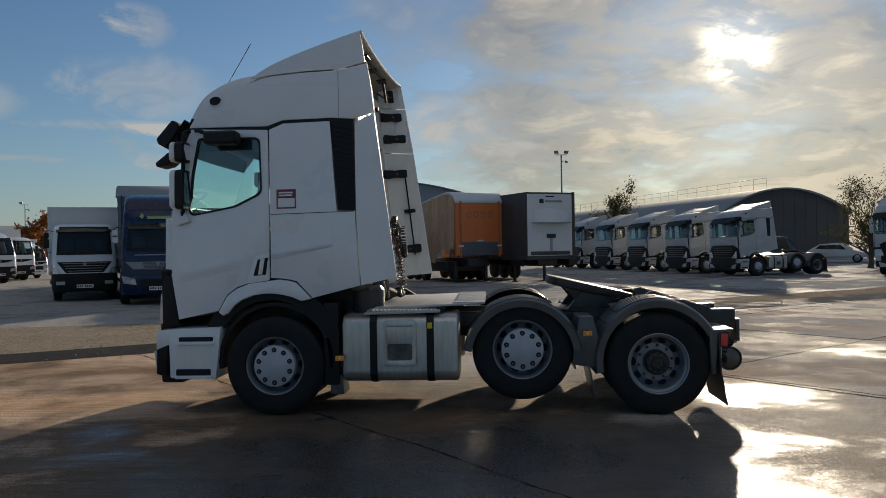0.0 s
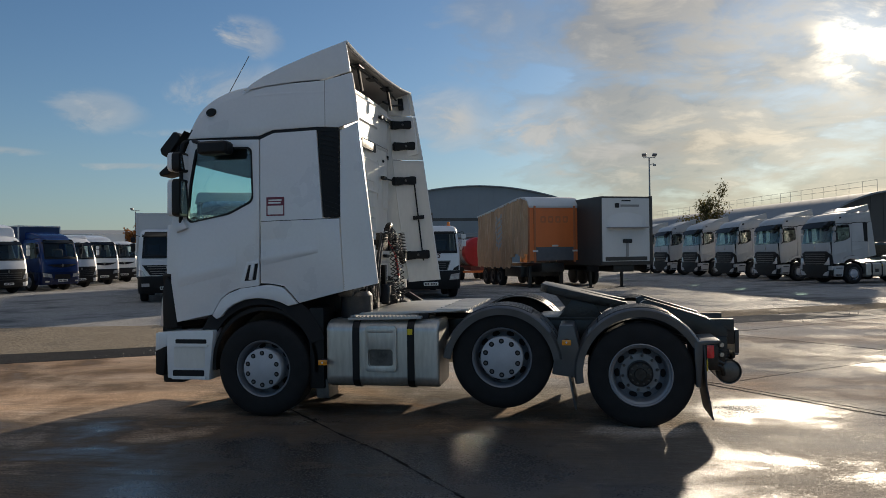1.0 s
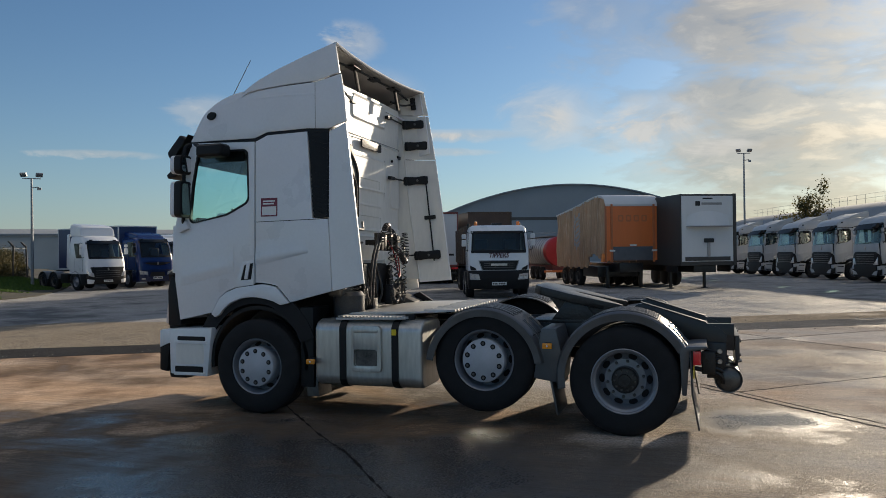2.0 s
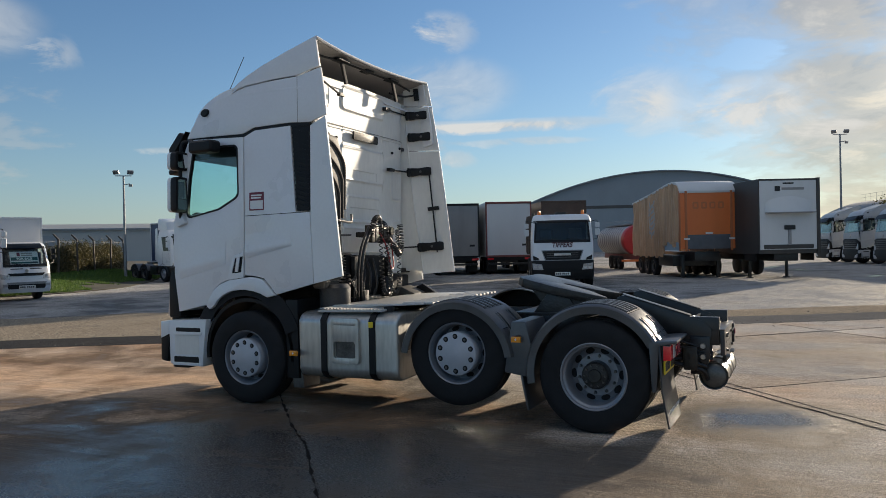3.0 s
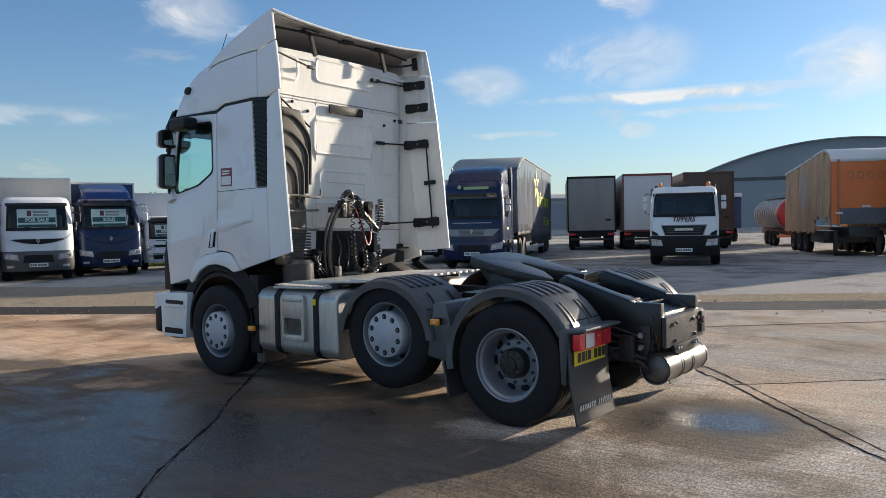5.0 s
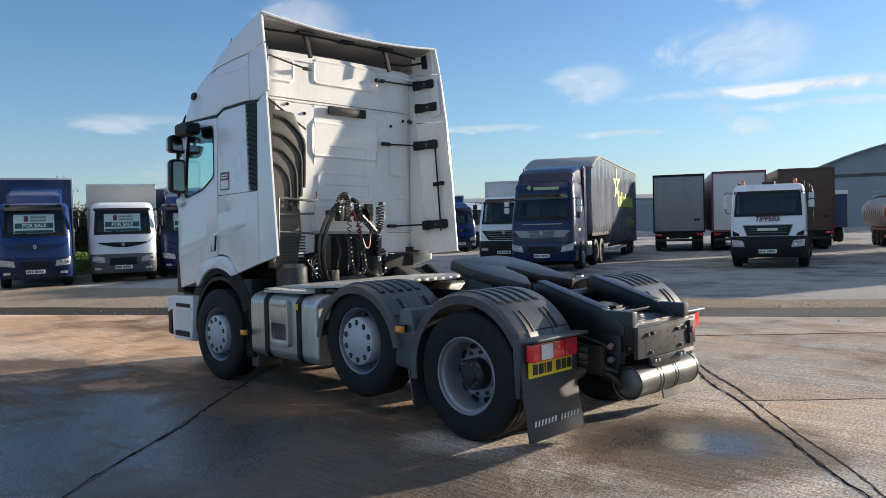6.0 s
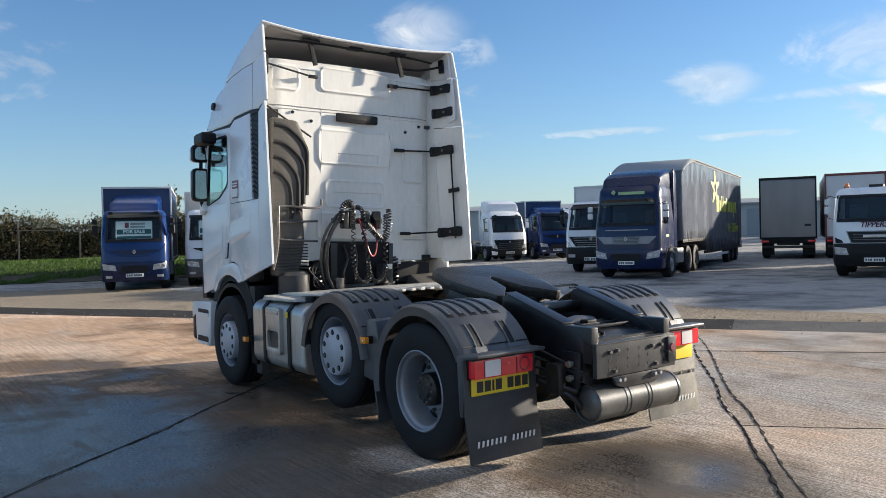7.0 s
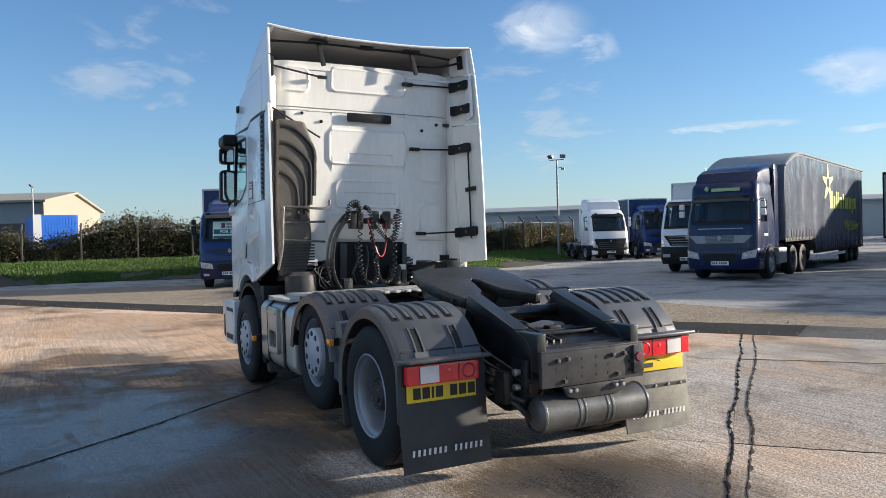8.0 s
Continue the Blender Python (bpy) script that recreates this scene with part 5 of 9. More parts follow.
for side in (-1, 1):
    fender("mudguard", 2.53, 0.57, 0.60, 8, 172, side)
    fender("mudguard", 3.87, 0.52, 0.63, 28, 190, side)
    a, b = sorted((side * 1.235, side * 0.60))
    part("mudguard_link", slab([(3.02, 0.50), (3.28, 0.46), (3.30, 0.72), (3.24, 0.98), (3.10, 0.98), (3.06, 0.75)], side * 1.20, side * 0.62, 0.02), "fender", truck)
    part("mudguard_tail", slab([(4.36, 0.83), (4.50, 0.845), (4.60, 0.85), (4.60, 0.825), (4.45, 0.80), (4.42, 0.40), (4.38, 0.40)], side * 1.24, side * 0.62, 0.012), "fender", truck)
    fl = part("mud_flap", slab([(4.445, 0.80), (4.460, 0.80), (4.475, 0.42), (4.53, 0.10), (4.515, 0.10), (4.46, 0.42)], side * 1.26, side * 0.60, 0.004), "flap" if side < 0 else "flap_sunlit", truck, "black rubber mud flap with white maker's bars" if side < 0 else "dusty grey rubber mud flap, sunlit pale, with white maker's bars")
    yc = side * 0.93 - 0.265
    for k in range(14):
        if k != 7:
            part("maker_bar", box(-0.001, 0.001, yc, yc + 0.017, 0, 0.044), "print_white", fl, m=pose(4.519, 0, 0.205, 0, 8, 0))
        yc += 0.039
    lamp = part("tail_lamp", box(4.47, 4.545, min(side * 1.225, side * 0.695), max(side * 1.225, side * 0.695), 0.675, 0.805, 0.012), "red_lens", truck, "red tail lamp with clear reversing light")
    ca, cb = sorted((side * 1.14, side * 0.995))
    part("reversing_light", box(4.54, 4.548, ca, cb, 0.685, 0.795, 0.002), "clear_lens", lamp)
    part("lamp_ring", lathe([(0.038, 0.0), (0.045, 0.004), (0.052, 0.0)], 18, axis="x", at=(4.545, side * 0.775, 0.74)), "sticker_red", lamp)
    # dark seams between the lens fields, and a bright spot painted as a highlight
    for yy in (1.14, 0.995, 0.85):
        part("lens_seam", box(4.540, 4.5485, side * yy - 0.003, side * yy + 0.003, 0.682, 0.798), "sticker_red", lamp)
    part("lamp_bulb", lathe([(0.0, 0.004), (0.012, 0.003), (0.016, 0.0)], 12, axis="x", at=(4.545, side * 0.92, 0.755)), "lens_bright", lamp)
    part("lamp_housing", box(4.466, 4.540, min(side * 1.232, side * 0.688), max(side * 1.232, side * 0.688), 0.800, 0.815, 0.004), "black", lamp)
    for k in range(9):
        part("lens_rib", box(4.543, 4.5475, *sorted((side * 0.705, side * 0.845)), 0.687 + k * 0.012, 0.691 + k * 0.012), "red_lens", lamp)
    for k in range(1 if side > 0 else 0):
        part("flap_strip", box(4.464, 4.480, min(side * 1.25, side * 0.61), max(side * 1.25, side * 0.61), 0.415, 0.445, 0.003), "painted", fl)
    for k in range(5 if side > 0 else 0):
        part("bolt", lathe([(0.0, 0.010), (0.010, 0.009), (0.013, 0.0)], 8, axis="x", at=(4.481, side * (0.67 + 0.13 * k), 0.43)), "bright", fl)
    part("lamp_bracket", box(4.43, 4.48, min(side * 1.23, side * 0.66), max(side * 1.23, side * 0.66), 0.66, 0.83, 0.01), "black", truck)
    pl = part("number_plate", box(4.478, 4.488, min(side * 1.21, side * 0.69), max(side * 1.21, side * 0.69), 0.552, 0.668, 0.002), "yellow", truck, "yellow number plate with plain black bars" if side < 0 else "yellow dealer plate with plain dark shapes")
    if side < 0:
        y = -1.165
        for w in (0.055, 0.055, 0.018, 0.055, -0.04, 0.055, 0.055, 0.055):
            if w > 0:
                part("plate_bar", box(4.488, 4.490, y, y + w, 0.573, 0.648), "ink", pl)
                y += w + 0.013
            else:
                y -= w
    else:
        part("plate_bar", box(4.488, 4.490, 0.76, 0.90, 0.58, 0.615), "ink", pl)
        part("plate_bar", tube([(4.489, 0.80 + 0.012 * k, 0.625 + 0.02 * math.sin(k / 14 * math.pi)) for k in range(15)], 0.004, 6), "ink", pl)
    for x, z in ((0.69, 0.595), (3.17, 0.82)):
        mk = part("side_marker", box(x - 0.045, x + 0.045, min(side * 1.25, side * 1.285), max(side * 1.25, side * 1.285), z - 0.027, z + 0.027, 0.008), "orange_lens", truck, "amber side marker lamp")
        part("marker_star", lathe([(0.0, -0.003), (0.012, 0.0)], 4, at=(x, side * 1.286, z)), "clear_lens", mk)
        part("marker_bracket", box(x - 0.02, x + 0.02, min(side * 1.25, side * 0.9), max(side * 1.25, side * 0.9), z - 0.03, z + 0.03), "black", truck)
    # hanging flap between the rear wheels
    part("mid_flap", slab([(3.18, 0.48), (3.20, 0.48), (3.26, 0.16), (3.24, 0.16)], side * 1.20, side * 0.66, 0.004), "fender", truck)
    # sloping guide ramps
    ra, rb = sorted((side * 0.435, side * 0.345))
    part("guide_ramp", slab([(3.92, 1.15), (3.95, 1.168), (4.0, 1.17), (4.60, 0.985), (4.72, 0.94), (4.79, 0.872), (4.79, 0.64), (4.60, 0.70), (3.92, 0.98)], ra, rb, 0.006), "frame", truck)
    part("ramp_lip", slab([(3.97, 1.180), (4.60, 0.986), (4.60, 0.997), (3.97, 1.191)], side * 0.445, side * 0.325, 0.003), "frame", truck)

# fifth wheel: a thick greasy plate, tipped to the rear, with its throat open
tip = pose(3.28, 0, 1.225, 0, 13, 0)
outline = [(-0.42, -0.30), (-0.42, 0.30), (-0.34, 0.42), (-0.05, 0.47), (0.18, 0.44), (0.50, 0.36), (0.52, 0.30), (0.30, 0.10), (0.12, 0.055), (0.02, 0.045), (-0.03, 0.0), (0.02, -0.045), (0.12, -0.055), (0.30, -0.10), (0.52, -0.30), (0.50, -0.36), (0.18, -0.44), (-0.05, -0.47), (-0.34, -0.42)]
fw = part("fifth_wheel", slab(outline, -0.05, 0.04, 0.012, axis="z"), "grease", truck, "black greased fifth wheel plate", m=tip)
for side in (-1, 1):
    part("plate_skirt", slab([(-0.30, 0.0), (0.40, 0.0), (0.25, -0.14), (-0.10, -0.16)], side * 0.40, side * 0.36), "grease", fw)
    part("pedestal", slab([(3.05, 0.98), (3.55, 0.98), (3.40, 1.20), (3.22, 1.20)], side * 0.42, side * 0.34, 0.01), "grease", truck)
part("release_handle", tube(smooth_path([(0.15, 0.45, -0.03), (0.16, 0.62, -0.04), (0.18, 0.82, -0.03), (0.22, 0.86, -0.03), (0.27, 0.82, -0.03), (0.26, 0.72, -0.03)], 5), 0.010, 6), "frame", fw)
part("mount_plate", box(2.85, 3.75, -0.44, 0.44, 0.965, 0.995, 0.006), "grease", truck)
part("cross_tube", tube([(3.98, -0.45, 1.03), (3.98, 0.45, 1.03)], 0.05, 14), "frame", truck)
cover = part("chassis_cover", grid(lambda u, v: Vector((4.15 + 0.66 * u, -0.36 + 0.72 * v, 0.885 + 0.06 * math.sin(math.pi * v) ** 0.5 * math.sin(math.pi * min(1, u * 1.1 + 0.05)) + (0.02 if 0.3 < u < 0.36 or 0.62 < u < 0.66 else 0))), 40, 24, thick=(0, 0, -0.02)), "frame", truck)
part("cover_hump", lathe([(0.0, -0.16), (0.08, -0.15), (0.10, 0.0), (0.08, 0.15), (0.0, 0.16)], 20, at=(4.32, 0.0, 0.90)), "fender", cover)
for k in range(4):
    part("cover_rib", box(4.20 + 0.13 * k, 4.225 + 0.13 * k, -0.27, 0.27, 0.93, 0.952, 0.006), "frame", cover)
part("cover_latch", box(4.40, 4.48, -0.06, 0.04, 0.945, 0.975, 0.01), "black", cover)
for k in range(3):
    part("chassis_line", tube(smooth_path([(4.08, -0.30 + 0.07 * k, 1.0), (4.25, -0.28 + 0.09 * k, 0.975), (4.45, -0.31 + 0.05 * k, 0.97), (4.70, -0.24 + 0.06 * k, 0.90)], 5), 0.012), "hose", truck)
for k in range(4):
    part("chassis_line", tube(smooth_path([(4.10, -0.47, 0.86 - 0.05 * k), (4.35, -0.50 - 0.02 * k, 0.80 - 0.06 * k), (4.58, -0.49, 0.74 - 0.05 * k), (4.80, -0.45, 0.66 - 0.02 * k)], 5), 0.011), "hose", truck)
for x, z in ((4.72, 0.72), (4.72, 0.62), (4.58, 0.66)):
    part("line_coupling", lathe([(0.0, -0.03), (0.022, -0.03), (0.026, -0.01), (0.018, 0.02), (0.0, 0.02)], 10, at=(x, -0.50, z)), "bright", truck)
part("rail_bracket", slab([(4.60, 0.45), (4.72, 0.45), (4.78, 0.62), (4.78, 0.80), (4.60, 0.80)], -0.47, -0.44, 0.008), "frame", truck)
end = part("end_beam", box(4.865, 4.905, -0.43, 0.43, 0.625, 0.855, 0.006), "painted", truck, "drilled dark steel rear crossmember")
part("beam_lip", box(4.78, 4.905, -0.43, 0.43, 0.855, 0.868, 0.003), "painted", end)
for y in (-0.30, -0.22, -0.10, 0.02, 0.12, 0.22, 0.30):
    for z in (0.68, 0.74, 0.80):
        if (round(y * 100) + round(z * 100)) % 3 == 0:
            continue
        # flat dark discs in place of drilled, shaded holes
        part("bolt_hole", lathe([(0.0, 0.0), (0.011, 0.0), (0.012, -0.004)], 8, axis="x", at=(4.9065, y, z)), "dark", end)
for y, z in ((-0.30, 0.80), (-0.22, 0.805), (-0.25, 0.66), (0.16, 0.80), (0.26, 0.80), (0.20, 0.665), (0.34, 0.74)):
    part("bolt", lathe([(0.0, 0.022), (0.014, 0.02), (0.017, 0.0), (0.022, 0.0), (0.022, -0.004)], 6, axis="x", at=(4.906, y, z)), "steel", end)
part("beam_clamp", slab(rrect(0.33, 0.42, 0.66, 0.85, 0.01), 4.905, 4.925, 0.004, axis="x"), "painted", end)
part("red_cap", lathe([(0.0, 0.010), (0.028, 0.009), (0.032, 0.0), (0.032, -0.01)], 18, axis="x", at=(4.925, 0.375, 0.77)), "sticker_red", end)
hang = part("tank_hanger", slab([(-0.26, 0.62), (0.28, 0.62), (0.26, 0.56), (0.20, 0.53), (-0.14, 0.53), (-0.22, 0.55)], 4.87, 4.90, 0.006, axis="x"), "painted", truck)
for y in (-0.22, -0.17, 0.17, 0.23):
    part("bolt", lathe([(0.0, 0.035), (0.014, 0.033), (0.018, 0.0), (0.0, 0.0)], 8, axis="x", at=(4.90, y, 0.595)), "galv", hang)
part("air_tank", lathe([(0.0, -0.452), (0.07, -0.448), (0.108, -0.432), (0.122, -0.418), (0.124, -0.438), (0.131, -0.440), (0.132, -0.425), (0.127, -0.418), (0.127, -0.165), (0.131, -0.16), (0.131, -0.145), (0.127, -0.14), (0.127, -0.12), (0.131, -0.115), (0.131, -0.105), (0.127, -0.10), (0.127, 0.07), (0.131, 0.075), (0.131, 0.085), (0.127, 0.09), (0.127, 0.11), (0.131, 0.115), (0.131, 0.13), (0.127, 0.135), (0.127, 0.418), (0.132, 0.425), (0.131, 0.440), (0.124, 0.438), (0.122, 0.418), (0.108, 0.432), (0.07, 0.448), (0.0, 0.452)], 32, at=(4.80, 0.02, 0.435)), "tank_gloss", truck, "oily dark steel air tank")
part("tank_end_valve", tube([(4.74, -0.46, 0.52), (4.68, -0.52, 0.55), (4.62, -0.50, 0.62)], 0.02), "grease", truck)
part("tow_valve", box(4.55, 4.68, -0.58, -0.50, 0.50, 0.72, 0.02), "grease", truck)
part("lower_pipe", tube(smooth_path([(4.3, -0.55, 0.60), (4.5, -0.54, 0.55), (4.7, -0.50, 0.50), (4.75, -0.42, 0.40)], 4), 0.022), "hose", truck)

# air intake stack behind the cab, near side
stack = part("intake_duct", slab([(-1.02, 2.92), (-0.72, 2.90), (-0.60, 2.62), (-0.62, 2.30), (-0.66, 1.95), (-0.64, 1.60), (-0.70, 1.25), (-0.98, 1.22), (-1.02, 1.8)], 0.80, 0.98, 0.05, axis="x", seg=3), "dusty", truck, "dusty dark plastic air intake with black bars for shaded grooves")
# near-black bars on the face paint the shade of its grooves
for k, (ya, za, yb, zb) in enumerate(((-0.99, 2.84, -0.62, 2.52), (-1.0, 2.66, -0.66, 2.36), (-1.0, 2.50, -0.72, 2.20), (-1.0, 2.34, -0.80, 2.08))):
    pts = [(0.968, ya, za), (0.968, ya + (yb - ya) * 0.45, za - 0.04), (0.968, yb - 0.02, zb + 0.10), (0.968, yb, zb - 0.12), (0.968, yb - 0.005, zb - 0.42 + 0.06 * k)]
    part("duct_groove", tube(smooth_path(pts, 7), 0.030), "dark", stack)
for k in range(9):
    part("bellows_ring", box(0.78, 1.0, -0.98, -0.62, 1.30 + k * 0.032, 1.316 + k * 0.032, 0.006), "hose", stack)
part("filter_housing", lathe([(0.0, 1.02), (0.16, 1.02), (0.17, 1.06), (0.17, 1.26), (0.14, 1.30), (0.0, 1.30)], 24, axis="z", at=(0.92, -0.80, 0)), "painted", truck)
# grab rail frame
part("grab_frame", tube(smooth_path([(1.02, -1.02, 1.30), (1.04, -0.98, 1.55), (1.04, -0.97, 1.92), (1.03, -0.93, 1.97), (1.0, -0.55, 1.96), (0.96, -0.45, 1.99), (0.95, -0.44, 2.06)], 6), 0.014), "steel", truck)
part("grab_rod", tube([(1.02, -0.98, 1.80), (0.98, -0.50, 1.82)], 0.012), "steel", truck)
part("grab_rod", tube([(1.02, -0.98, 1.62), (0.98, -0.50, 1.60)], 0.012), "steel", truck)
part("stay_rod", tube([(1.0, -1.10, 3.47), (0.85, -0.52, 3.42)], 0.011), "frame", truck)
part("rod_end", box(0.83, 0.87, -0.54, -0.44, 3.40, 3.435, 0.006), "black", truck)
part("stay_rod", tube([(1.0, -1.08, 3.02), (0.86, -0.52, 2.75)], 0.011), "frame", truck)
part("stay_bracket", box(0.90, 1.0, -1.12, -1.06, 3.36, 3.56, 0.01), "black", truck)
part("stay_bracket", box(0.80, 0.86, -1.06, -0.90, 2.90, 3.02, 0.008), "black", truck)

# hinges of the far deflector: cast arms that lie on its inner face, with rods to the back wall
for z, w, ua, ub, rod in ((3.45, 0.115, 0.02, 0.80, 0.53), (3.165, 0.115, 0.04, 0.84, None), (2.70, 0.115, -0.10, 0.68, 0.62), (1.715, 0.12, -0.06, 0.78, 0.70)):
    a, b = far_panel(ua, z), far_panel(ub, z)
    d = b - a
    m = Matrix.Translation((a + b) / 2 + Vector((0.012, -0.026, 0))) @ pose(0, 0, 0, 0, -4, math.degrees(math.atan2(d.y, d.x)))
    h = part("deflector_hinge", slab([(-d.length / 2, -w * 0.42), (-d.length * 0.28, -w / 2), (0, -w * 0.40), (d.length * 0.42, -w / 2), (d.length / 2, -w * 0.36), (d.length / 2, w * 0.42), (d.length * 0.36, w / 2), (0, w * 0.42), (-d.length * 0.3, w / 2), (-d.length / 2, w * 0.36)], -0.02, 0.02, 0.012), "black", truck, m=m)
    part("hinge_bolt", lathe([(0.0, -0.010), (0.013, -0.008), (0.017, 0.0)], 8, at=(0.02, -0.022, 0)), "steel", h)
    part("hinge_knuckle", lathe([(0.0, -0.06), (0.022, -0.055), (0.022, 0.055), (0.0, 0.06)], 12, axis="z"), "black", h, m=pose(-d.length * 0.40, -0.012, 0))
    if rod:
        part("hinge_rod", tube([a + Vector((0.02, -0.03, 0)), Vector((0.83, rod + 0.06, z - 0.02))], 0.010), "black", truck)
        part("rod_end", box(0.80, 0.85, rod - 0.05, rod + 0.07, z - 0.04, z, 0.006), "black", truck)
part("hinge_shaft", tube([far_panel(0.62, 2.75) + Vector((0.01, -0.035, 0)), far_panel(0.56, 1.64) + Vector((0.01, -0.035, 0))], 0.010), "black", truck)
for z, hgt, ua, ub in ((2.215, 0.05, 0.42, 0.78), (3.73, 0.16, 0.40, 0.60)):
    a, b = far_panel(ua, z), far_panel(ub, z)
    part("hinge_pad", box(-(b - a).length / 2, (b - a).length / 2, -0.014, 0.014, -hgt / 2, hgt / 2, 0.008), "black", truck,
         m=Matrix.Translation((a + b) / 2 + Vector((0.01, -0.022, 0))) @ pose(0, 0, 0, 0, -6, math.degrees(math.atan2((b - a).y, (b - a).x))))
# frame under the roof wing
part("wing_rail", tube(smooth_path([(0.86, -1.06, 3.76), (0.90, -0.5, 3.775), (0.91, 0.1, 3.77), (0.90, 0.6, 3.775), (0.86, 1.06, 3.76)], 5), 0.013), "black", truck)
part("wing_rail", tube(smooth_path([(0.90, 1.20, 3.73), (0.86, 0.90, 3.655), (0.82, 0.62, 3.65)], 5), 0.013), "black", truck)
for y in (-0.55, 0.55):
    part("wing_strut", box(-0.014, 0.014, -0.024, 0.024, -0.27, 0.0, 0.006), "dark", truck, m=pose(0.90, y, 3.79, 12, -6, 0))
    part("strut_bolt", lathe([(0.0, 0.012), (0.016, 0.01), (0.02, 0.0)], 8, axis="x", at=(0.92, y + 0.035, 3.62)), "black", truck)
    part("strut_plate", box(0.83, 0.95, y - 0.10, y + 0.10, 3.775, 3.80, 0.01), "black", truck)
part("strut_plate", box(0.82, 0.93, -0.07, 0.09, 3.77, 3.80, 0.012), "black", truck)

# coiled air and electric lines on their carrier
rack = part("line_carrier", box(0.82, 0.95, -0.16, 0.42, 1.80, 1.86, 0.01), "black", truck, "black carrier with coupled air lines")
part("coupling", lathe([(0.0, -0.05), (0.03, -0.05), (0.03, 0.02), (0.045, 0.03), (0.045, 0.06), (0.0, 0.06)], 14, axis="x", at=(0.98, 0.30, 1.88)), "black", rack)
for y in (-0.06, 0.02, 0.20, 0.34):
    part("coupling", box(0.90, 1.0, y - 0.035, y + 0.035, 1.74, 1.94, 0.015), "grease", rack)


def coil(pts, turns, rad, r):
    P = smooth_path(pts, 30)
    out, n = [], turns * 9
    for k in range(n + 1):
        f = k / n * (len(P) - 1)
        i = min(len(P) - 2, int(f))
        p, d = P[i].lerp(P[i + 1], f - i), (P[i + 1] - P[i]).normalized()
        a = Vector((1, 0, 0))
        b = d.cross(a).normalized()
        th = math.tau * k / 9
        out.append(p + rad * (math.cos(th) * a + math.sin(th) * b))
    return tube(out, r, 5)


part("coiled_line", coil([(1.02, -0.08, 1.98), (1.06, -0.04, 2.0), (1.06, 0.0, 1.86), (1.08, -0.02, 1.5), (1.08, 0.02, 1.22), (1.08, 0.12, 1.15), (1.08, 0.18, 1.25), (1.05, 0.12, 1.7)], 44, 0.023, 0.006), "hose", rack)
part("coiled_line", coil([(1.02, 0.05, 1.98), (1.07, 0.10, 1.92), (1.08, 0.13, 1.6), (1.08, 0.20, 1.22), (1.08, 0.30, 1.16), (1.08, 0.38, 1.30), (1.05, 0.40, 1.70), (1.03, 0.42, 1.90)], 46, 0.023, 0.006), "hose", rack)
part("coiled_line", coil([(1.04, 0.16, 1.80), (1.09, 0.24, 1.70), (1.10, 0.34, 1.62), (1.08, 0.43, 1.75), (1.05, 0.45, 1.96)], 26, 0.034, 0.0065), "hose", rack)
part("coiled_line", coil([(1.02, -0.14, 1.84), (1.05, -0.12, 1.98), (1.05, -0.04, 2.02), (1.04, 0.0, 1.92)], 14, 0.032, 0.0065), "hose", rack)
part("red_line", tube(smooth_path([(0.98, 0.10, 1.86), (1.06, 0.12, 1.70), (1.08, 0.20, 1.45), (1.06, 0.28, 1.50), (1.0, 0.32, 1.80)], 6), 0.009), "redhose", rack)
for k in range(2):
    y = -0.06 - 0.06 * k
    part("cab_pipe", tube(smooth_path([(0.92, y + 0.10, 1.93), (0.99, y - 0.05, 1.88), (1.0, y - 0.20, 1.66), (0.99, y - 0.24, 1.40), (0.96, y - 0.20, 1.20), (0.90, y - 0.10, 1.05)], 6), 0.024 - 0.008 * k), "hose", truck)
for k in range(3):
    part("cab_pipe", tube(smooth_path([(0.93, -0.30 - 0.03 * k, 1.42 - 0.05 * k), (0.99, -0.42 - 0.04 * k, 1.30), (0.98, -0.44 + 0.05 * k, 1.14), (0.92, -0.34 + 0.04 * k, 1.08)], 6), 0.007), "hose", truck)
part("pipe_block", box(0.86, 1.02, -0.34, -0.24, 1.08, 1.20, 0.01), "steel", truck)
part("cab_tilt_beam", box(0.80, 0.92, -0.45, 0.50, 1.0, 1.12, 0.02), "frame", truck)
part("damper", coil([(0.86, 0.52, 1.10), (0.86, 0.52, 1.40)], 7, 0.045, 0.012), "hose", truck)
part("damper", coil([(0.86, -0.48, 1.10), (0.86, -0.48, 1.40)], 7, 0.045, 0.012), "hose", truck)
for y in (-0.62, 0.56):
    part("cab_catch", box(0.76, 0.84, y - 0.08, y + 0.08, 1.33, 1.41, 0.01), "offwhite", truck)
# dark box fills the notch in the wall with shade
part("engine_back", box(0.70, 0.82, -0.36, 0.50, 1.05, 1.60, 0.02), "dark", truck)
part("far_side_box", slab([(0.62, 1.03), (0.66, 1.13), (0.92, 1.19), (1.12, 1.10), (1.12, 1.03)], 0.70, 1.02, 0.02), "dusty", truck)
part("air_dryer", lathe([(0.0, 1.10), (0.07, 1.10), (0.085, 1.12), (0.085, 1.30), (0.06, 1.34), (0.0, 1.34)], 18, axis="z", at=(0.90, 0.34, 0)), "black", truck)
part("bay_bracket", box(0.84, 0.90, -0.30, -0.22, 1.10, 1.58, 0.01), "frame", truck)
part("bay_bracket", box(0.84, 0.90, 0.44, 0.50, 1.10, 1.58, 0.01), "frame", truck)
for k in range(3):
    part("bay_hose", tube(smooth_path([(0.84, -0.12 + 0.14 * k, 1.56), (0.90, -0.10 + 0.12 * k, 1.40), (0.92, -0.16 + 0.15 * k, 1.24), (0.88, -0.10 + 0.10 * k, 1.10)], 5), 0.018), "hose", truck)
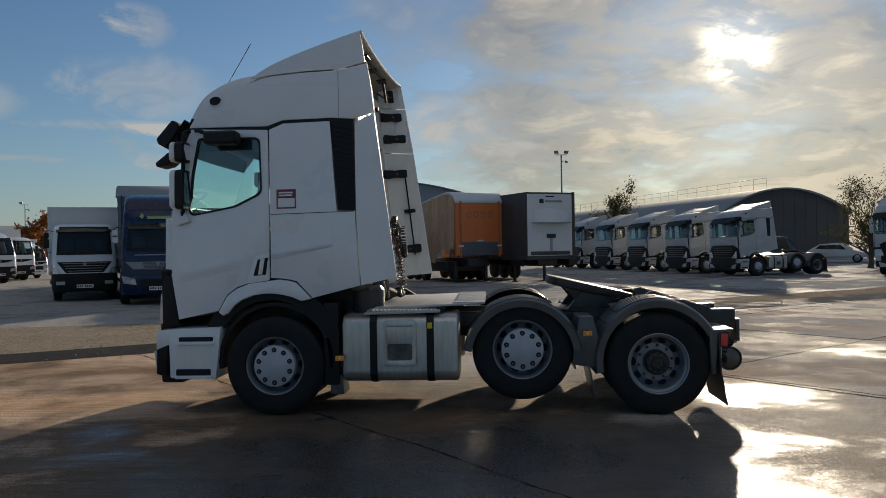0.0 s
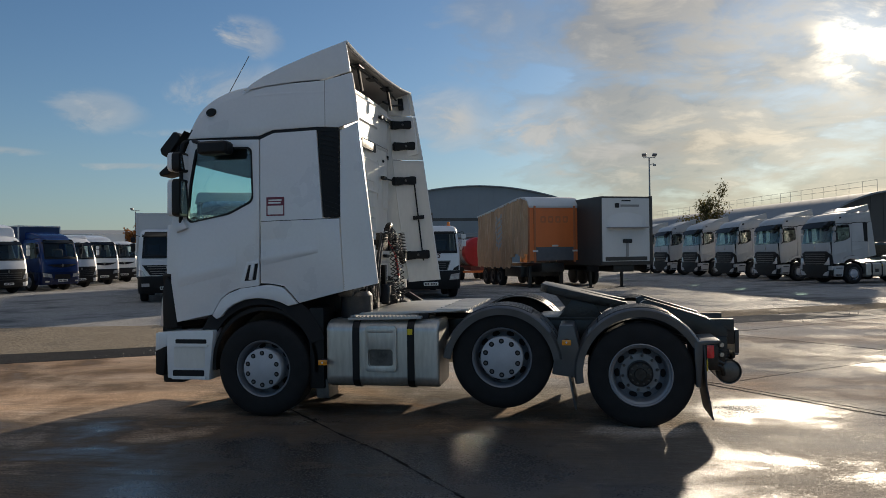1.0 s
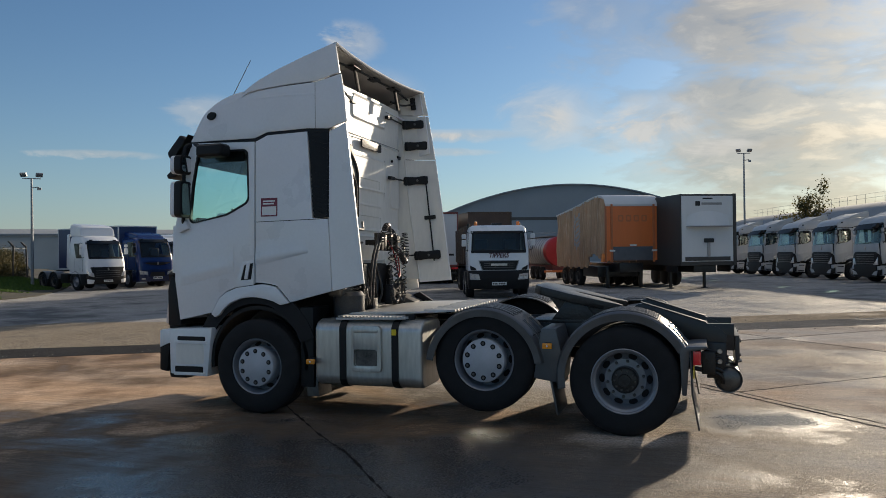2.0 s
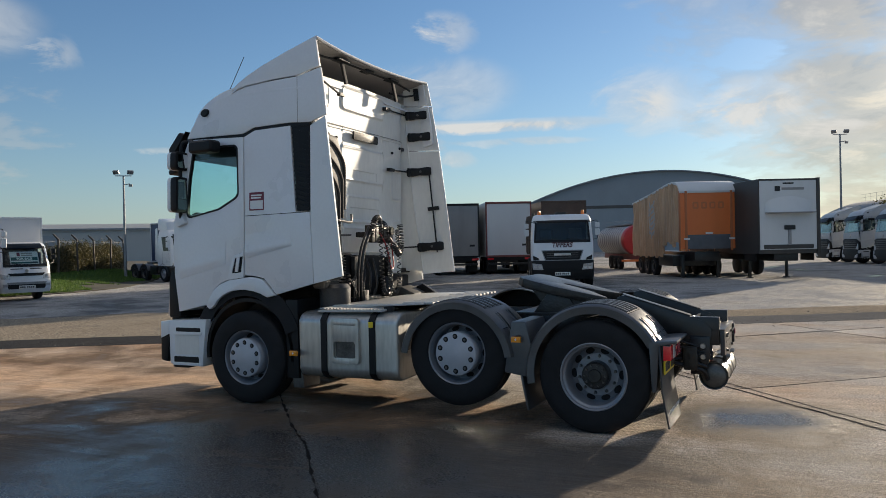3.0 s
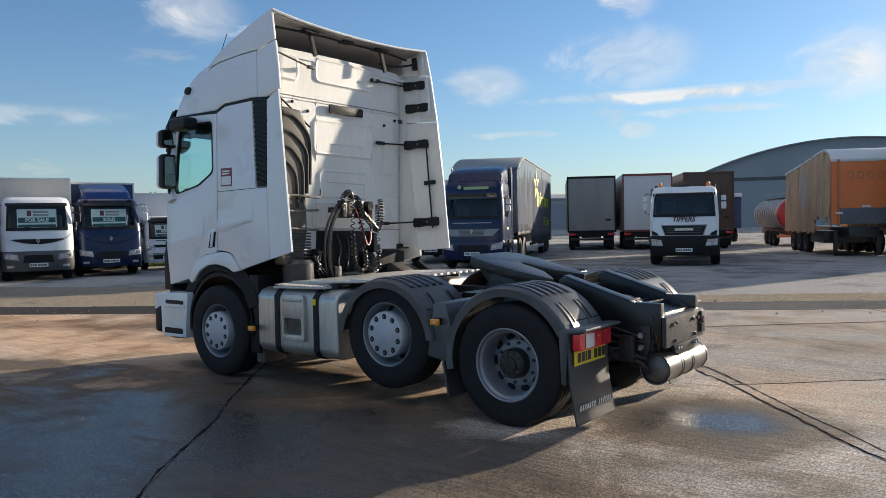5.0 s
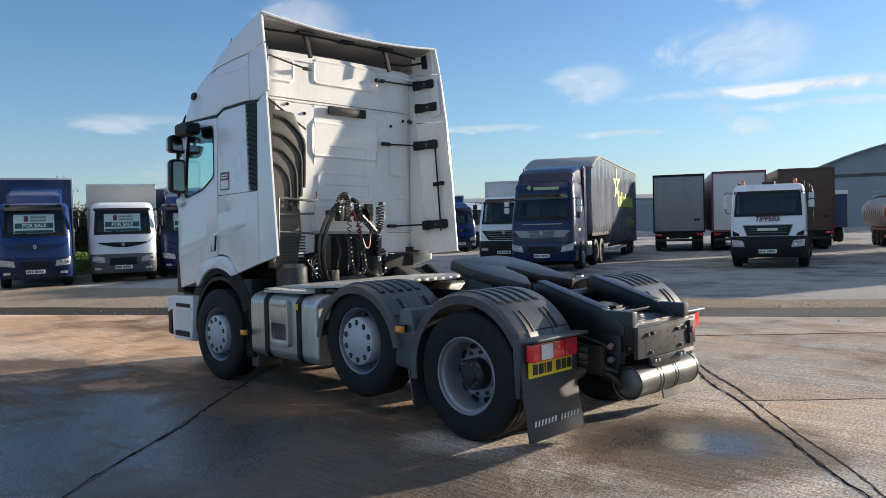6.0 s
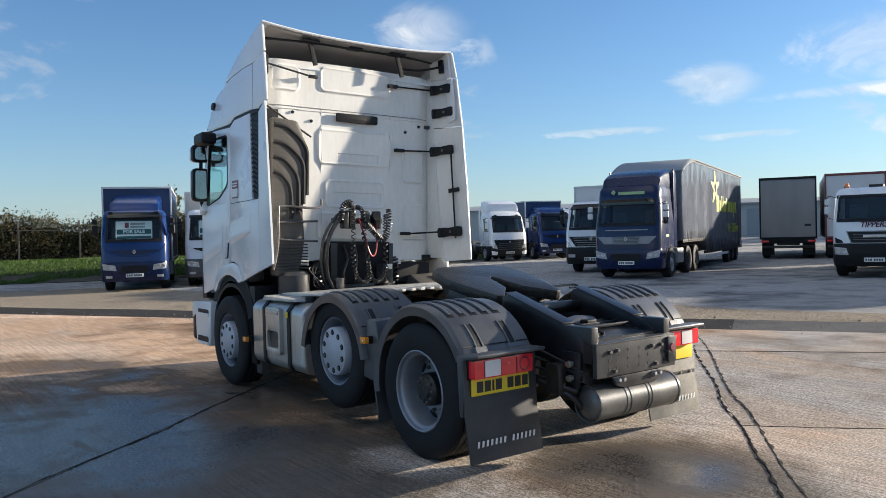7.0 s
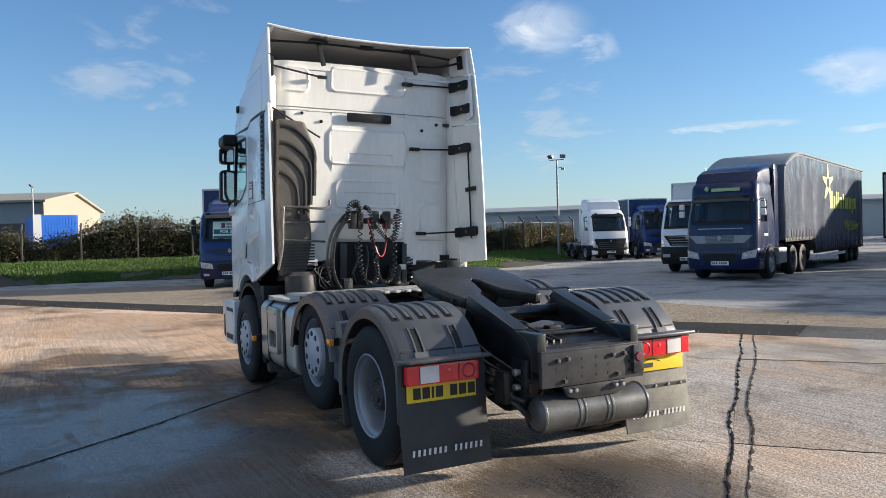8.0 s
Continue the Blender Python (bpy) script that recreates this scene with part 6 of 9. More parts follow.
part("valve_tag", box(0.905, 0.915, 0.40, 0.48, 1.28, 1.34, 0.003), "bright", truck)
# dark box added for the shade under the wall's far end
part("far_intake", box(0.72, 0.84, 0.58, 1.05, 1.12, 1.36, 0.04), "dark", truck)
part("wind_shield", slab([(0.90, 1.03), (0.86, 1.12), (1.06, 1.20), (1.30, 1.05), (1.30, 1.03)], 1.06, 1.12, 0.006), "black", truck)

# sticker on the sleeper panel
stk = part("sticker", box(0.075, 0.280, -1.2035, -1.2005, 2.09, 2.29), "sticker_red", truck, "red dealer sticker with white bars")
part("sticker_patch", box(0.090, 0.268, -1.205, -1.2035, 2.105, 2.198), "print_white", stk)
part("sticker_bar", box(0.100, 0.250, -1.205, -1.2035, 2.248, 2.264), "print_white", stk)
part("sticker_bar", box(0.100, 0.240, -1.205, -1.2035, 2.220, 2.236), "print_white", stk)

# the cab sits on its springs with a slight lean to the far side
for ob in truck.children:
    if ob.name.split(".")[0] in ("line_carrier", "cab_pipe"):
        ob.matrix_basis = Matrix.Translation((0.10, -0.15, 0)) @ ob.matrix_basis
LEAN = Matrix.Translation((0, 0, 1.0)) @ pose(0, 0, 0, -1.7, 0, -2.5) @ Matrix.Translation((0, 0, -1.0))
CHASSIS = ("wheel", "axle", "frame_rail", "engine", "gearbox", "prop_shaft", "air_bellow", "fuel_tank", "deck_plate", "catwalk_step", "mudguard", "mudguard_link", "mudguard_tail",
           "mud_flap", "tail_lamp", "lamp_bracket", "number_plate", "side_marker", "marker_bracket", "mid_flap", "guide_ramp", "ramp_lip", "fifth_wheel", "pedestal", "mount_plate",
           "cross_tube", "chassis_cover", "chassis_line", "line_coupling", "rail_bracket", "end_beam", "tank_hanger", "air_tank", "tank_end_valve", "tow_valve", "lower_pipe", "arch_liner", "mud_guard", "front_flap", "bumper", "grille",
           "step_panel", "corner_bumper", "bumper_cap", "bumper_blade", "pipe_block", "cab_tilt_beam", "damper", "far_side_box", "wind_shield", "filter_housing")
SKIN = ("roof", "windscreen", "windscreen_header", "door", "side_window", "window_seal", "sleeper_panel", "panel_seam", "wheel_arch", "roof_side", "roof_seam", "louvre", "spoiler_side", "marker_lamp",
        "door_handle", "handle_recess", "handle_grip", "body_crease", "cab_floor", "cab_front", "bunk_wall", "dashboard", "steering_wheel", "seat", "headliner", "sun_blind", "sun_visor", "mirror_arm",
        "mirror_housing", "mirror_foot", "front_mirror", "front_mirror_arm", "kerb_mirror", "kerb_mirror_arm", "aerial", "headlamp", "lamp_surround", "sticker", "badge")
for ob in truck.children:
    kind = ob.name.split(".")[0]
    if kind in SKIN or (kind == "side_deflector" and not ob.get("label")):
        ob.matrix_basis = LEAN @ Matrix.Translation((0, 0.06, 0)) @ ob.matrix_basis
    elif kind not in CHASSIS:
        ob.matrix_basis = LEAN @ ob.matrix_basis

# ---- other vehicles; each has its front towards -x of its own axes, the front axle at x = 0 ----
bm = lathe([(0.0, -0.13), (0.10, -0.14), (0.14, -0.12), (0.20, -0.06), (0.27, -0.05), (0.29, -0.14), (0.34, -0.155), (0.44, -0.155), (0.485, -0.13), (0.50, -0.09), (0.50, 0.09), (0.485, 0.13), (0.44, 0.15), (0.0, 0.15)], 26)
BG_TYRE = mesh_of("tyre", bm, "tyre")
bm = lathe([(0.0, -0.165), (0.09, -0.165), (0.12, -0.145), (0.19, -0.075), (0.265, -0.065), (0.288, -0.15), (0.30, -0.148)], 22)
BG_RIM = mesh_of("rim", bm, "rim")
bm = lathe([(0.0, -0.08), (0.10, -0.08), (0.14, -0.02), (0.24, 0.0), (0.27, -0.10), (0.288, -0.15), (0.30, -0.148)], 22)
BG_RIM_DARK = mesh_of("rim", bm, "steel")


def bg_wheel(parent, x, y, r=0.5, dark=False):
    side = -1 if y < 0 else 1
    s = r / 0.5
    w = shared("wheel", BG_TYRE, parent, pose(x, y, r, 0, 0, 0 if side < 0 else 180) @ Matrix.Diagonal((s, s, s, 1)))
    shared("rim", BG_RIM_DARK if dark else BG_RIM, w, Matrix.Identity(4))


def place(x, y, face, z=GZ):
    """A pose whose front looks along the direction face on the ground."""
    return pose(x, y, z, 0, 0, math.degrees(math.atan2(-face[1], -face[0])))


def sale_board(parent, body, x, z, w, h, lean):
    """A dealer's card behind the windscreen."""
    m = pose(x, 0, z, 0, lean, 0)
    c = part("sale_card", slab(rrect(-w / 2, w / 2, -h / 2, h / 2, 0.01), 0, 0.008, axis="x"), "print_white", parent, "white dealer card with dark green bands", m=m)
    part("card_band", box(-0.003, -0.001, -w * 0.47, w * 0.47, -h * 0.20, h * 0.06), "greenband", c)
    words("card_words", body, h * 0.24, "print_white", c, pose(-0.005, 0, -h * 0.075) @ FACE_FRONT, bold=0.006)
    part("card_band", box(-0.003, -0.001, -w * 0.47, w * 0.47, -h * 0.44, h * -0.30), "greenband", c)
    part("card_logo", box(-0.003, -0.001, w * 0.14, w * 0.25, h * 0.14, h * 0.42), "sticker_red", c)
    for k in range(2):
        part("card_bar", box(-0.003, -0.001, -w * 0.30, w * 0.10, h * (0.14 + 0.16 * k), h * (0.24 + 0.16 * k)), "greydoor", c)


M["greenband"] = mat("green_band", (0.01, 0.09, 0.09), 0.5, var=0.1)
M["lining"] = mat("cab_lining", (0.11, 0.11, 0.11), 0.85, var=0.1)
CABS = {
    # half width, screen bottom and top, bumper top, back, corner radius, bow; outline of the front as (height, x); roof rows as (height, x, inset)
    "mid": (1.06, 1.70, 2.50, 0.98, 0.62, 0.26, 0.05, [(0.34, -1.28), (0.50, -1.34), (0.98, -1.36), (1.45, -1.34), (1.70, -1.28), (2.50, -1.03)], [(2.62, -0.94, 0.03), (2.71, -0.80, 0.09), (2.76, -0.58, 0.20)]),
    "tall": (1.11, 1.80, 2.48, 0.98, 0.62, 0.26, 0.06, [(0.34, -1.30), (0.50, -1.36), (0.98, -1.38), (1.48, -1.37), (1.80, -1.31), (2.48, -1.13)], [(2.66, -1.14, 0.02), (2.94, -1.08, 0.03), (3.06, -0.98, 0.08), (3.10, -0.78, 0.20)]),
    "sleeper": (1.22, 1.84, 2.68, 0.95, 0.62, 0.30, 0.07, [(0.34, -1.28), (0.50, -1.36), (0.95, -1.38), (1.50, -1.33), (1.84, -1.24), (2.68, -0.92)], [(2.84, -0.82, 0.03), (3.02, -0.62, 0.07), (3.12, -0.36, 0.14), (3.15, -0.10, 0.24)]),
    "square": (1.13, 1.74, 2.46, 1.04, 0.62, 0.18, 0.04, [(0.36, -1.30), (0.52, -1.36), (1.04, -1.37), (1.50, -1.36), (1.74, -1.32), (2.46, -1.16)], [(2.58, -1.10, 0.02), (2.68, -1.0, 0.06), (2.73, -0.82, 0.15)]),
    "small": (0.86, 1.27, 1.92, 0.74, 0.35, 0.20, 0.04, [(0.30, -1.22), (0.45, -1.28), (0.74, -1.29), (1.05, -1.27), (1.27, -1.22), (1.92, -0.95)], [(2.02, -0.88, 0.02), (2.08, -0.76, 0.06), (2.11, -0.60, 0.15)]),
}


def plan_ring(z, w, x, back, R, bow):
    """A cab's outline in plan at height z: up one side, round the front, down the other; 25 places."""
    xc = x + bow + R
    half = [(back, -w), (min(back - 0.04, xc + 0.95), -w), (min(back - 0.08, xc + 0.80), -w), (xc + 0.12, -w)]
    half += [(xc - R * math.sin(a), -(w - R) - R * math.cos(a)) for a in [radians(22.5 * k) for k in range(4)]]
    half += [(x + bow * (1 - k / 4) ** 2, -(w - R) * (1 - k / 4)) for k in range(4)]
    return [Vector((a, b, z)) for a, b in half] + [Vector((x, 0, z))] + [Vector((a, -b, z)) for a, b in reversed(half)]


def loft(rows, skip=(), wall=0.0):
    """A shell through the rings, capped above and below; skip: (row, station) cells left open; wall: its thickness, inwards."""
    def shell(sign):
        bm = bmesh.new()
        V = [[bm.verts.new(p) for p in row] for row in rows]
        n = len(rows[0])
        for i in range(len(rows) - 1):
            for k in range(n):
                if (i, k) not in skip:
                    bm.faces.new((V[i][k], V[i][(k + 1) % n], V[i + 1][(k + 1) % n], V[i + 1][k]))
        bm.faces.new(V[0])
        bm.faces.new(list(reversed(V[-1])))
        bmesh.ops.recalc_face_normals(bm, faces=bm.faces)
        if wall:
            bmesh.ops.solidify(bm, geom=bm.faces[:], thickness=sign * wall)
        return bm
    bm = shell(1)
    if max(v.co.y for v in bm.verts) > max(p.y for row in rows for p in row) + wall * 0.5:
        bm.free()
        bm = shell(-1)
    return bm


def hood(x0, x1, z0, h, w, quick=0.6, square=0.38):
    """A rounded wind deflector that rises from x0 to x1, closed at its back."""
    bm = bmesh.new()
    rows = []
    for i in range(11):
        v = i / 10
        H = max(0.02, h * v ** quick)
        wr = w * (0.93 + 0.07 * v)
        row = []
        for k in range(17):
            a = math.pi * (k / 16 - 0.5)
            s, c = math.sin(a), math.cos(a)
            row.append(bm.verts.new((x0 + (x1 - x0) * v, wr * math.copysign(abs(s) ** square, s), z0 + H * max(0.0, c) ** square)))
        rows.append(row)
    for A, B in zip(rows, rows[1:]):
        for k in range(16):
            bm.faces.new((A[k], A[k + 1], B[k + 1], B[k]))
    bm.faces.new(rows[-1])
    return bm


def cab(parent, kind, paint, lower="black", deflector=None, deflector_h=0.6, grille="smile", visor=True, board=None, plate=True, mirrors="black", grille_col="black"):
    w0, s0, s1, bh, back, R, bow, prof, roof = CABS[kind]
    top = roof[-1][0]

    def width(z):
        return w0 - 0.05 * max(0.0, min(1.0, (z - s0) / (s1 - s0)))

    def nose(z):
        pts = prof + [(a, b) for a, b, c in roof]
        for (za, xa), (zb, xb) in zip(pts, pts[1:]):
            if z <= zb:
                return xa + (xb - xa) * (z - za) / (zb - za)
        return pts[-1][1]

    def surf(y, z):
        w, a = width(z), abs(y)
        if a <= w - R:
            return nose(z) + bow * (a / (w - R)) ** 2
        t = min(1.0, (a - (w - R)) / R)
        return nose(z) + bow + R * (1 - math.sqrt(1 - t * t))

    def patch(name, c, off, material, on=None, depth=0.05, label=""):
        """A panel on the curved front: c are its four corners (y, z)."""
        def at(u, v):
            y = (c[0][0] * (1 - u) + c[1][0] * u) * (1 - v) + (c[3][0] * (1 - u) + c[2][0] * u) * v
            z = (c[0][1] * (1 - u) + c[1][1] * u) * (1 - v) + (c[3][1] * (1 - u) + c[2][1] * u) * v
            return Vector((surf(y, z) - off, y, z))
        return part(name, grid(at, 12, 3, thick=(depth, 0, 0)), material, on or shell, label)

    def mirrored(name, c, off, material, on=None, depth=0.05):
        for sgn in (-1, 1):
            patch(name, [(sgn * y, z) for y, z in c], off, material, on, depth)

    rows = [plan_ring(z, width(z), x, back, R, bow) for z, x in prof if z >= bh]
    cut = len(rows) - 2
    rows += [plan_ring(z, width(s1) - i, x, back - 0.3 * i, R, bow) for z, x, i in roof]
    holes = {(cut, k) for k in list(range(7, 17)) + [2, 21]}
    shell = part("cab", loft(rows, holes, 0.03), paint, parent)
    part("cab_lining", box(back - 0.12, back - 0.06, -w0 + 0.12, w0 - 0.12, bh + 0.1, s1 + 0.05), "lining", shell)
    part("dashboard", box(nose(s0) + 0.22, nose(s0) + 0.62, -w0 + 0.12, w0 - 0.12, s0 - 0.35, s0 + 0.03, 0.06), "fabric", shell)
    for y in (-0.55, 0.55):
        part("seat", box(back - 0.75, back - 0.52, y - 0.24, y + 0.24, s0 - 0.5, s0 + 0.48, 0.08, seg=3), "fabric", shell)

    def pane(u, v):
        z = s0 + (s1 - s0) * v
        y = (2 * u - 1) * ((width(z) - R) + 0.383 * R)
        return Vector((surf(y, z) - 0.006, y, z))

    part("windscreen", grid(pane, 20, 4), "windscreen", shell, "large curved windscreen").visible_shadow = False
    ym = w0 - 0.62 * R
    for a, b in ((s0 - 0.05, s0 + 0.05), (s1 - 0.05, s1 + 0.05)):
        patch("screen_frame", [(-ym, a), (ym, a), (ym, b), (-ym, b)], 0.014, "black")
    mirrored("screen_frame", [(ym - 0.06, s0), (ym, s0), (ym - 0.05, s1), (ym - 0.11, s1)], 0.014, "black")
    for sgn in (-1, 1):
        xa, xb = nose(s0) + bow + R, nose(s1) + bow + R
        ya, yb = sgn * (width(s0) - 0.01), sgn * (width(s1) - 0.01)
        q = [Vector((xa + 0.12, ya, s0)), Vector((xa + 0.80, ya, s0)), Vector((xb + 0.80, yb, s1)), Vector((xb + 0.12, yb, s1))]
        part("side_window", grid(lambda u, v: (q[0] * (1 - u) + q[1] * u) * (1 - v) + (q[3] * (1 - u) + q[2] * u) * v, 2, 2), "windscreen", shell).visible_shadow = False
        y0, y1 = sorted((sgn * (w0 + 0.003), sgn * (w0 - 0.01)))
        for x in (xa + 0.04, xa + 0.88):
            part("door_seam", box(x, x + 0.012, y0, y1, bh + 0.12, s0), "ink", shell)
        for y in (sgn * 0.45 - 0.30,):
            part("wiper", tube([(surf(y + 0.60 * k, s0 + 0.04 + 0.07 * k) - 0.035, y + 0.60 * k, s0 + 0.04 + 0.07 * k) for k in (0, 0.5, 1)], 0.010, 5), "ink", shell)
        mx, my = nose(s1) + 0.02, sgn * (w0 + 0.15)
        part("mirror_arm", tube(smooth_path([(xb - 0.1, sgn * (width(s1) - 0.03), s1 - 0.02), (mx + 0.05, my, s1 + 0.02), (mx, my, s1 - 0.25), (mx - 0.04, my, s0 + 0.12), (xa - 0.1, sgn * w0, s0 + 0.05)], 4), 0.013, 6), "ink", shell)
        part("mirror", box(mx - 0.10, mx + 0.02, my - 0.085, my + 0.085, s0 + 0.20, s1 - 0.28, 0.045, seg=3), mirrors, shell)
        part("mirror", box(mx - 0.09, mx + 0.02, my - 0.08, my + 0.08, s1 - 0.24, s1 - 0.06, 0.04, seg=3), mirrors, shell)
        part("wheel_arch", lathe([(0.56, sgn * w0), (0.60, sgn * w0), (0.60, sgn * 0.6), (0.56, sgn * 0.6), (0.56, sgn * w0)], 16, at=(0, 0, 0.50 if kind != "small" else 0.36), a0=0.1, a1=3.0), "fender", shell)
        y0, y1 = sorted((sgn * (w0 - 0.02), sgn * (w0 - 0.35)))
        sw = part("step_well", box(-1.10, -0.62, y0, y1, 0.36, bh + 0.10, 0.04), lower, shell)
        for z in (0.42, 0.72):
            part("step", box(-1.0, -0.68, *sorted((sgn * (w0 - 0.10), sgn * (w0 - 0.005))), z, z + 0.05, 0.01), "ink", sw)
    brows = [plan_ring(z, w0 + 0.008 - i, x - 0.02 + i, -0.60, R, bow) for z, x, i in ((prof[0][0], prof[0][1], 0.02), (prof[1][0], prof[1][1], 0.0), (bh - 0.05, prof[2][1], 0.0), (bh + 0.01, prof[2][1], 0.012))]
    bump = part("bumper", loft(brows), lower, shell)
    lo = prof[0][0]
    if grille == "smile":
        def crescent(u, v):
            y = (2 * u - 1) * 0.76
            z = bh + 0.40 - (1 - v) * (0.03 + 0.14 * (1 - (2 * u - 1) ** 2))
            return Vector((surf(y, z) - 0.012, y, z))
        part("grille", grid(crescent, 16, 3, thick=(0.04, 0, 0)), grille_col, shell)
        part("front_crease", tube([(surf(y, z) - 0.004, y, z) for y, z in [(0.98 * math.sin(radians(a)), bh + 0.62 - 0.44 * math.cos(radians(a))) for a in range(-86, 87, 8)]], 0.012, 6), paint, shell)
        mirrored("headlamp", [(w0 - 0.50, 0.70), (w0 - 0.08, 0.74), (w0 - 0.05, 0.95), (w0 - 0.46, 0.88)], 0.032, "lens_bg")
        mirrored("fog_lamp", [(w0 - 0.36, 0.46), (w0 - 0.16, 0.46), (w0 - 0.16, 0.54), (w0 - 0.36, 0.54)], 0.030, "lens_bg")
        patch("bumper_slot", [(-0.45, 0.62), (0.45, 0.62), (0.40, 0.86), (-0.40, 0.86)], 0.026, "dark", bump)
    elif grille == "vee":
        patch("grille", [(-0.86, 0.44), (0.86, 0.44), (0.96, 1.26), (-0.96, 1.26)], 0.034, "black")
        patch("grille_lip", [(-1.0, 1.24), (1.0, 1.24), (0.98, 1.33), (-0.98, 1.33)], 0.044, "black")
        for k in range(4):
            patch("grille_slat", [(-0.72, 0.74 + k * 0.12), (0.72, 0.74 + k * 0.12), (0.73, 0.77 + k * 0.12), (-0.73, 0.77 + k * 0.12)], 0.048, "fender")
        mirrored("headlamp", [(0.80, 0.76), (1.10, 0.84), (1.17, 1.12), (0.86, 0.98)], 0.040, "lens_bg")
        mirrored("bumper_corner", [(0.84, 0.40), (1.14, 0.40), (1.17, 0.66), (0.80, 0.60)], 0.040, "white")
    elif grille == "wide":
        patch("grille", [(-w0 * 0.58, bh + 0.04), (w0 * 0.58, bh + 0.04), (w0 * 0.84, s0 - 0.30), (-w0 * 0.84, s0 - 0.30)], 0.016, "black")
        for k in range(4):
            patch("grille_slat", [(-w0 * (0.52 + 0.05 * k), bh + 0.09 + k * 0.09), (w0 * (0.52 + 0.05 * k), bh + 0.09 + k * 0.09), (w0 * (0.53 + 0.05 * k), bh + 0.11 + k * 0.09), (-w0 * (0.53 + 0.05 * k), bh + 0.11 + k * 0.09)], 0.034, "greydoor")
        mirrored("headlamp", [(w0 - 0.30, bh + 0.02), (w0 - 0.06, bh + 0.02), (w0 - 0.03, bh + 0.26), (w0 - 0.18, bh + 0.22)], 0.018, "lens_bg")
        mirrored("fog_lamp", [(w0 - 0.42, 0.60), (w0 - 0.14, 0.60), (w0 - 0.14, 0.72), (w0 - 0.42, 0.72)], 0.03, "lens_bg")
        patch("bumper_slot", [(-0.5, 0.56), (0.5, 0.56), (0.5, 0.80), (-0.5, 0.80)], 0.026, "dark", bump)
    elif grille == "square":
        patch("grille_rim", [(-0.63, bh + 0.00), (0.63, bh + 0.00), (0.76, bh + 0.38), (-0.76, bh + 0.38)], 0.012, "galv")
        patch("grille", [(-0.60, bh + 0.03), (0.60, bh + 0.03), (0.72, bh + 0.35), (-0.72, bh + 0.35)], 0.022, "black", label="black grille in a pale rim")
        for k in range(3):
            patch("grille_slat", [(-0.56, bh + 0.11 + k * 0.075), (0.56, bh + 0.11 + k * 0.075), (0.57, bh + 0.13 + k * 0.075), (-0.57, bh + 0.13 + k * 0.075)], 0.034, "fender")
        mirrored("headlamp", [(w0 - 0.44, 0.70), (w0 - 0.06, 0.72), (w0 - 0.04, 0.95), (w0 - 0.38, 0.91)], 0.036, "lens_bg")
        patch("bumper_slot", [(-0.62, 0.76), (0.62, 0.76), (0.60, 1.03), (-0.60, 1.03)], 0.03, "dark", bump)
        mirrored("bumper_corner", [(w0 - 0.30, bh + 0.02), (w0 - 0.08, bh + 0.02), (w0 - 0.06, bh + 0.20), (w0 - 0.26, bh + 0.10)], 0.014, "black")
    elif grille == "smart":
        g = patch("grille", [(-0.74, 1.16), (0.74, 1.16), (0.98, 1.40), (-0.98, 1.40)], 0.018, "galv", label="silver grille panel")
        patch("grille_mesh", [(-0.40, 1.14), (0.40, 1.14), (0.46, 1.39), (-0.46, 1.39)], 0.026, "greybox")
        for k in range(5):
            patch("grille_slat", [(-0.42, 1.17 + k * 0.045), (0.42, 1.17 + k * 0.045), (0.42, 1.185 + k * 0.045), (-0.42, 1.185 + k * 0.045)], 0.04, "galv")
        mirrored("headlamp", [(w0 - 0.46, 0.66), (w0 - 0.06, 0.72), (w0 - 0.03, 0.96), (w0 - 0.42, 0.86)], 0.034, "lens_bg")
        patch("bumper_slot", [(-0.46, 0.60), (0.46, 0.60), (0.50, 0.84), (-0.50, 0.84)], 0.03, "dark", bump)
        patch("name_bar", [(-0.42, 1.76), (0.42, 1.76), (0.42, 1.79), (-0.42, 1.79)], 0.012, "offwhite")
        patch("name_bar", [(-0.70, 1.60), (0.70, 1.60), (0.70, 1.63), (-0.70, 1.63)], 0.012, "greydoor")
    elif grille == "low":
        patch("grille", [(-0.55, 0.90), (0.55, 0.90), (0.62, 1.0), (-0.62, 1.0)], 0.014, "black")
        patch("bumper_slot", [(-0.60, 0.44), (0.60, 0.44), (0.66, 0.60), (-0.66, 0.60)], 0.03, "black", bump)
        patch("bumper_bar", [(-0.62, 0.60), (0.62, 0.60), (0.66, 0.68), (-0.66, 0.68)], 0.034, "galv", bump)
        mirrored("headlamp", [(w0 - 0.32, 0.78), (w0 - 0.04, 0.80), (w0 - 0.03, 0.98), (w0 - 0.30, 0.94)], 0.014, "lens_bg")
        mirrored("fog_lamp", [(w0 - 0.24, 0.52), (w0 - 0.08, 0.52), (w0 - 0.08, 0.62), (w0 - 0.24, 0.62)], 0.03, "lens_bg")
        for k in (-1, 1):
            patch("vent", [(0.12 * k, 1.14), (0.52 * k, 1.14), (0.50 * k, 1.17), (0.12 * k, 1.17)], 0.008, "ink")
    lamp_z = {"smile": 0.82, "square": 0.82, "smart": 0.81, "low": 0.88}.get(grille, 0)
    for sgn in (-1, 1) if lamp_z else ():
        for inset, r in ((0.32, 0.075), (0.16, 0.060)) if kind != "small" else ((0.20, 0.055),):
            y = sgn * (w0 - inset)
            part("lamp_bowl", lathe([(r, 0.0), (r * 0.9, -0.014), (r * 0.72, -0.010), (r * 0.45, -0.002), (0.0, 0.0)], 14, axis="x", at=(surf(y, lamp_z) - 0.040, y, lamp_z)), "bright", shell)
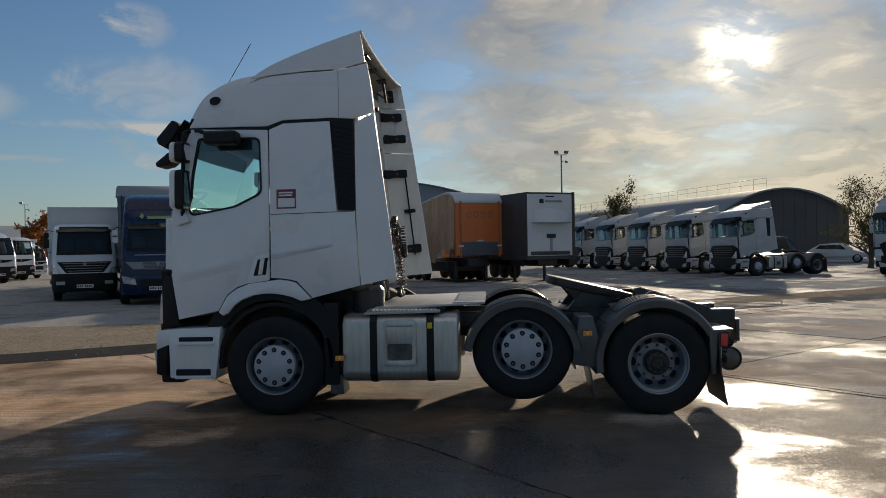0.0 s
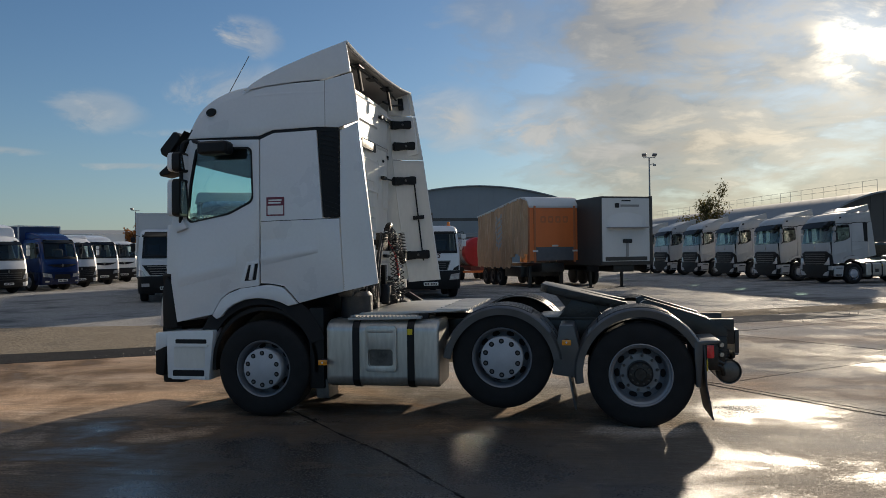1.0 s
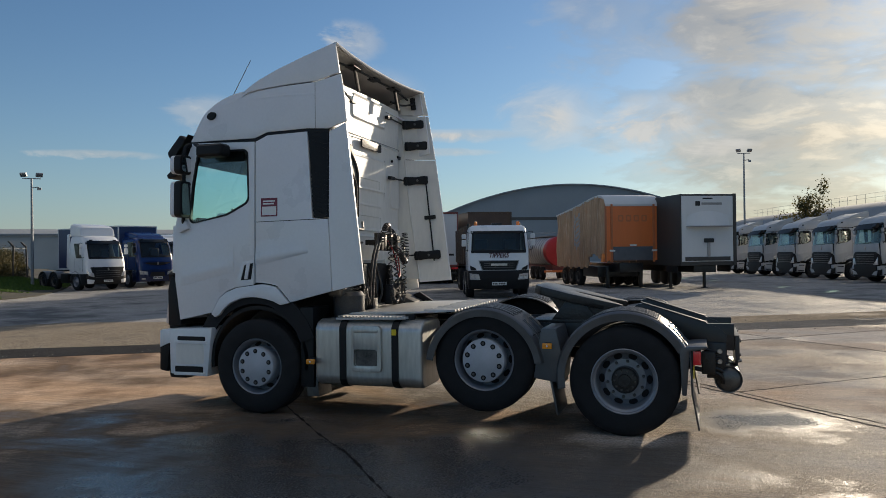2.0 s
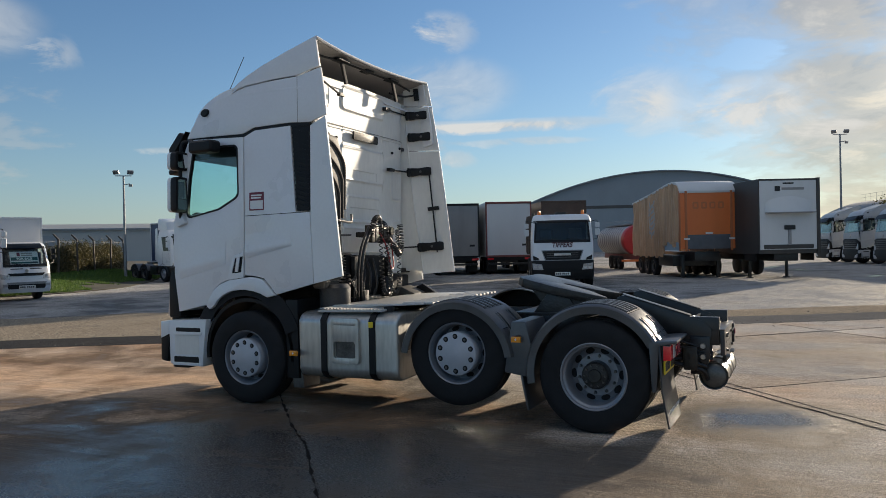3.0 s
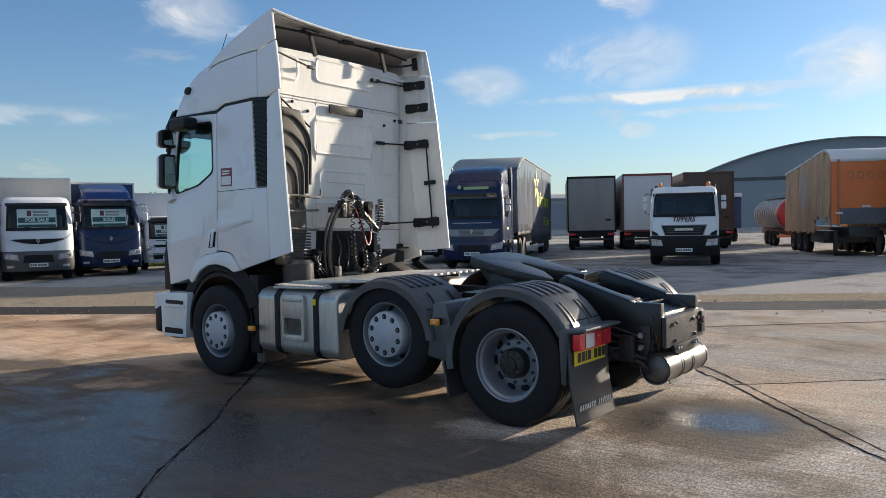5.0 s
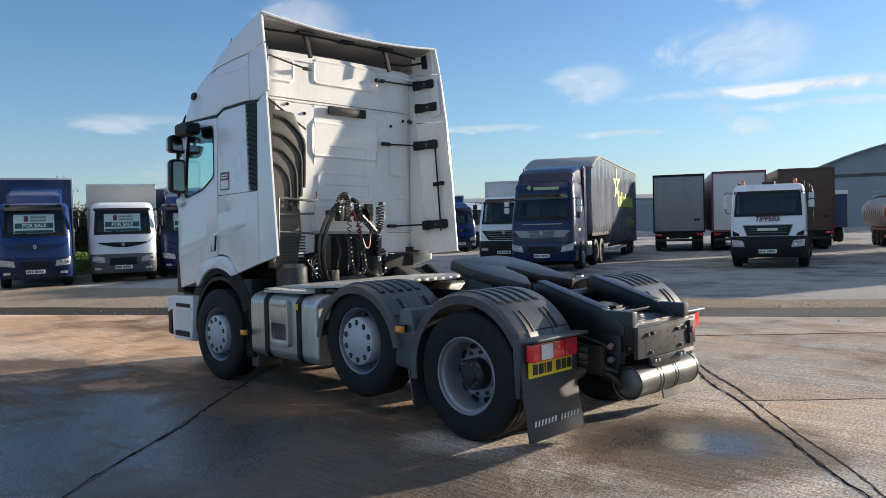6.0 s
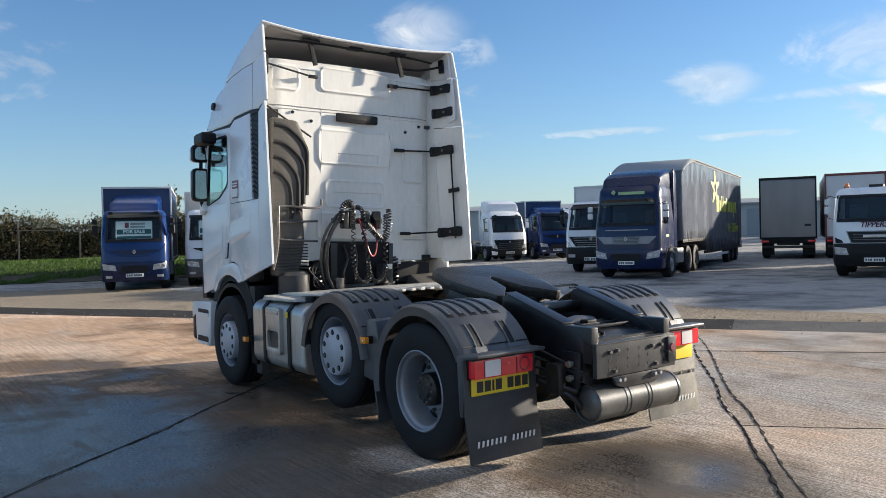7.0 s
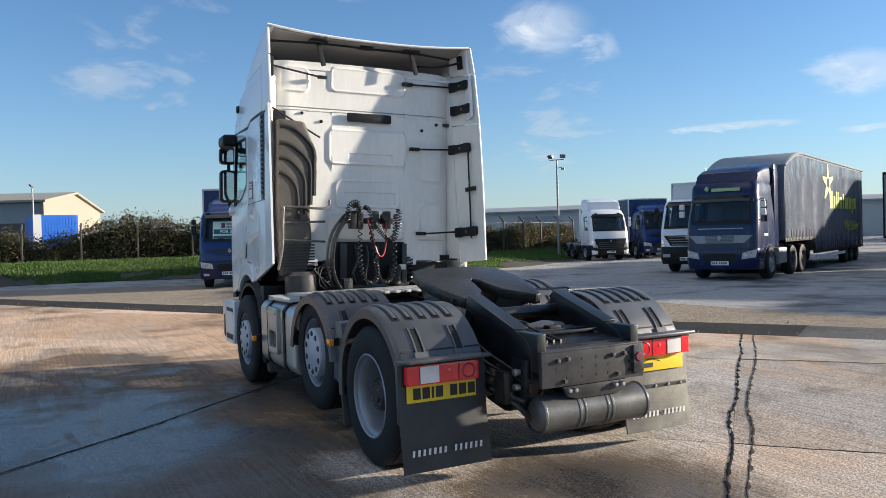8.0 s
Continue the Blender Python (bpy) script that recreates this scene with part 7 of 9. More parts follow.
    if grille != "square":
        bz = bh + (0.34 if grille != "vee" else 0.25)
        part("badge", slab([(0, 0.085), (0.06, 0), (0, -0.085), (-0.06, 0)], surf(0, bz) - 0.055, surf(0, bz), 0.006, axis="x", holes=[[(0, 0.04), (0.025, 0), (0, -0.04), (-0.025, 0)]]), "bright", shell, m=pose(0, 0, bz))
    if plate:
        xp, zp = surf(0, lo + 0.2) - 0.05, lo + 0.14
        pl = part("number_plate", box(xp, xp + 0.03, -0.27, 0.27, zp, zp + 0.12, 0.003), "plate_white", bump, "white number plate with plain bars")
        for k in range(7):
            part("plate_bar", box(xp - 0.002, xp, -0.22 + k * 0.065 + (0.03 if k > 3 else 0), -0.175 + k * 0.065 + (0.03 if k > 3 else 0), zp + 0.028, zp + 0.092), "ink", pl)
    if visor:
        patch("visor", [(-w0 + 0.22, s1 - 0.03), (w0 - 0.22, s1 - 0.03), (w0 - 0.26, s1 + 0.15), (-w0 + 0.26, s1 + 0.15)], 0.075, "black_glass", depth=0.02)
    if deflector == "sweep":
        part("wind_deflector", hood(roof[1][1] + 0.10, back + 0.42, roof[1][0] - 0.04, deflector_h + 0.12, w0 - 0.10, 0.62, 0.30), paint, shell)
    elif deflector == "tall":
        part("wind_deflector", hood(-0.30, back + 0.10, top - 0.05, deflector_h, w0 - 0.12, 0.16, 0.22), paint, shell)
    elif deflector:
        part("wind_deflector", hood(roof[-1][1] - 0.10, back + 0.02, top - 0.05, deflector_h - 0.02, w0 - 0.22, 0.42, 0.24), deflector, shell)
    if deflector:
        for y in (-0.72, 0.72):
            part("roof_lamp", box(roof[0][1] - 0.06, roof[0][1] + 0.08, y - 0.07, y + 0.07, roof[0][0] - 0.02, roof[0][0] + 0.05, 0.02), "black", shell)
    if board:
        z = s0 + 0.42 * (s1 - s0)
        lean = math.degrees(math.atan2(nose(s1) - nose(s0), s1 - s0))
        sale_board(shell, board, nose(z) + 0.085, z, 1.15 if kind != "small" else 0.95, 0.66 if kind != "small" else 0.50, lean)
    return shell


M["black_glass"] = mat("dark_side_glass", (0.012, 0.014, 0.015), 0.08, var=0.2, rvar=0.03)


def wheels(parent, front, rear, w=1.02, r=0.5):
    for x in front:
        for s in (-1, 1):
            bg_wheel(parent, x, s * w, r)
    for x in rear:
        for s in (-1, 1):
            bg_wheel(parent, x, s * w, r, dark=True)


def chassis(parent, x0, x1):
    for s in (-1, 1):
        part("frame_rail", box(x0, x1, s * 0.42 - 0.05, s * 0.42 + 0.05, 0.62, 0.92, 0.01), "frame", parent)
    part("side_tank", box(0.95, 1.9, -1.15, -0.6, 0.42, 0.95, 0.08), "galv", parent)
    part("side_locker", box(0.95, 1.8, 0.6, 1.15, 0.42, 0.95, 0.04), "frame", parent)


def box_body(parent, x0, x1, z0, z1, paint, edge="offwhite", w=1.26, roof="offwhite"):
    b = part("box_body", box(x0, x1, -w, w, z0, z1, 0.02), paint, parent)
    e = 0.03
    for s in (-1, 1):
        for x in (x0, x1):
            part("corner_post", box(x - e, x + e, s * w - e, s * w + e, z0, z1, 0.01), edge, b)
        part("top_rail", box(x0, x1, s * w - e, s * w + e, z1 - 0.05, z1 + 0.02, 0.01), edge, b)
        part("floor_rail", box(x0, x1, s * w - e, s * w + e, z0 - 0.08, z0 + 0.04, 0.01), edge, b)
        part("side_guard", box(max(1.0, x0 + 0.3), x1 - 1.6, s * w - 0.03, s * w, 0.55, 0.70, 0.01), "galv", b)
    for x in (x0, x1):
        part("top_rail", box(x - e, x + e, -w, w, z1 - 0.05, z1 + 0.02, 0.01), edge, b)
    return b


def rigid(name, label, m, kind, paint, box_paint, length, height, group, edge="offwhite", deflector=None, dh=0.6, lower="black", grille="smile", board=None, r=0.46, bw=1.14, mirrors="black", grille_col="black"):
    t = thing(name, label, "truck", group, m)
    cab(t, kind, paint, lower, deflector, dh, grille=grille, board=board, mirrors=mirrors, grille_col=grille_col, visor=deflector is not None or grille != "smile")
    chassis(t, -0.6, length - 0.2)
    box_body(t, 0.72 if kind != "small" else 0.45, length, 1.0 if kind != "small" else 0.88, height, box_paint, edge, bw)
    wheels(t, (0,), (length - 2.1,), 0.90 if kind != "small" else 0.72, r)
    part("rear_bumper", box(length - 0.1, length, -1.1, 1.1, 0.5, 0.62, 0.02), "frame", t)
    return t


# row of box lorries for sale by the hedge
LG = "box lorries parked by the hedge"
rigid("box_lorry", "blue box lorry with white for-sale card", place(-19.74, 3.11, (0.945, -0.326)), "mid", "blue", "blue_box", 7.5, 3.60, LG, deflector="blue", dh=0.62, lower="navy", board="FOR SALE", grille_col="navy")
rigid("box_lorry", "white box lorry with for-sale card behind windscreen", place(-19.72, 5.98, (0.923, -0.386)), "mid", "white", "cream_box", 7.5, 3.45, LG, board="FOR SALE", lower="fender")
rigid("box_lorry", "dark blue box lorry with sold card", place(-19.85, 8.5, (0.932, -0.362)), "mid", "navy", "blue_box", 7.5, 3.36, LG, deflector="blue", dh=0.62, lower="navy", board="SOLD", mirrors="offwhite", grille_col="navy")
rigid("box_lorry", "small white box lorry with for-sale card", place(-21.0, 11.55, (0.937, -0.348)), "small", "white", "offwhite", 5.6, 3.05, LG, board="FOR SALE", r=0.38, bw=1.06, lower="white", grille="low")

# lorries at the far end of the hedge
FAR = (0.88, -0.48)
FG = "lorries parked at the yard's end"


TWIN = ("roof", "windscreen", "windscreen_header", "door", "side_window", "window_seal", "sleeper_panel", "wheel_arch", "roof_side", "roof_seam", "louvre", "side_deflector", "upper_deflector", "corner_deflector",
        "spoiler_side", "roof_deflector", "back_wall", "cab_floor", "cab_front", "bunk_wall", "dashboard", "headliner", "seat", "sun_visor", "mirror_arm", "mirror_housing", "front_mirror", "kerb_mirror", "step_panel",
        "corner_bumper", "bumper_cap", "bumper_blade", "headlamp", "lamp_surround", "bumper", "grille", "badge", "arch_liner", "frame_rail", "wheel", "fuel_tank", "mudguard", "fifth_wheel", "deck_plate", "guide_ramp",
        "tail_lamp", "mud_flap", "panel_seam", "marker_lamp", "body_crease", "axle")
SMALL = ("louvre_rib", "wheel_nut", "nut_hole", "deck_tread", "step_tooth", "mudguard_rib", "rib_groove", "strap_recess", "strap_foot", "maker_bar", "lens_seam", "lens_rib", "lamp_bulb", "lamp_housing", "lamp_ring", "hub_bolt", "bolt", "flap_strip")


def twin(label, m, group, paint="white_shaded"):
    """Another tractor unit of the same make: the large parts of the first one, on its meshes, its white darkened for
    the shade it stands in.
    """
    t = thing("tractor_unit", label, "truck", group, m)

    def clone(o, parent):
        c = o.copy()
        scene.collection.objects.link(c)
        c.parent = parent
        if c.material_slots and c.material_slots[0].material in (M["white"], M["white_old"]):
            c.material_slots[0].link, c.material_slots[0].material = "OBJECT", M[paint]
        for q in o.children:
            if q.name.split(".")[0] not in SMALL:
                clone(q, c)

    for o in list(truck.children):
        if o.name.split(".")[0] in TWIN:
            clone(o, t)
    return t


def sleeper_tractor(name, label, m, group, deflector_h=0.75, shape="sweep", paint="white"):
    t = thing(name, label, "truck", group, m)
    cab(t, "sleeper", paint, "black", shape, deflector_h, grille="vee", visor=True, mirrors="white")
    chassis(t, -0.4, 4.7)
    wheels(t, (0,), (2.55, 3.85))
    for s in (-1, 1):
        for x in (2.55, 3.85):
            part("mudguard", lathe([(0.56, s * 1.2), (0.58, s * 1.2), (0.58, s * 0.7), (0.56, s * 0.7), (0.56, s * 1.2)], 14, at=(x, 0, 0.5), a0=0.2, a1=2.9), "fender", t)
        part("side_deflector", slab([(0.62, 1.2), (0.95, 1.35), (0.85, 3.2), (0.62, 3.25)], s * 1.22, s * 1.19, 0.006), paint, t)
    part("fifth_wheel", box(2.8, 3.7, -0.45, 0.45, 1.05, 1.15, 0.03), "grease", t)
    return t


sleeper_tractor("tractor_unit", "white tractor unit with a tall roof deflector by the fence", place(-25.5, 24.8, (0.945, -0.327)) @ Matrix.Diagonal((0.90, 0.90, 0.90, 1)), FG, 0.72, "tall")
rigid("box_lorry", "dark blue curtain lorry parked by the fence", place(-24.9, 27.9, (0.93, -0.37)), "mid", "blue", "blue_box", 8.0, 3.42, FG, deflector="blue", dh=0.42, lower="navy")
sleeper_tractor("tractor_unit", "white low-roofed tractor unit parked by the fence", place(-25.9, 31.0, (0.92, -0.39)) @ Matrix.Diagonal((0.90, 0.90, 0.90, 1)), FG, 0.25, "tall")
rigid("box_lorry", "white box lorry parked at the yard's end", place(-27.0, 34.8, FAR), "mid", "white", "offwhite", 7.0, 3.1, FG, deflector="white", dh=0.4)
rigid("box_lorry", "white box lorry parked at the yard's end", place(-28.5, 39.2, FAR), "mid", "white", "offwhite", 7.0, 3.3, FG)
rigid("delivery_van", "small white luton van at the yard's end", place(-29.5, 42.7, FAR), "small", "white", "offwhite", 5.2, 2.7, FG, deflector="white", dh=0.4, r=0.36, bw=1.0, lower="white")

# blue articulated lorry with its curtain-sided trailer
PAL = (0.413, -0.911)
art = thing("articulated_lorry", "dark blue tractor with arched curtain-sided trailer", "truck", "", place(-9.05, 16.8, PAL))
c = cab(art, "tall", "navy", "navy", None, grille="smart", mirrors="offwhite")
part("wind_deflector", hood(-0.72, 0.72, 3.03, 0.66, 1.03, 0.26, 0.26), "navy", c, "tall dark blue wind deflector")
part("maker_mark", box(-1.145, -1.10, -0.58, 0.30, 2.78, 2.88, 0.003), "lime_soft", c, "pale green name bar")
part("maker_mark", slab([(0.54, 2.86), (0.46, 2.96), (0.38, 2.88), (0.44, 2.78)], -1.15, -1.10, axis="x"), "lime_soft", c)
for s in (-1, 1):
    part("cab_side_fairing", slab([(0.60, 1.0), (1.02, 1.0), (1.02, 3.42), (0.90, 3.60), (0.60, 3.66)], s * 1.12, s * 1.08, 0.01), "navy", c)
    part("door_bar", box(-0.55, -0.15, *sorted((s * 1.112, s * 1.116)), 1.36, 1.44), "lime_soft", c)
chassis(art, -0.5, 4.3)
wheels(art, (0,), (2.6, 3.9))
TL0, TL1 = 1.35, 14.4


def arch_roof(x):
    """The roof's line: it rounds up quickly behind the front edge, then falls slowly to the back."""
    d = x - TL0
    return 4.20 - 0.010 * max(0.0, d - 2.2) - 0.51 * max(0.0, 1 - d / 2.2) ** 2.0


def arch_floor(x):
    """The lower edge: high over the tractor, stepped down behind it."""
    return 1.25 if x < TL0 + 3.9 else (1.25 - 0.55 * min(1.0, (x - TL0 - 3.9) / 0.25))


trailer = thing("curtain_trailer", "navy curtain-sided trailer with lime emblem and arched roof", "trailer", "", place(-9.05, 16.8, PAL))
prof = [(TL0 + (TL1 - TL0) * k / 48, arch_roof(TL0 + (TL1 - TL0) * k / 48)) for k in range(49)]
part("trailer_roof", slab(prof + [(x, z - 0.14) for x, z in reversed(prof)], -1.26, 1.26, 0.02), "shed_roof", trailer)
part("trailer_front", box(TL0, TL0 + 0.06, -1.24, 1.24, 1.2, arch_roof(TL0) - 0.02, 0.01), "navy_curtain", trailer)
part("trailer_back", box(TL1 - 0.06, TL1, -1.24, 1.24, 1.15, arch_roof(TL1) - 0.1, 0.01), "navy_curtain", trailer)


def curtain_fold(x, z, v, waves, amp, seed):
    """How far a curtain bulges at a place; v is 0 at its foot and 1 at its top."""
    n = noise.noise((x * 2.1, z * 0.5, seed)) + 0.7 * noise.noise((x * 6.0 + z * 0.8, z * 0.9, seed + 5)) + 0.42 * noise.noise((x * 11.0 - z, z * 1.2, seed + 9)) + 0.12 * noise.noise((x * 3.0 + z * 4.0, z * 2.2 - x * 2.0, seed + 2))
    if waves < 10:
        n = 0.8 * noise.noise((x * 1.1, z * 0.5, seed)) + 0.22 * noise.noise((x * 5.0 + z * 3.0, z * 3.4 - x, seed + 5)) + 0.10 * noise.noise((x * 9.0 - z * 4.0, z * 6.0 + x, seed + 9))
    else:
        n += 0.42 * math.sin(x * waves * 2.3 + 5.0 * noise.noise((x * 0.9, z * 0.22, seed + 7))) * (0.6 + 0.8 * noise.noise((x * 1.3, z * 0.5, seed + 3)))
    return amp * (0.5 * math.sin(x * waves) * (0.3 + 0.7 * (1 - v)) + n)


def curtain(x0, x1, z0, top, y, waves, amp, seed):
    def at(u, v):
        x = x0 + (x1 - x0) * u
        zb = z0(x)
        z = zb + (top(x) - zb) * v
        return Vector((x, y + (1 if y > 0 else -1) * curtain_fold(x, z, v, waves, amp, seed), z))
    return grid(at, 420, 30, thick=(0, -0.02 if y > 0 else 0.02, 0))


def printed(name, quads, material, parent, z0, top, y, waves, amp, seed, label=""):
    """Flat print that lies on a curtain: four-cornered fields (x, z), each split finely enough to follow the folds."""
    s = 1 if y > 0 else -1
    bm = bmesh.new()
    for q in quads:
        def at(u, v):
            x = (q[0][0] * (1 - u) + q[1][0] * u) * (1 - v) + (q[3][0] * (1 - u) + q[2][0] * u) * v
            z = (q[0][1] * (1 - u) + q[1][1] * u) * (1 - v) + (q[3][1] * (1 - u) + q[2][1] * u) * v
            return Vector((x, y + s * (0.008 + curtain_fold(x, z, (z - z0(x)) / (top(x) - z0(x)), waves, amp, seed)), z))
        grid(at, 10, 10, bm, thick=(0, s * 0.002, 0))
    return part(name, bm, material, parent, label)


for s in (-1, 1):
    cu = part("curtain", curtain(TL0 + 0.05, TL1 - 0.05, arch_floor, lambda x: arch_roof(x) - 0.06, s * 1.25, 7.0, 0.030, 3 + s), "navy_curtain", trailer, "glossy creased navy curtain")
    for k in range(31):
        x = TL0 + 0.25 + k * 0.39
        part("strap", box(x - 0.02, x + 0.02, s * 1.295 - 0.008, s * 1.295 + 0.008, arch_floor(x) - 0.10, arch_floor(x) + 0.26, 0.003), "ink", cu)
    part("side_guard", box(5.6, TL1 - 3.8, s * 1.22 - 0.02, s * 1.22 + 0.02, 0.42, 0.54, 0.01), "offwhite", trailer)
    part("side_rail", box(TL0, TL0 + 3.9, s * 1.22 - 0.03, s * 1.22 + 0.03, 1.12, 1.24, 0.01), "black", trailer)
    part("side_rail", box(TL0 + 3.9, TL1, s * 1.22 - 0.03, s * 1.22 + 0.03, 0.60, 0.72, 0.01), "black", trailer)
    part("roof_edge", tube([(x, s * 1.275, z - 0.05) for x, z in prof], 0.035, 6), "galv", trailer)
    # emblem of petals round a ring, a name in plain bars and the slogan, printed on the curtain
    fold = (arch_floor, lambda x: arch_roof(x) - 0.06, s * 1.25, 7.0, 0.030, 3 + s)

    def polar(a, r):
        return (7.5 + 1.25 * r * math.cos(a), 3.26 + r * math.sin(a))

    em = printed("emblem", [[polar(a, 0.20), polar(a + 0.52, 0.20), polar(a + 0.52, 0.31), polar(a, 0.31)] for a in [math.tau * k / 12 for k in range(12)]], "lime", trailer, *fold, label="lime green emblem")
    for k in range(5):
        a = math.tau * k / 5 + 0.35
        printed("petal", [[polar(a - 0.5, 0.32), polar(a + 0.5, 0.32), polar(a + 0.06, 0.74), polar(a - 0.06, 0.74)]], "lime", em, *fold)
    x = 7.75
    for k, (w0, h0) in enumerate(((0.34, 0.62), (0.30, 0.44), (0.11, 0.62), (0.11, 0.62), (0.30, 0.44), (0.20, 0.56), (0.44, 0.44), (0.30, 0.44), (0.26, 0.60), (0.26, 0.44))):
        zb = 2.28 - (0.20 if k == 8 else 0)
        printed("name_bar", [[(x, zb), (x + w0 * 1.32, zb), (x + w0 * 1.32, zb + h0 * 1.1), (x, zb + h0 * 1.1)]], "lime", trailer, *fold)
        x += w0 * 1.32 + 0.17
    sl = words("slogan", "We Deliver", 0.62, "lime", trailer, pose(11.9, s * 1.25, 1.56, 0, 0, 0 if s < 0 else 180) @ FACE_NEAR)
    for v in sl.data.vertices:
        p = sl.matrix_basis @ v.co
        v.co.z += 0.016 + curtain_fold(p.x, p.z, (p.z - arch_floor(p.x)) / (arch_roof(p.x) - 0.06 - arch_floor(p.x)), 7.0, 0.030, 3 + s)
part("trailer_chassis", box(2.6, TL1, -0.5, 0.5, 0.62, 1.05, 0.02), "frame", trailer)
for s in (-1, 1):
    part("landing_leg", box(5.5, 5.65, s * 0.75 - 0.06, s * 0.75 + 0.06, 0.25, 1.0, 0.01), "frame", trailer)
wheels(trailer, (), (TL1 - 3.1, TL1 - 2.0, TL1 - 0.9), 1.02, 0.42)

# white box lorry beside it
t = rigid("box_lorry", "white box lorry with tall white body and wing-shaped black grille", place(-12.75, 19.0, (0.47, -0.883)), "mid", "white", "offwhite", 7.0, 3.42, "", grille="wide", bw=1.20, lower="black")

# tipper lorry
t = thing("tipper_lorry", "white tipper lorry with amber beacons", "truck", "", place(-2.9, 20.8, (0.33, -0.944)))
c = cab(t, "square", "white", "black", None, grille="square", visor=False, mirrors="offwhite")
sign = words("cab_lettering", "TIPPERS", 0.25, "tipper_red", c, pose(-1.366, 0, 1.60) @ FACE_FRONT @ pose(0, 0, 0, -9), bold=0.006, label="dark red slanted lettering")
sign.data.transform(Matrix(((0.86, 0.20, 0, 0), (0, 1, 0, 0), (0, 0, 1, 0), (0, 0, 0, 1))))
part("maker_bar", box(-1.41, -1.36, -0.30, 0.30, 1.22, 1.30, 0.004), "bright", c)
for s in (-1, 1):
    be = part("beacon", lathe([(0.0, 0.19), (0.045, 0.185), (0.06, 0.15), (0.065, 0.05), (0.075, 0.04), (0.075, 0.0), (0.0, 0.0)], 16, axis="z", at=(-0.6, s * 0.80, 2.70)), "beacon", c, "amber beacon")
    part("exhaust_stack" if s < 0 else "body_prop", tube([(0.72, s * 1.0, 1.0), (0.72, s * 1.0, 2.85)], 0.06, 10), "frame", t)
part("roof_horn", box(-0.7, -0.4, -0.2, 0.2, 2.70, 2.82, 0.03), "ink", c)
chassis(t, -0.6, 8.2)
wheels(t, (0, 1.9), (5.6, 7.0))
tip_body = part("tipper_body", slab([(0.95, 1.25), (0.85, 2.75), (7.9, 2.75), (8.1, 1.25)], -1.2, 1.2, 0.03), "brown", t, "rusty brown tipping body")
for k in range(9):
    for s in (-1, 1):
        part("body_rib", box(1.3 + k * 0.8, 1.4 + k * 0.8, s * 1.22 - 0.03, s * 1.22 + 0.03, 1.25, 2.75, 0.01), "brown", tip_body)

# trailers that show their back doors
DOORS = (0.49, -0.87)
for (x, y), door, edge, body, top, lab in (((-11.75, 31.0), "greydoor", "black", "darktrailer", 3.9, "grey back doors in a black frame"), ((-9.15, 32.2), "offwhite", "redframe", "offwhite", 3.95, "white back doors in a red frame"), ((-6.45, 33.6), "brown", "brown", "brown", 3.95, "rusty brown back doors")):
    t = thing("box_trailer", "box trailer with " + lab, "trailer", "box trailers side by side", place(x, y, DOORS))
    b = part("trailer_body", box(0.05, 9.5, -1.25, 1.25, 0.98, top, 0.02), body, t)
    for s in (-1, 1):
        part("door_post", box(-0.03, 0.10, min(s * 1.19, s * 1.26), max(s * 1.19, s * 1.26), 0.95, top + 0.01, 0.01), edge, b)
        part("tail_light", box(-0.03, 0.02, min(s * 0.85, s * 1.2), max(s * 0.85, s * 1.2), 0.80, 0.90, 0.01), "red_lens", t)
    part("back_door", box(0.0, 0.06, -1.19, 1.19, 1.05, top - 0.10, 0.008), door, b)
    for k in range(7):
        part("door_joint", box(-0.004, 0.0, -1.18, 1.18, 1.42 + k * 0.36, 1.428 + k * 0.36), door, b)
    part("header", box(-0.03, 0.10, -1.26, 1.26, top - 0.10, top + 0.012, 0.01), edge, b)
    part("sill", box(-0.03, 0.10, -1.26, 1.26, 0.95, 1.05, 0.01), edge, b)
    part("door_label", box(-0.004, 0.0, -1.0, -0.72, 1.55, 1.66), "ink", b)
    part("under_run_bar", box(0.0, 0.1, -1.15, 1.15, 0.52, 0.64, 0.01), "frame", t)
    # black flaps and board added to darken the shaded gap underneath
    for s in (-1, 1):
        part("mud_flap", box(0.45, 0.47, *sorted((s * 0.62, s * 1.18)), 0.16, 0.92, 0.004), "black", t)
    part("lamp_board", box(0.02, 0.08, -1.15, 1.15, 0.74, 0.95, 0.01), "black", t)
    part("trailer_chassis", box(0.2, 9.3, -0.5, 0.5, 0.65, 0.98, 0.01), "frame", t)
    wheels(t, (), (1.1, 2.3, 3.5), 1.0, 0.46)

# orange-fronted trailer with a tan curtain and the white refrigerated one behind it
BULK = (0.45, -0.89)
t = thing("curtain_trailer", "trailer with orange bulkhead and tan creased curtain", "trailer", "", place(1.75, 27.5, BULK))
BROOF = [(-0.04, 3.80), (0.02, 3.92), (0.16, 4.06), (0.45, 4.20), (0.95, 4.27), (1.6, 4.24), (2.6, 4.13), (4.0, 3.97), (7.4, 3.66)]


def bulk_roof(x):
    for (xa, za), (xb, zb) in zip(BROOF, BROOF[1:]):
        if x <= xb:
            return za + (zb - za) * (x - xa) / (xb - xa)
    return BROOF[-1][1]


def bulk_floor(x):
    """The sagging lower hem: high over the neck, lower behind it."""
    if x < 2.2:
        return 1.50 + 0.10 * math.sin(x * 5) + 0.14 * noise.noise((x * 5.5, 2.0, 1.0))
    return max(0.92, 1.50 - (x - 2.2) * 1.6) + 0.03 * math.sin(x * 7) + 0.10 * noise.noise((x * 7.0, 2.0, 4.0))


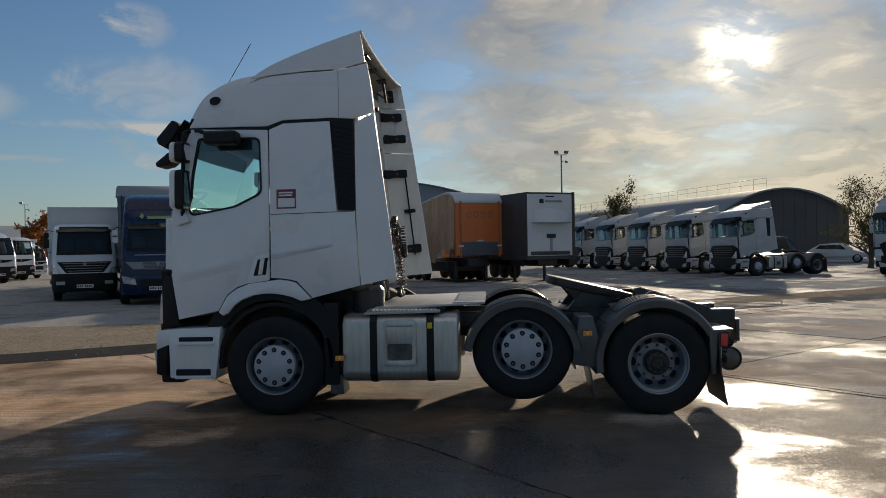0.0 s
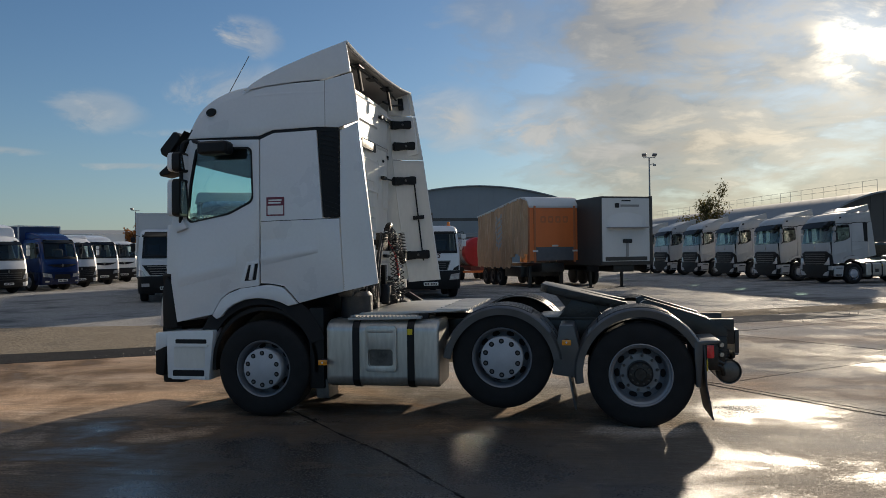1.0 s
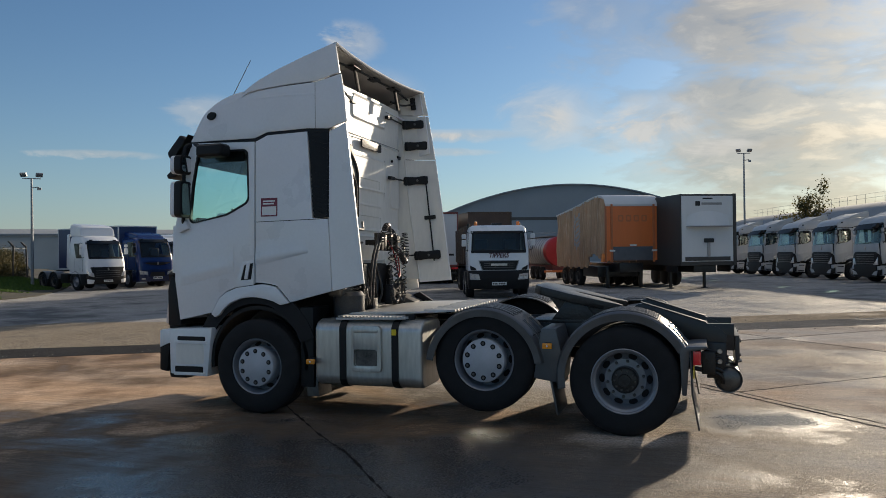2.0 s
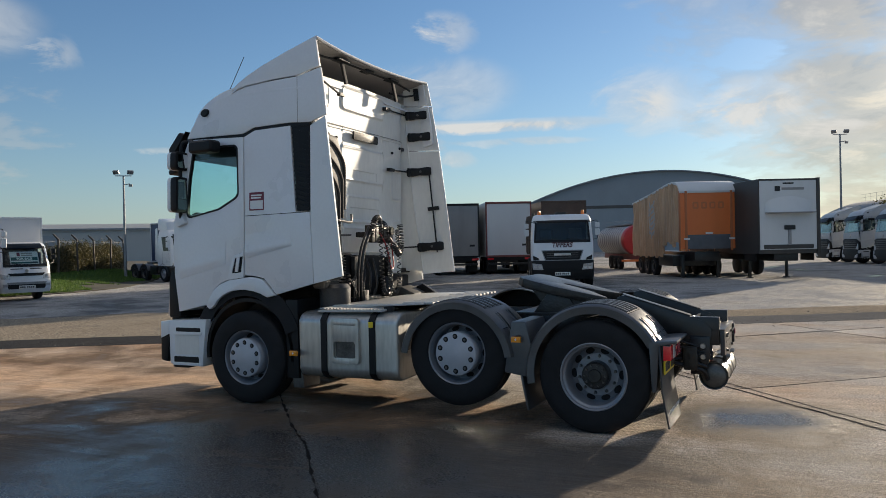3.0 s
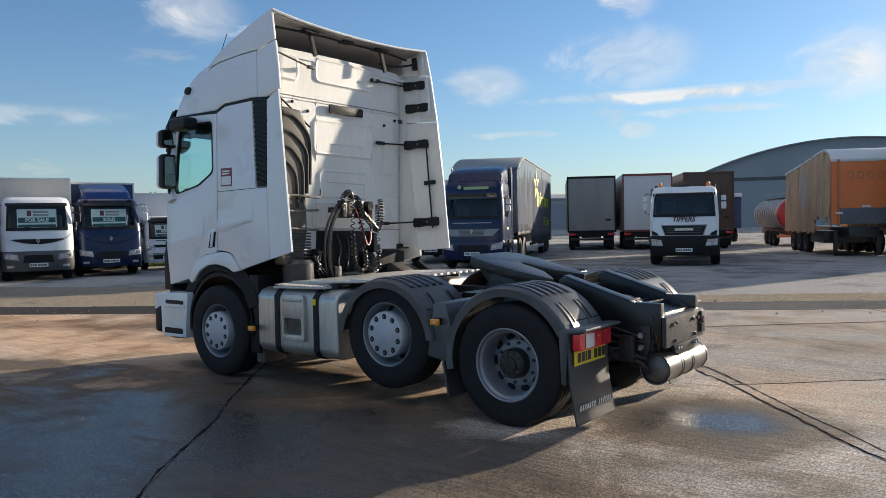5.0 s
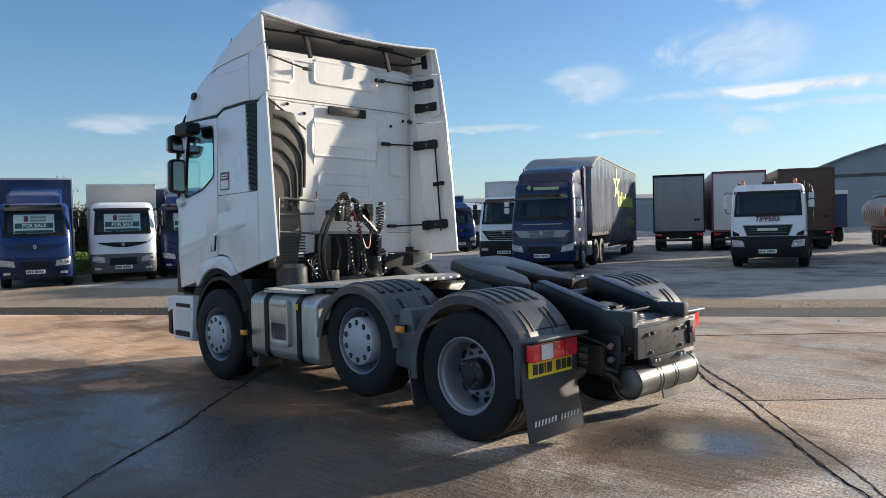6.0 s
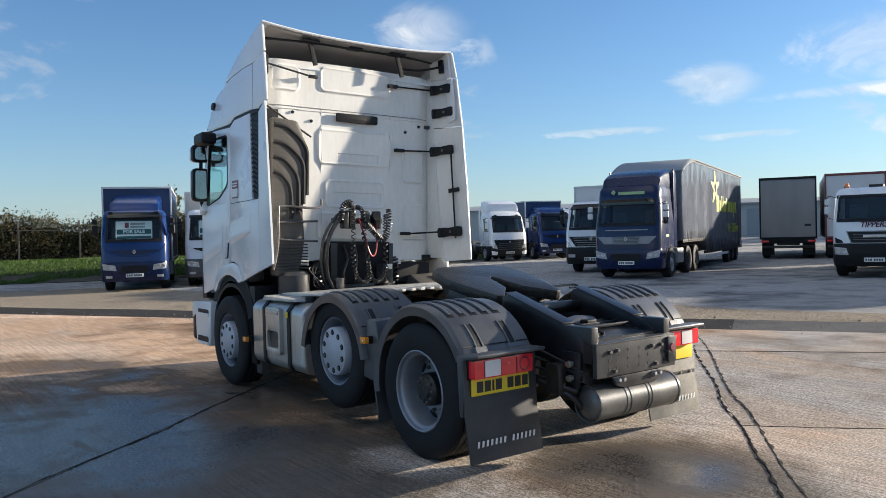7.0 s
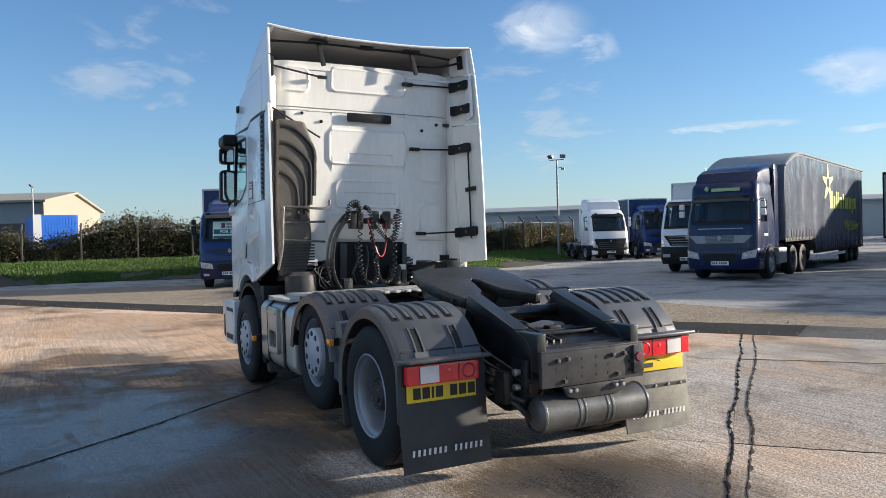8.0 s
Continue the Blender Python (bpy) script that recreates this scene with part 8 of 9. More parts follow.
part("trailer_roof", slab(BROOF + [(x + 0.02, z - 0.10) for x, z in reversed(BROOF)], -1.28, 1.28, 0.02), "offwhite", t)
part("bulkhead", box(0.0, 0.08, -1.24, 1.24, 1.28, 3.86, 0.01), "orange", t)
part("bulkhead_base", box(-0.05, 0.0, -0.93, 0.93, 1.28, 1.90, 0.02), "greybox", t)
part("base_label", box(-0.055, -0.05, -0.16, 0.16, 1.92, 2.0), "offwhite", t)
for y in (-1.0, 0.98):
    part("base_label", box(-0.06, -0.05, y - 0.13, y + 0.13, 1.68, 1.76), "offwhite", t)
for s in (-1, 1):
    part("bulkhead_post", box(-0.05, 0.0, s * 0.99 - 0.05, s * 0.99 + 0.05, 1.2, 3.80, 0.015), "orange_dark", t)
    part("corner_cap", box(-0.02, 0.10, s * 1.25 - 0.03, s * 1.25 + 0.03, 1.2, 3.80, 0.02), "orange_dark", t)
for k, w0 in enumerate((0.26, 0.26, 0.26, 0.26)):
    y = 0.56 - k * 0.37
    part("faded_mark", slab(rrect(y - w0 / 2, y + w0 / 2, 3.02, 3.32, 0.05, 2), -0.006, 0.002, axis="x", holes=[rrect(y - w0 / 2 + 0.07, y + w0 / 2 - 0.07, 3.09, 3.25, 0.02, 2)]), "orange_dark", t)
for s in (-1, 1):
    cu = part("curtain", curtain(0.10, 7.35, bulk_floor, lambda x: bulk_roof(x) - 0.05, s * 1.25, 15.0, 0.085, 11 + s), "tan_curtain", t, "tan creased curtain")
    fold = (bulk_floor, lambda x: bulk_roof(x) - 0.05, s * 1.25, 15.0, 0.085, 11 + s)
    for k in range(6):
        z = 1.75 + k * 0.27
        for d in (-1, 1):
            printed("leaf_mark", [[(4.0 + d * 0.03, z), (4.0 + d * 0.36, z + 0.34), (4.0 + d * 0.34, z + 0.52), (4.0 + d * 0.03, z + 0.16)]], "tan_pale", cu, *fold)
part("trailer_chassis", box(0.2, 7.3, -0.55, 0.55, 0.75, 1.15, 0.01), "frame", t)
part("pallet_box", box(1.5, 3.6, -1.1, 1.1, 0.5, 1.0, 0.03), "frame", t)
for s in (-1, 1):
    part("landing_leg", box(1.0, 1.16, s * 0.8 - 0.07, s * 0.8 + 0.07, 0.0, 1.0, 0.01), "frame", t)
wheels(t, (), (4.3, 5.4, 6.5), 1.0, 0.46)

t = thing("refrigerated_trailer", "white-fronted trailer with dark sides and a chiller hump", "trailer", "", place(4.95, 26.5, BULK))
b = part("trailer_body", box(0.0, 8.5, -1.25, 1.25, 1.05, 4.08, 0.02), "darktrailer", t)
part("bulkhead", box(-0.03, 0.0, -1.12, 1.20, 1.22, 4.0, 0.008), "offwhite", b)
part("bulkhead_post", box(-0.06, 0.04, -1.26, -1.13, 1.05, 4.10, 0.01), "darktrailer", b)
part("chiller_hump", grid(lambda u, v: Vector((-0.03 - 0.32 * math.sin(math.pi * u) ** 0.6 * (1 - v), 0.98 - 1.92 * u, 2.72 + v * (0.45 + 0.20 * math.sin(math.pi * u)))), 16, 6, thick=(0.02, 0, 0)), "offwhite", b)
part("chiller_lip", box(-0.38, -0.03, -0.95, 1.0, 2.68, 2.73, 0.02), "greydoor", b)
part("hatch_lamp", box(-0.10, -0.03, -0.22, 0.22, 2.02, 2.20, 0.03), "ink", b)
part("hatch_pipe", box(-0.08, -0.03, -0.06, 0.06, 1.4, 2.05, 0.02), "greydoor", b)
part("lower_hatch", box(-0.05, -0.03, -0.98, 1.06, 1.25, 1.42, 0.01), "darktrailer", b)
part("name_bar", box(-0.036, -0.03, -0.62, 0.30, 3.62, 3.72), "greydoor", b)
part("name_mark", box(-0.036, -0.03, 0.36, 0.58, 3.58, 3.78), "ink", b)
part("name_bar", box(-0.036, -0.03, -0.2, 0.25, 3.86, 3.92), "ink", b)
part("trailer_chassis", box(0.3, 8.4, -0.5, 0.5, 0.75, 1.05, 0.01), "frame", t)
for s in (-1, 1):
    part("landing_leg", box(1.9, 2.02, s * 0.8 - 0.05, s * 0.8 + 0.05, 0.03, 1.05, 0.01), "frame", t)
    part("leg_foot", box(1.82, 2.10, s * 0.8 - 0.10, s * 0.8 + 0.10, 0.0, 0.04, 0.01), "frame", t)
    part("side_locker", box(0.4, 1.5, s * 1.2 - 0.02, s * 1.2 + 0.02, 0.75, 1.05, 0.01), "black", t)
wheels(t, (), (5.3, 6.4, 7.5), 1.0, 0.46)

# tanker trailer far behind
t = thing("tanker_trailer", "silver tank trailer with red end", "trailer", "", place(-3.35, 38.2, (0.45, -0.893)) @ Matrix.Diagonal((0.84, 0.84, 0.84, 1)))
tk = part("tank", lathe([(0.0, 0.0), (0.7, 0.02), (1.0, 0.10), (1.05, 0.20), (1.05, 7.8), (1.0, 7.9), (0.0, 8.0)], 28, axis="x", at=(0, 0, 2.05)), "tank_steel", t)
part("tank_end", lathe([(0.0, -0.06), (0.7, -0.04), (1.02, 0.06), (1.07, 0.20), (1.07, 0.55), (1.05, 0.57)], 28, axis="x", at=(0, 0, 2.05)), "tank_red", tk)
for k in range(11):
    part("tank_band", lathe([(1.05, -0.04), (1.08, -0.03), (1.08, 0.03), (1.05, 0.04)], 24, axis="x", at=(1.3 + k * 0.6, 0, 2.05)), "galv", tk)
part("catwalk", box(0.5, 7.5, -0.4, 0.4, 3.12, 3.18), "galv", tk)
for s in (-1, 1):
    part("catwalk_rail", tube([(0.6, s * 0.4, 3.45), (7.4, s * 0.4, 3.45)], 0.02, 6), "galv", tk)
part("trailer_chassis", box(0.2, 7.8, -0.5, 0.5, 0.7, 1.05, 0.01), "redframe", t)
part("under_run_bar", box(0.0, 0.1, -1.15, 1.15, 0.55, 0.70, 0.01), "orange", t)
wheels(t, (), (1.0, 2.2, 3.4), 1.0, 0.48)
for (x, y), paint, lab in (((-9.2, 44.0), "blue_box", "blue trailer with white roof beyond the tipper"), ((-11.5, 41.5), "offwhite", "white trailer beyond the tipper")):
    t = thing("box_trailer", lab, "trailer", "", place(x, y, (0.5, -0.86)))
    part("trailer_body", box(0.0, 7.5, -1.22, 1.22, 0.9, 2.9, 0.03), paint, t)
    part("trailer_roof", box(-0.05, 7.5, -1.26, 1.26, 2.88, 3.12, 0.06), "offwhite", t)
    part("trailer_chassis", box(0.2, 7.3, -0.5, 0.5, 0.55, 0.9, 0.01), "frame", t)
    wheels(t, (), (1.0, 2.2), 1.0, 0.45)

# echelon of white tractor units on the far right
ROWF = (-0.92, -0.38)
for k in range(6):
    twin("white sleeper-cab tractor unit in an echelon row", place(14.9 - 1.46 * k, 31.2 + 3.72 * k, ROWF) @ Matrix.Diagonal((0.94, 0.94, 0.94, 1)), "echelon of white tractor units")
twin("white sleeper-cab tractor unit parked by the bare tree", place(22.1, 29.5, (-0.60, -0.80)) @ Matrix.Diagonal((0.97, 0.97, 0.97, 1)), "")


def car(name, label, category, m, paint, length, width, height, van):
    t = thing(name, label, category, "", m)
    L, h = length, height
    if van:
        side = [(0, 0.45), (0.05, 0.85), (0.75, 1.10), (1.35, h - 0.08), (1.7, h), (L - 0.1, h - 0.03), (L, 0.9), (L, 0.45)]
    else:
        side = [(0, 0.40), (0.08, 0.70), (1.1, 0.92), (1.75, h - 0.06), (2.3, h), (3.3, h - 0.06), (L - 0.25, 1.0), (L, 0.85), (L, 0.42)]
    bd = part("body", slab(side, -width / 2, width / 2, 0.09, seg=3), paint, t)
    part("windscreen", slab([(side[2][0] + 0.05, side[2][1] + 0.03), (side[3][0] - 0.02, side[3][1] - 0.02), (side[3][0] - 0.05, side[3][1] + 0.01), (side[2][0] + 0.0, side[2][1] + 0.06)], -width / 2 + 0.12, width / 2 - 0.12), "black_glass", bd)
    for s in (-1, 1):
        part("side_window", slab([(side[2][0] + 0.45, side[2][1] + 0.05), (side[3][0] + 0.15, h - 0.14), (L - 0.9, h - 0.14), (L - 0.6, 1.05)], s * (width / 2 - 0.01), s * (width / 2 + 0.008)), "black_glass", bd)
        part("headlamp", box(-0.02, 0.12, min(s * 0.45, s * (width / 2 - 0.05)), max(s * 0.45, s * (width / 2 - 0.05)), 0.66, 0.80, 0.02), "lens_bg", bd)
        for x in (0.85, L - 0.85):
            bg_wheel(t, x, s * (width / 2 - 0.10), 0.33)
    part("bumper", box(-0.05, 0.2, -width / 2 + 0.05, width / 2 - 0.05, 0.30, 0.60, 0.04), "black", bd)
    return t


car("panel_van", "black panel van parked on the verge", "van", place(21.0, 38.0, (0.97, -0.25)), "black_paint", 4.9, 1.9, 1.95, True)
car("hatchback_car", "pale silver car parked by the verge", "car", place(30.0, 50.0, (0.9, -0.45)), "silver", 4.2, 1.75, 1.45, False)
car("pickup_car", "dark car parked behind the tractor row", "car", place(18.6, 36.0, (0.97, -0.25)), "black_paint", 4.3, 1.75, 1.5, False)

# ---- buildings ----


def barrel_hall(name, label, centre, axis, width, length, eave, rise, wall, roof, end_wall, band=None, rail=False):
    """A hall with an arched roof; its gable stands at centre and it runs back along axis."""
    yaw = math.degrees(math.atan2(axis[1], axis[0]))
    h = thing(name, label, "building", "", pose(centre[0], centre[1], GZ, 0, 0, yaw))
    arc = [(width / 2 - width * k / 24, eave + rise * (1 - (1 - k / 12) ** 2)) for k in range(25)]
    part("gable", slab(arc + [(-width / 2, 0), (width / 2, 0)], 0.0, 0.3, axis="x"), end_wall, h)
    outer = [(y * 1.012, z + 0.18) for y, z in arc]
    rf = part("roof", slab(outer + [(y, z + 0.02) for y, z in reversed(arc)], -0.5, length, axis="x"), roof, h)
    for s in (-1, 1):
        part("side_wall", box(0.3, length, min(s * width / 2, s * (width / 2 - 0.3)), max(s * width / 2, s * (width / 2 - 0.3)), 0, eave), wall, h)
    part("rear_gable", slab(arc + [(-width / 2, 0), (width / 2, 0)], length - 0.3, length, axis="x"), end_wall, h)
    if band:
        part("gable_band", box(-0.06, 0.0, -width / 2, width / 2, eave - 0.35, eave + 0.1), band, h)
    n = int(width / 1.2)
    for k in range(1, n):
        y = -width / 2 + width * k / n
        top = eave + rise * (1 - (2 * y / width) ** 2)
        part("cladding_rib", box(-0.03, 0.0, y - 0.03, y + 0.03, 0, top - 0.05), end_wall, h)
    if rail:
        z = eave + rise + 0.2
        for k in range(int(length / 2.2)):
            part("rail_post", tube([(0.5 + k * 2.2, width * 0.10, z - 0.1), (0.5 + k * 2.2, width * 0.10, z + 1.0)], 0.018, 5), "galv", rf)
        for dz in (0.5, 1.0):
            part("rail_bar", tube([(0.5, width * 0.10, z + dz), (length - 0.5, width * 0.10, z + dz)], 0.014, 5), "galv", rf)
    return h


hall = barrel_hall("arched_hall", "grey-blue metal hall with broad arched roof", (-13.5, 110.0), (-0.36, 0.93), 41.0, 60.0, 6.8, 4.9, "shed", "shed_roof", "shed", "shed_dark")
barrel_hall("arched_hall", "dark arched hall with roof handrail", (31.5, 71.0), (-0.272, 0.962), 15.0, 62.0, 4.3, 2.5, "shed_dark", "shed_roof", "shed_dark", None, True)


def low_shed(name, label, m, length, depth, height, wall, roof):
    t = thing(name, label, "building", "", m)
    part("wall", box(0, length, 0, depth, 0, height), wall, t)
    part("roof", slab([(-0.3, height), (depth / 2, height + 0.9), (depth + 0.3, height), (depth + 0.3, height + 0.15), (depth / 2, height + 1.05), (-0.3, height + 0.15)], -0.3, length + 0.3, axis="x"), roof, t)
    for k in range(int(length / 6)):
        part("wall_panel", box(k * 6 + 0.1, k * 6 + 5.9, -0.05, 0.0, 0.2, height - 0.7), wall if k % 4 else "shed", t)
    part("gutter", box(-0.3, length + 0.3, -0.32, -0.15, height - 0.1, height + 0.1), "galv", t)
    return t


# long grey warehouse beyond the fence: its wall faces the yard
low_shed("warehouse", "long low grey warehouse beyond the fence", pose(-104, 42, GZ, 0, 0, 46), 84, 20, 4.6, "shed_pale", "shed_roof")
SHED = Matrix(((-0.92, -0.39, 0, -61.0), (0.39, -0.92, 0, -2.6), (0, 0, 1, GZ), (0, 0, 0, 1)))
t = thing("gable_shed", "cream metal shed with shallow gable beyond the hedge", "building", "", SHED)
part("gable", slab([(0, 0), (12.7, 0), (12.7, 4.7), (6.35, 6.1), (0, 5.2)], 0.0, 0.3, axis="y"), "shed_cream", t)
part("front_wall", box(-0.02, 0.3, 0.3, 22, 0, 5.1), "shed", t)
# dark panel on the wall, painted as the shade of an opening
part("front_opening", box(-0.06, 0.0, 1.5, 20, 0.2, 3.5), "shed_dark", t)
part("front_sign", box(-0.10, -0.02, 6.0, 8.0, 4.1, 4.8), "navy", t)
part("back_wall", box(12.4, 12.7, 0.3, 22, 0, 4.6), "shed_cream", t)
part("roof", slab([(-0.4, 5.15), (6.35, 6.12), (13.1, 4.65), (13.1, 4.82), (6.35, 6.30), (-0.4, 5.33)], -0.3, 22, axis="y"), "shed_cream", t)
t = thing("shipping_container", "bright blue container behind the hedge", "container", "", pose(-45.0, -3.75, GZ, 0, 0, 4))
b = part("container_body", box(0, 6.0, 0, 2.20, 0, 3.35, 0.03), "blue_door", t)
for k in range(12):
    part("container_rib", box(6.0, 6.008, 0.42 + k * 0.145, 0.50 + k * 0.145, 0.1, 3.25), "blue_door", b)
part("container_post", box(5.95, 6.06, -0.04, 0.36, 0, 3.38), "offwhite", b)


def lamp_post(name, label, x, y, h, yaw, heads=2):
    t = thing(name, label, "lamp post", "yard lamp posts", pose(x, y, GZ, 0, 0, yaw))
    part("pole", tube([(0, 0, 0), (0, 0, h * 0.5), (0, 0, h)], [0.09, 0.07, 0.05], 10), "galv", t)
    part("cross_arm", box(-0.45, 0.45, -0.03, 0.03, h - 0.02, h + 0.03, 0.01), "galv", t)
    for k in range(heads):
        x0 = -0.38 + 0.76 * k
        part("floodlight", box(-0.17, 0.17, -0.06, 0.06, -0.11, 0.11, 0.02), "galv", t, m=pose(x0, -0.06, h + 0.20, 35, 0, -22 + 44 * k))
    part("camera_arm", tube([(0, 0, h - 0.5), (0.35, -0.05, h - 0.45)], 0.025, 6), "galv", t)
    part("cctv_camera", box(0.28, 0.48, -0.12, 0.02, h - 0.62, h - 0.48, 0.02), "greydoor", t)
    return t


lamp_post("lamp_post", "slim galvanised floodlight post by the fence", -29.8, 24.9, 6.0, 40)
lamp_post("lamp_post", "slim galvanised floodlight post behind the trailers", 7.7, 50.8, 8.5, 10)
lamp_post("lamp_post", "slim galvanised post with one box light", -48.1, 73.0, 7.0, 20, 1)
lamp_post("lamp_post", "pale post beside the cream shed", -51.0, -3.35, 5.6, 0, 1)

# ---- verge, fence and hedge ----
def hedge_line(f):
    """Places along the hedge: f from 0 (near the cream shed) to 1 (by the warehouse)."""
    P = [Vector(p) for p in ((-36.5, -30, 0), (-35.5, -6, 0), (-33.5, 6, 0), (-32.0, 14, 0), (-33.5, 22, 0), (-38.5, 32, 0))]
    k = f * (len(P) - 1)
    i = min(len(P) - 2, int(k))
    return P[i].lerp(P[i + 1], k - i)


def verge_edge(y):
    """Where the verge meets the yard, as x at a given y."""
    P = ((-40, -30.5), (-14, -29.4), (-5, -28.7), (0, -28.4), (5, -26.4), (13, -22.7), (15.5, -22.3), (19, -23.4), (24, -26.9), (30, -32.0), (60, -60.0))
    for (ya, xa), (yb, xb) in zip(P, P[1:]):
        if y <= yb:
            return xa + (xb - xa) * (y - ya) / (yb - ya)
    return P[-1][1]


def bank(x, y):
    """Height of the grassy bank: it climbs from the yard's edge towards the hedge."""
    t = max(0.0, min(1.0, (verge_edge(y) - x) / 5.0))
    rise = 0.80 if y < 5 else max(0.45, 0.80 - (y - 5) * 0.03)
    return GZ + 0.03 + rise * t * t * (3 - 2 * t) + 0.05 * noise.noise((x * 0.8, y * 0.8, 2)) * min(1, t * 5)


def verge_at(u, v):
    y = -40 + 100 * v
    x = verge_edge(y) - (u ** 2) * 45 + (0.25 * noise.noise((y * 0.7, 1, 1)) if u < 0.01 else 0)
    return Vector((x, y, bank(x, y)))


verge = part("verge", grid(verge_at, 40, 160, thick=(0, 0, -0.2)), mat("verge_soil", (0.050, 0.044, 0.027), 0.9, var=0.5, scale=1.2, bump=0.8, bscale=30), None)
tagged(verge, "grassy bank of dark soil beside the yard", "verge", kind="structure")


def leaves(points, size, rng, flat=0.0):
    """Small folded leaf clumps at the given places, as vertex and face lists."""
    V, F = [], []
    for p in points:
        a = Vector((rng.gauss(0, 1), rng.gauss(0, 1), rng.gauss(0, 1))).normalized()
        b = a.orthogonal().normalized()
        b = (b * math.cos(rng.uniform(0, 6.28)) + a.cross(b) * math.sin(rng.uniform(0, 6.28))).normalized()
        s = size * rng.uniform(0.6, 1.4)
        n = len(V)
        c = a.cross(b) * 0.3 * s
        V += [p - a * s, p + b * s * 0.5 + c, p + a * s, p - b * s * 0.5 + c]
        F += [(n, n + 1, n + 2), (n, n + 2, n + 3)]
    return V, F


def leaf_object(name, V, F, material, parent=None):
    me = bpy.data.meshes.new(name)
    me.from_pydata([tuple(v) for v in V], [], F)
    me.materials.append(M[material])
    ob = new(name, me)
    ob.parent = parent
    return ob


def hedge_top(f, y):
    """Uneven height of the hedge: lower before the shed, tall beside the blue lorry, clipped by the warehouse."""
    h = 2.15 + 0.70 / (1 + math.exp(-(y + 0.6) * 2.2)) + 0.50 * noise.noise((f * 26, 0.3, 1)) + 0.30 * noise.noise((f * 90, 0.3, 5))
    return h * (0.66 if f > 0.72 else 1.0)


rng = random.Random(21)
pts = []
for k in range(170000):
    f = rng.random()
    c = hedge_line(f)
    d = (hedge_line(min(1, f + 0.01)) - hedge_line(max(0, f - 0.01))).normalized()
    side = Vector((d.y, -d.x, 0))
    height = hedge_top(f, c.y)
    z = height * rng.random() ** 0.75
    depth = (0.9 + 0.4 * noise.noise((f * 40, z * 0.6, 2))) * (1 - 0.35 * (z / max(0.6, height)) ** 3)
    pts.append(c + side * depth * rng.uniform(-0.6, 1.0) + Vector((0, 0, z + (rng.random() ** 8) * 0.5)))
V, F = leaves(pts, 0.056, rng)
hedge = thing("hedge", "overgrown dark green hedge with bare twigs along the fence", "hedge", "", None, "stuff")
leaf_object("foliage", V, F, "leaf_hedge", hedge)
# solid dark core painted as the shade inside the leaves
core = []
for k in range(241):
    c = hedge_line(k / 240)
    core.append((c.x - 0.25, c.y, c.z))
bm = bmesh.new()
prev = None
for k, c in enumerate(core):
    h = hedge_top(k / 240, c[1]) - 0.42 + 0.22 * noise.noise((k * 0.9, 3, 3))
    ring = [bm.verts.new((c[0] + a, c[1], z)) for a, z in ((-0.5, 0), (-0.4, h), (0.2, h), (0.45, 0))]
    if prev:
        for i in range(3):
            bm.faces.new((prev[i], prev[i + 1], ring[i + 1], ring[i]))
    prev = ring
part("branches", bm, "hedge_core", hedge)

POST = slab([(-0.045, 0), (0.045, 0), (0.045, 2.38), (0.34, 2.72), (0.28, 2.77), (-0.045, 2.45)], -0.04, 0.04, 0.010)
POST = mesh_of("fence_post", POST, "concrete_post", False)
fence = thing("security_fence", "concrete fence posts with cranked tops and wires", "fence")
prev = None
for k in range(23):
    f = 0.02 + k * 0.0435
    c = hedge_line(f)
    d = hedge_line(min(1, f + 0.01)) - hedge_line(f - 0.01)
    p = c + Vector((d.y, -d.x, 0)).normalized() * (0.9 if f < 0.7 else 1.2)
    shared("fence_post", POST, fence, pose(p.x, p.y, GZ, 0, random.Random(k).uniform(-2, 2), math.degrees(math.atan2(d.y, d.x)) + 90))
    if prev:
        for z in (2.3,):
            part("fence_wire", tube([prev + Vector((0, 0, z)), (prev + p) / 2 + Vector((0, 0, z - 0.03)), p + Vector((0, 0, z))], 0.006, 4), "galv", fence)
    prev = p

# grass on the verge
rng = random.Random(8)
V, F = [], []
while len(F) < 130000:
    y = rng.uniform(-22, 30)
    d = 7.5 * rng.random() ** 1.3
    x = verge_edge(y) - d
    thin = noise.noise((x * 0.30, y * 0.30, 9)) + 0.5 * noise.noise((x * 1.1, y * 1.1, 4))
    if thin < 0.30 - d * 0.30:
        continue
    h = rng.uniform(0.04, 0.12) * (1.0 + 0.9 * max(0.0, thin))
    a, w, n = rng.uniform(0, 6.28), 0.026, len(V)
    lx, ly, z = rng.uniform(-0.08, 0.08), rng.uniform(-0.08, 0.08), bank(x, y) - 0.01
    V += [Vector((x - w * math.cos(a), y - w * math.sin(a), z)), Vector((x + w * math.cos(a), y + w * math.sin(a), z)), Vector((x + lx, y + ly, z + h))]
    F.append((n, n + 1, n + 2))
grass = leaf_object("grass", V, F, "grass")
tagged(grass, "short rough green grass on the verge", "grass", kind="stuff")


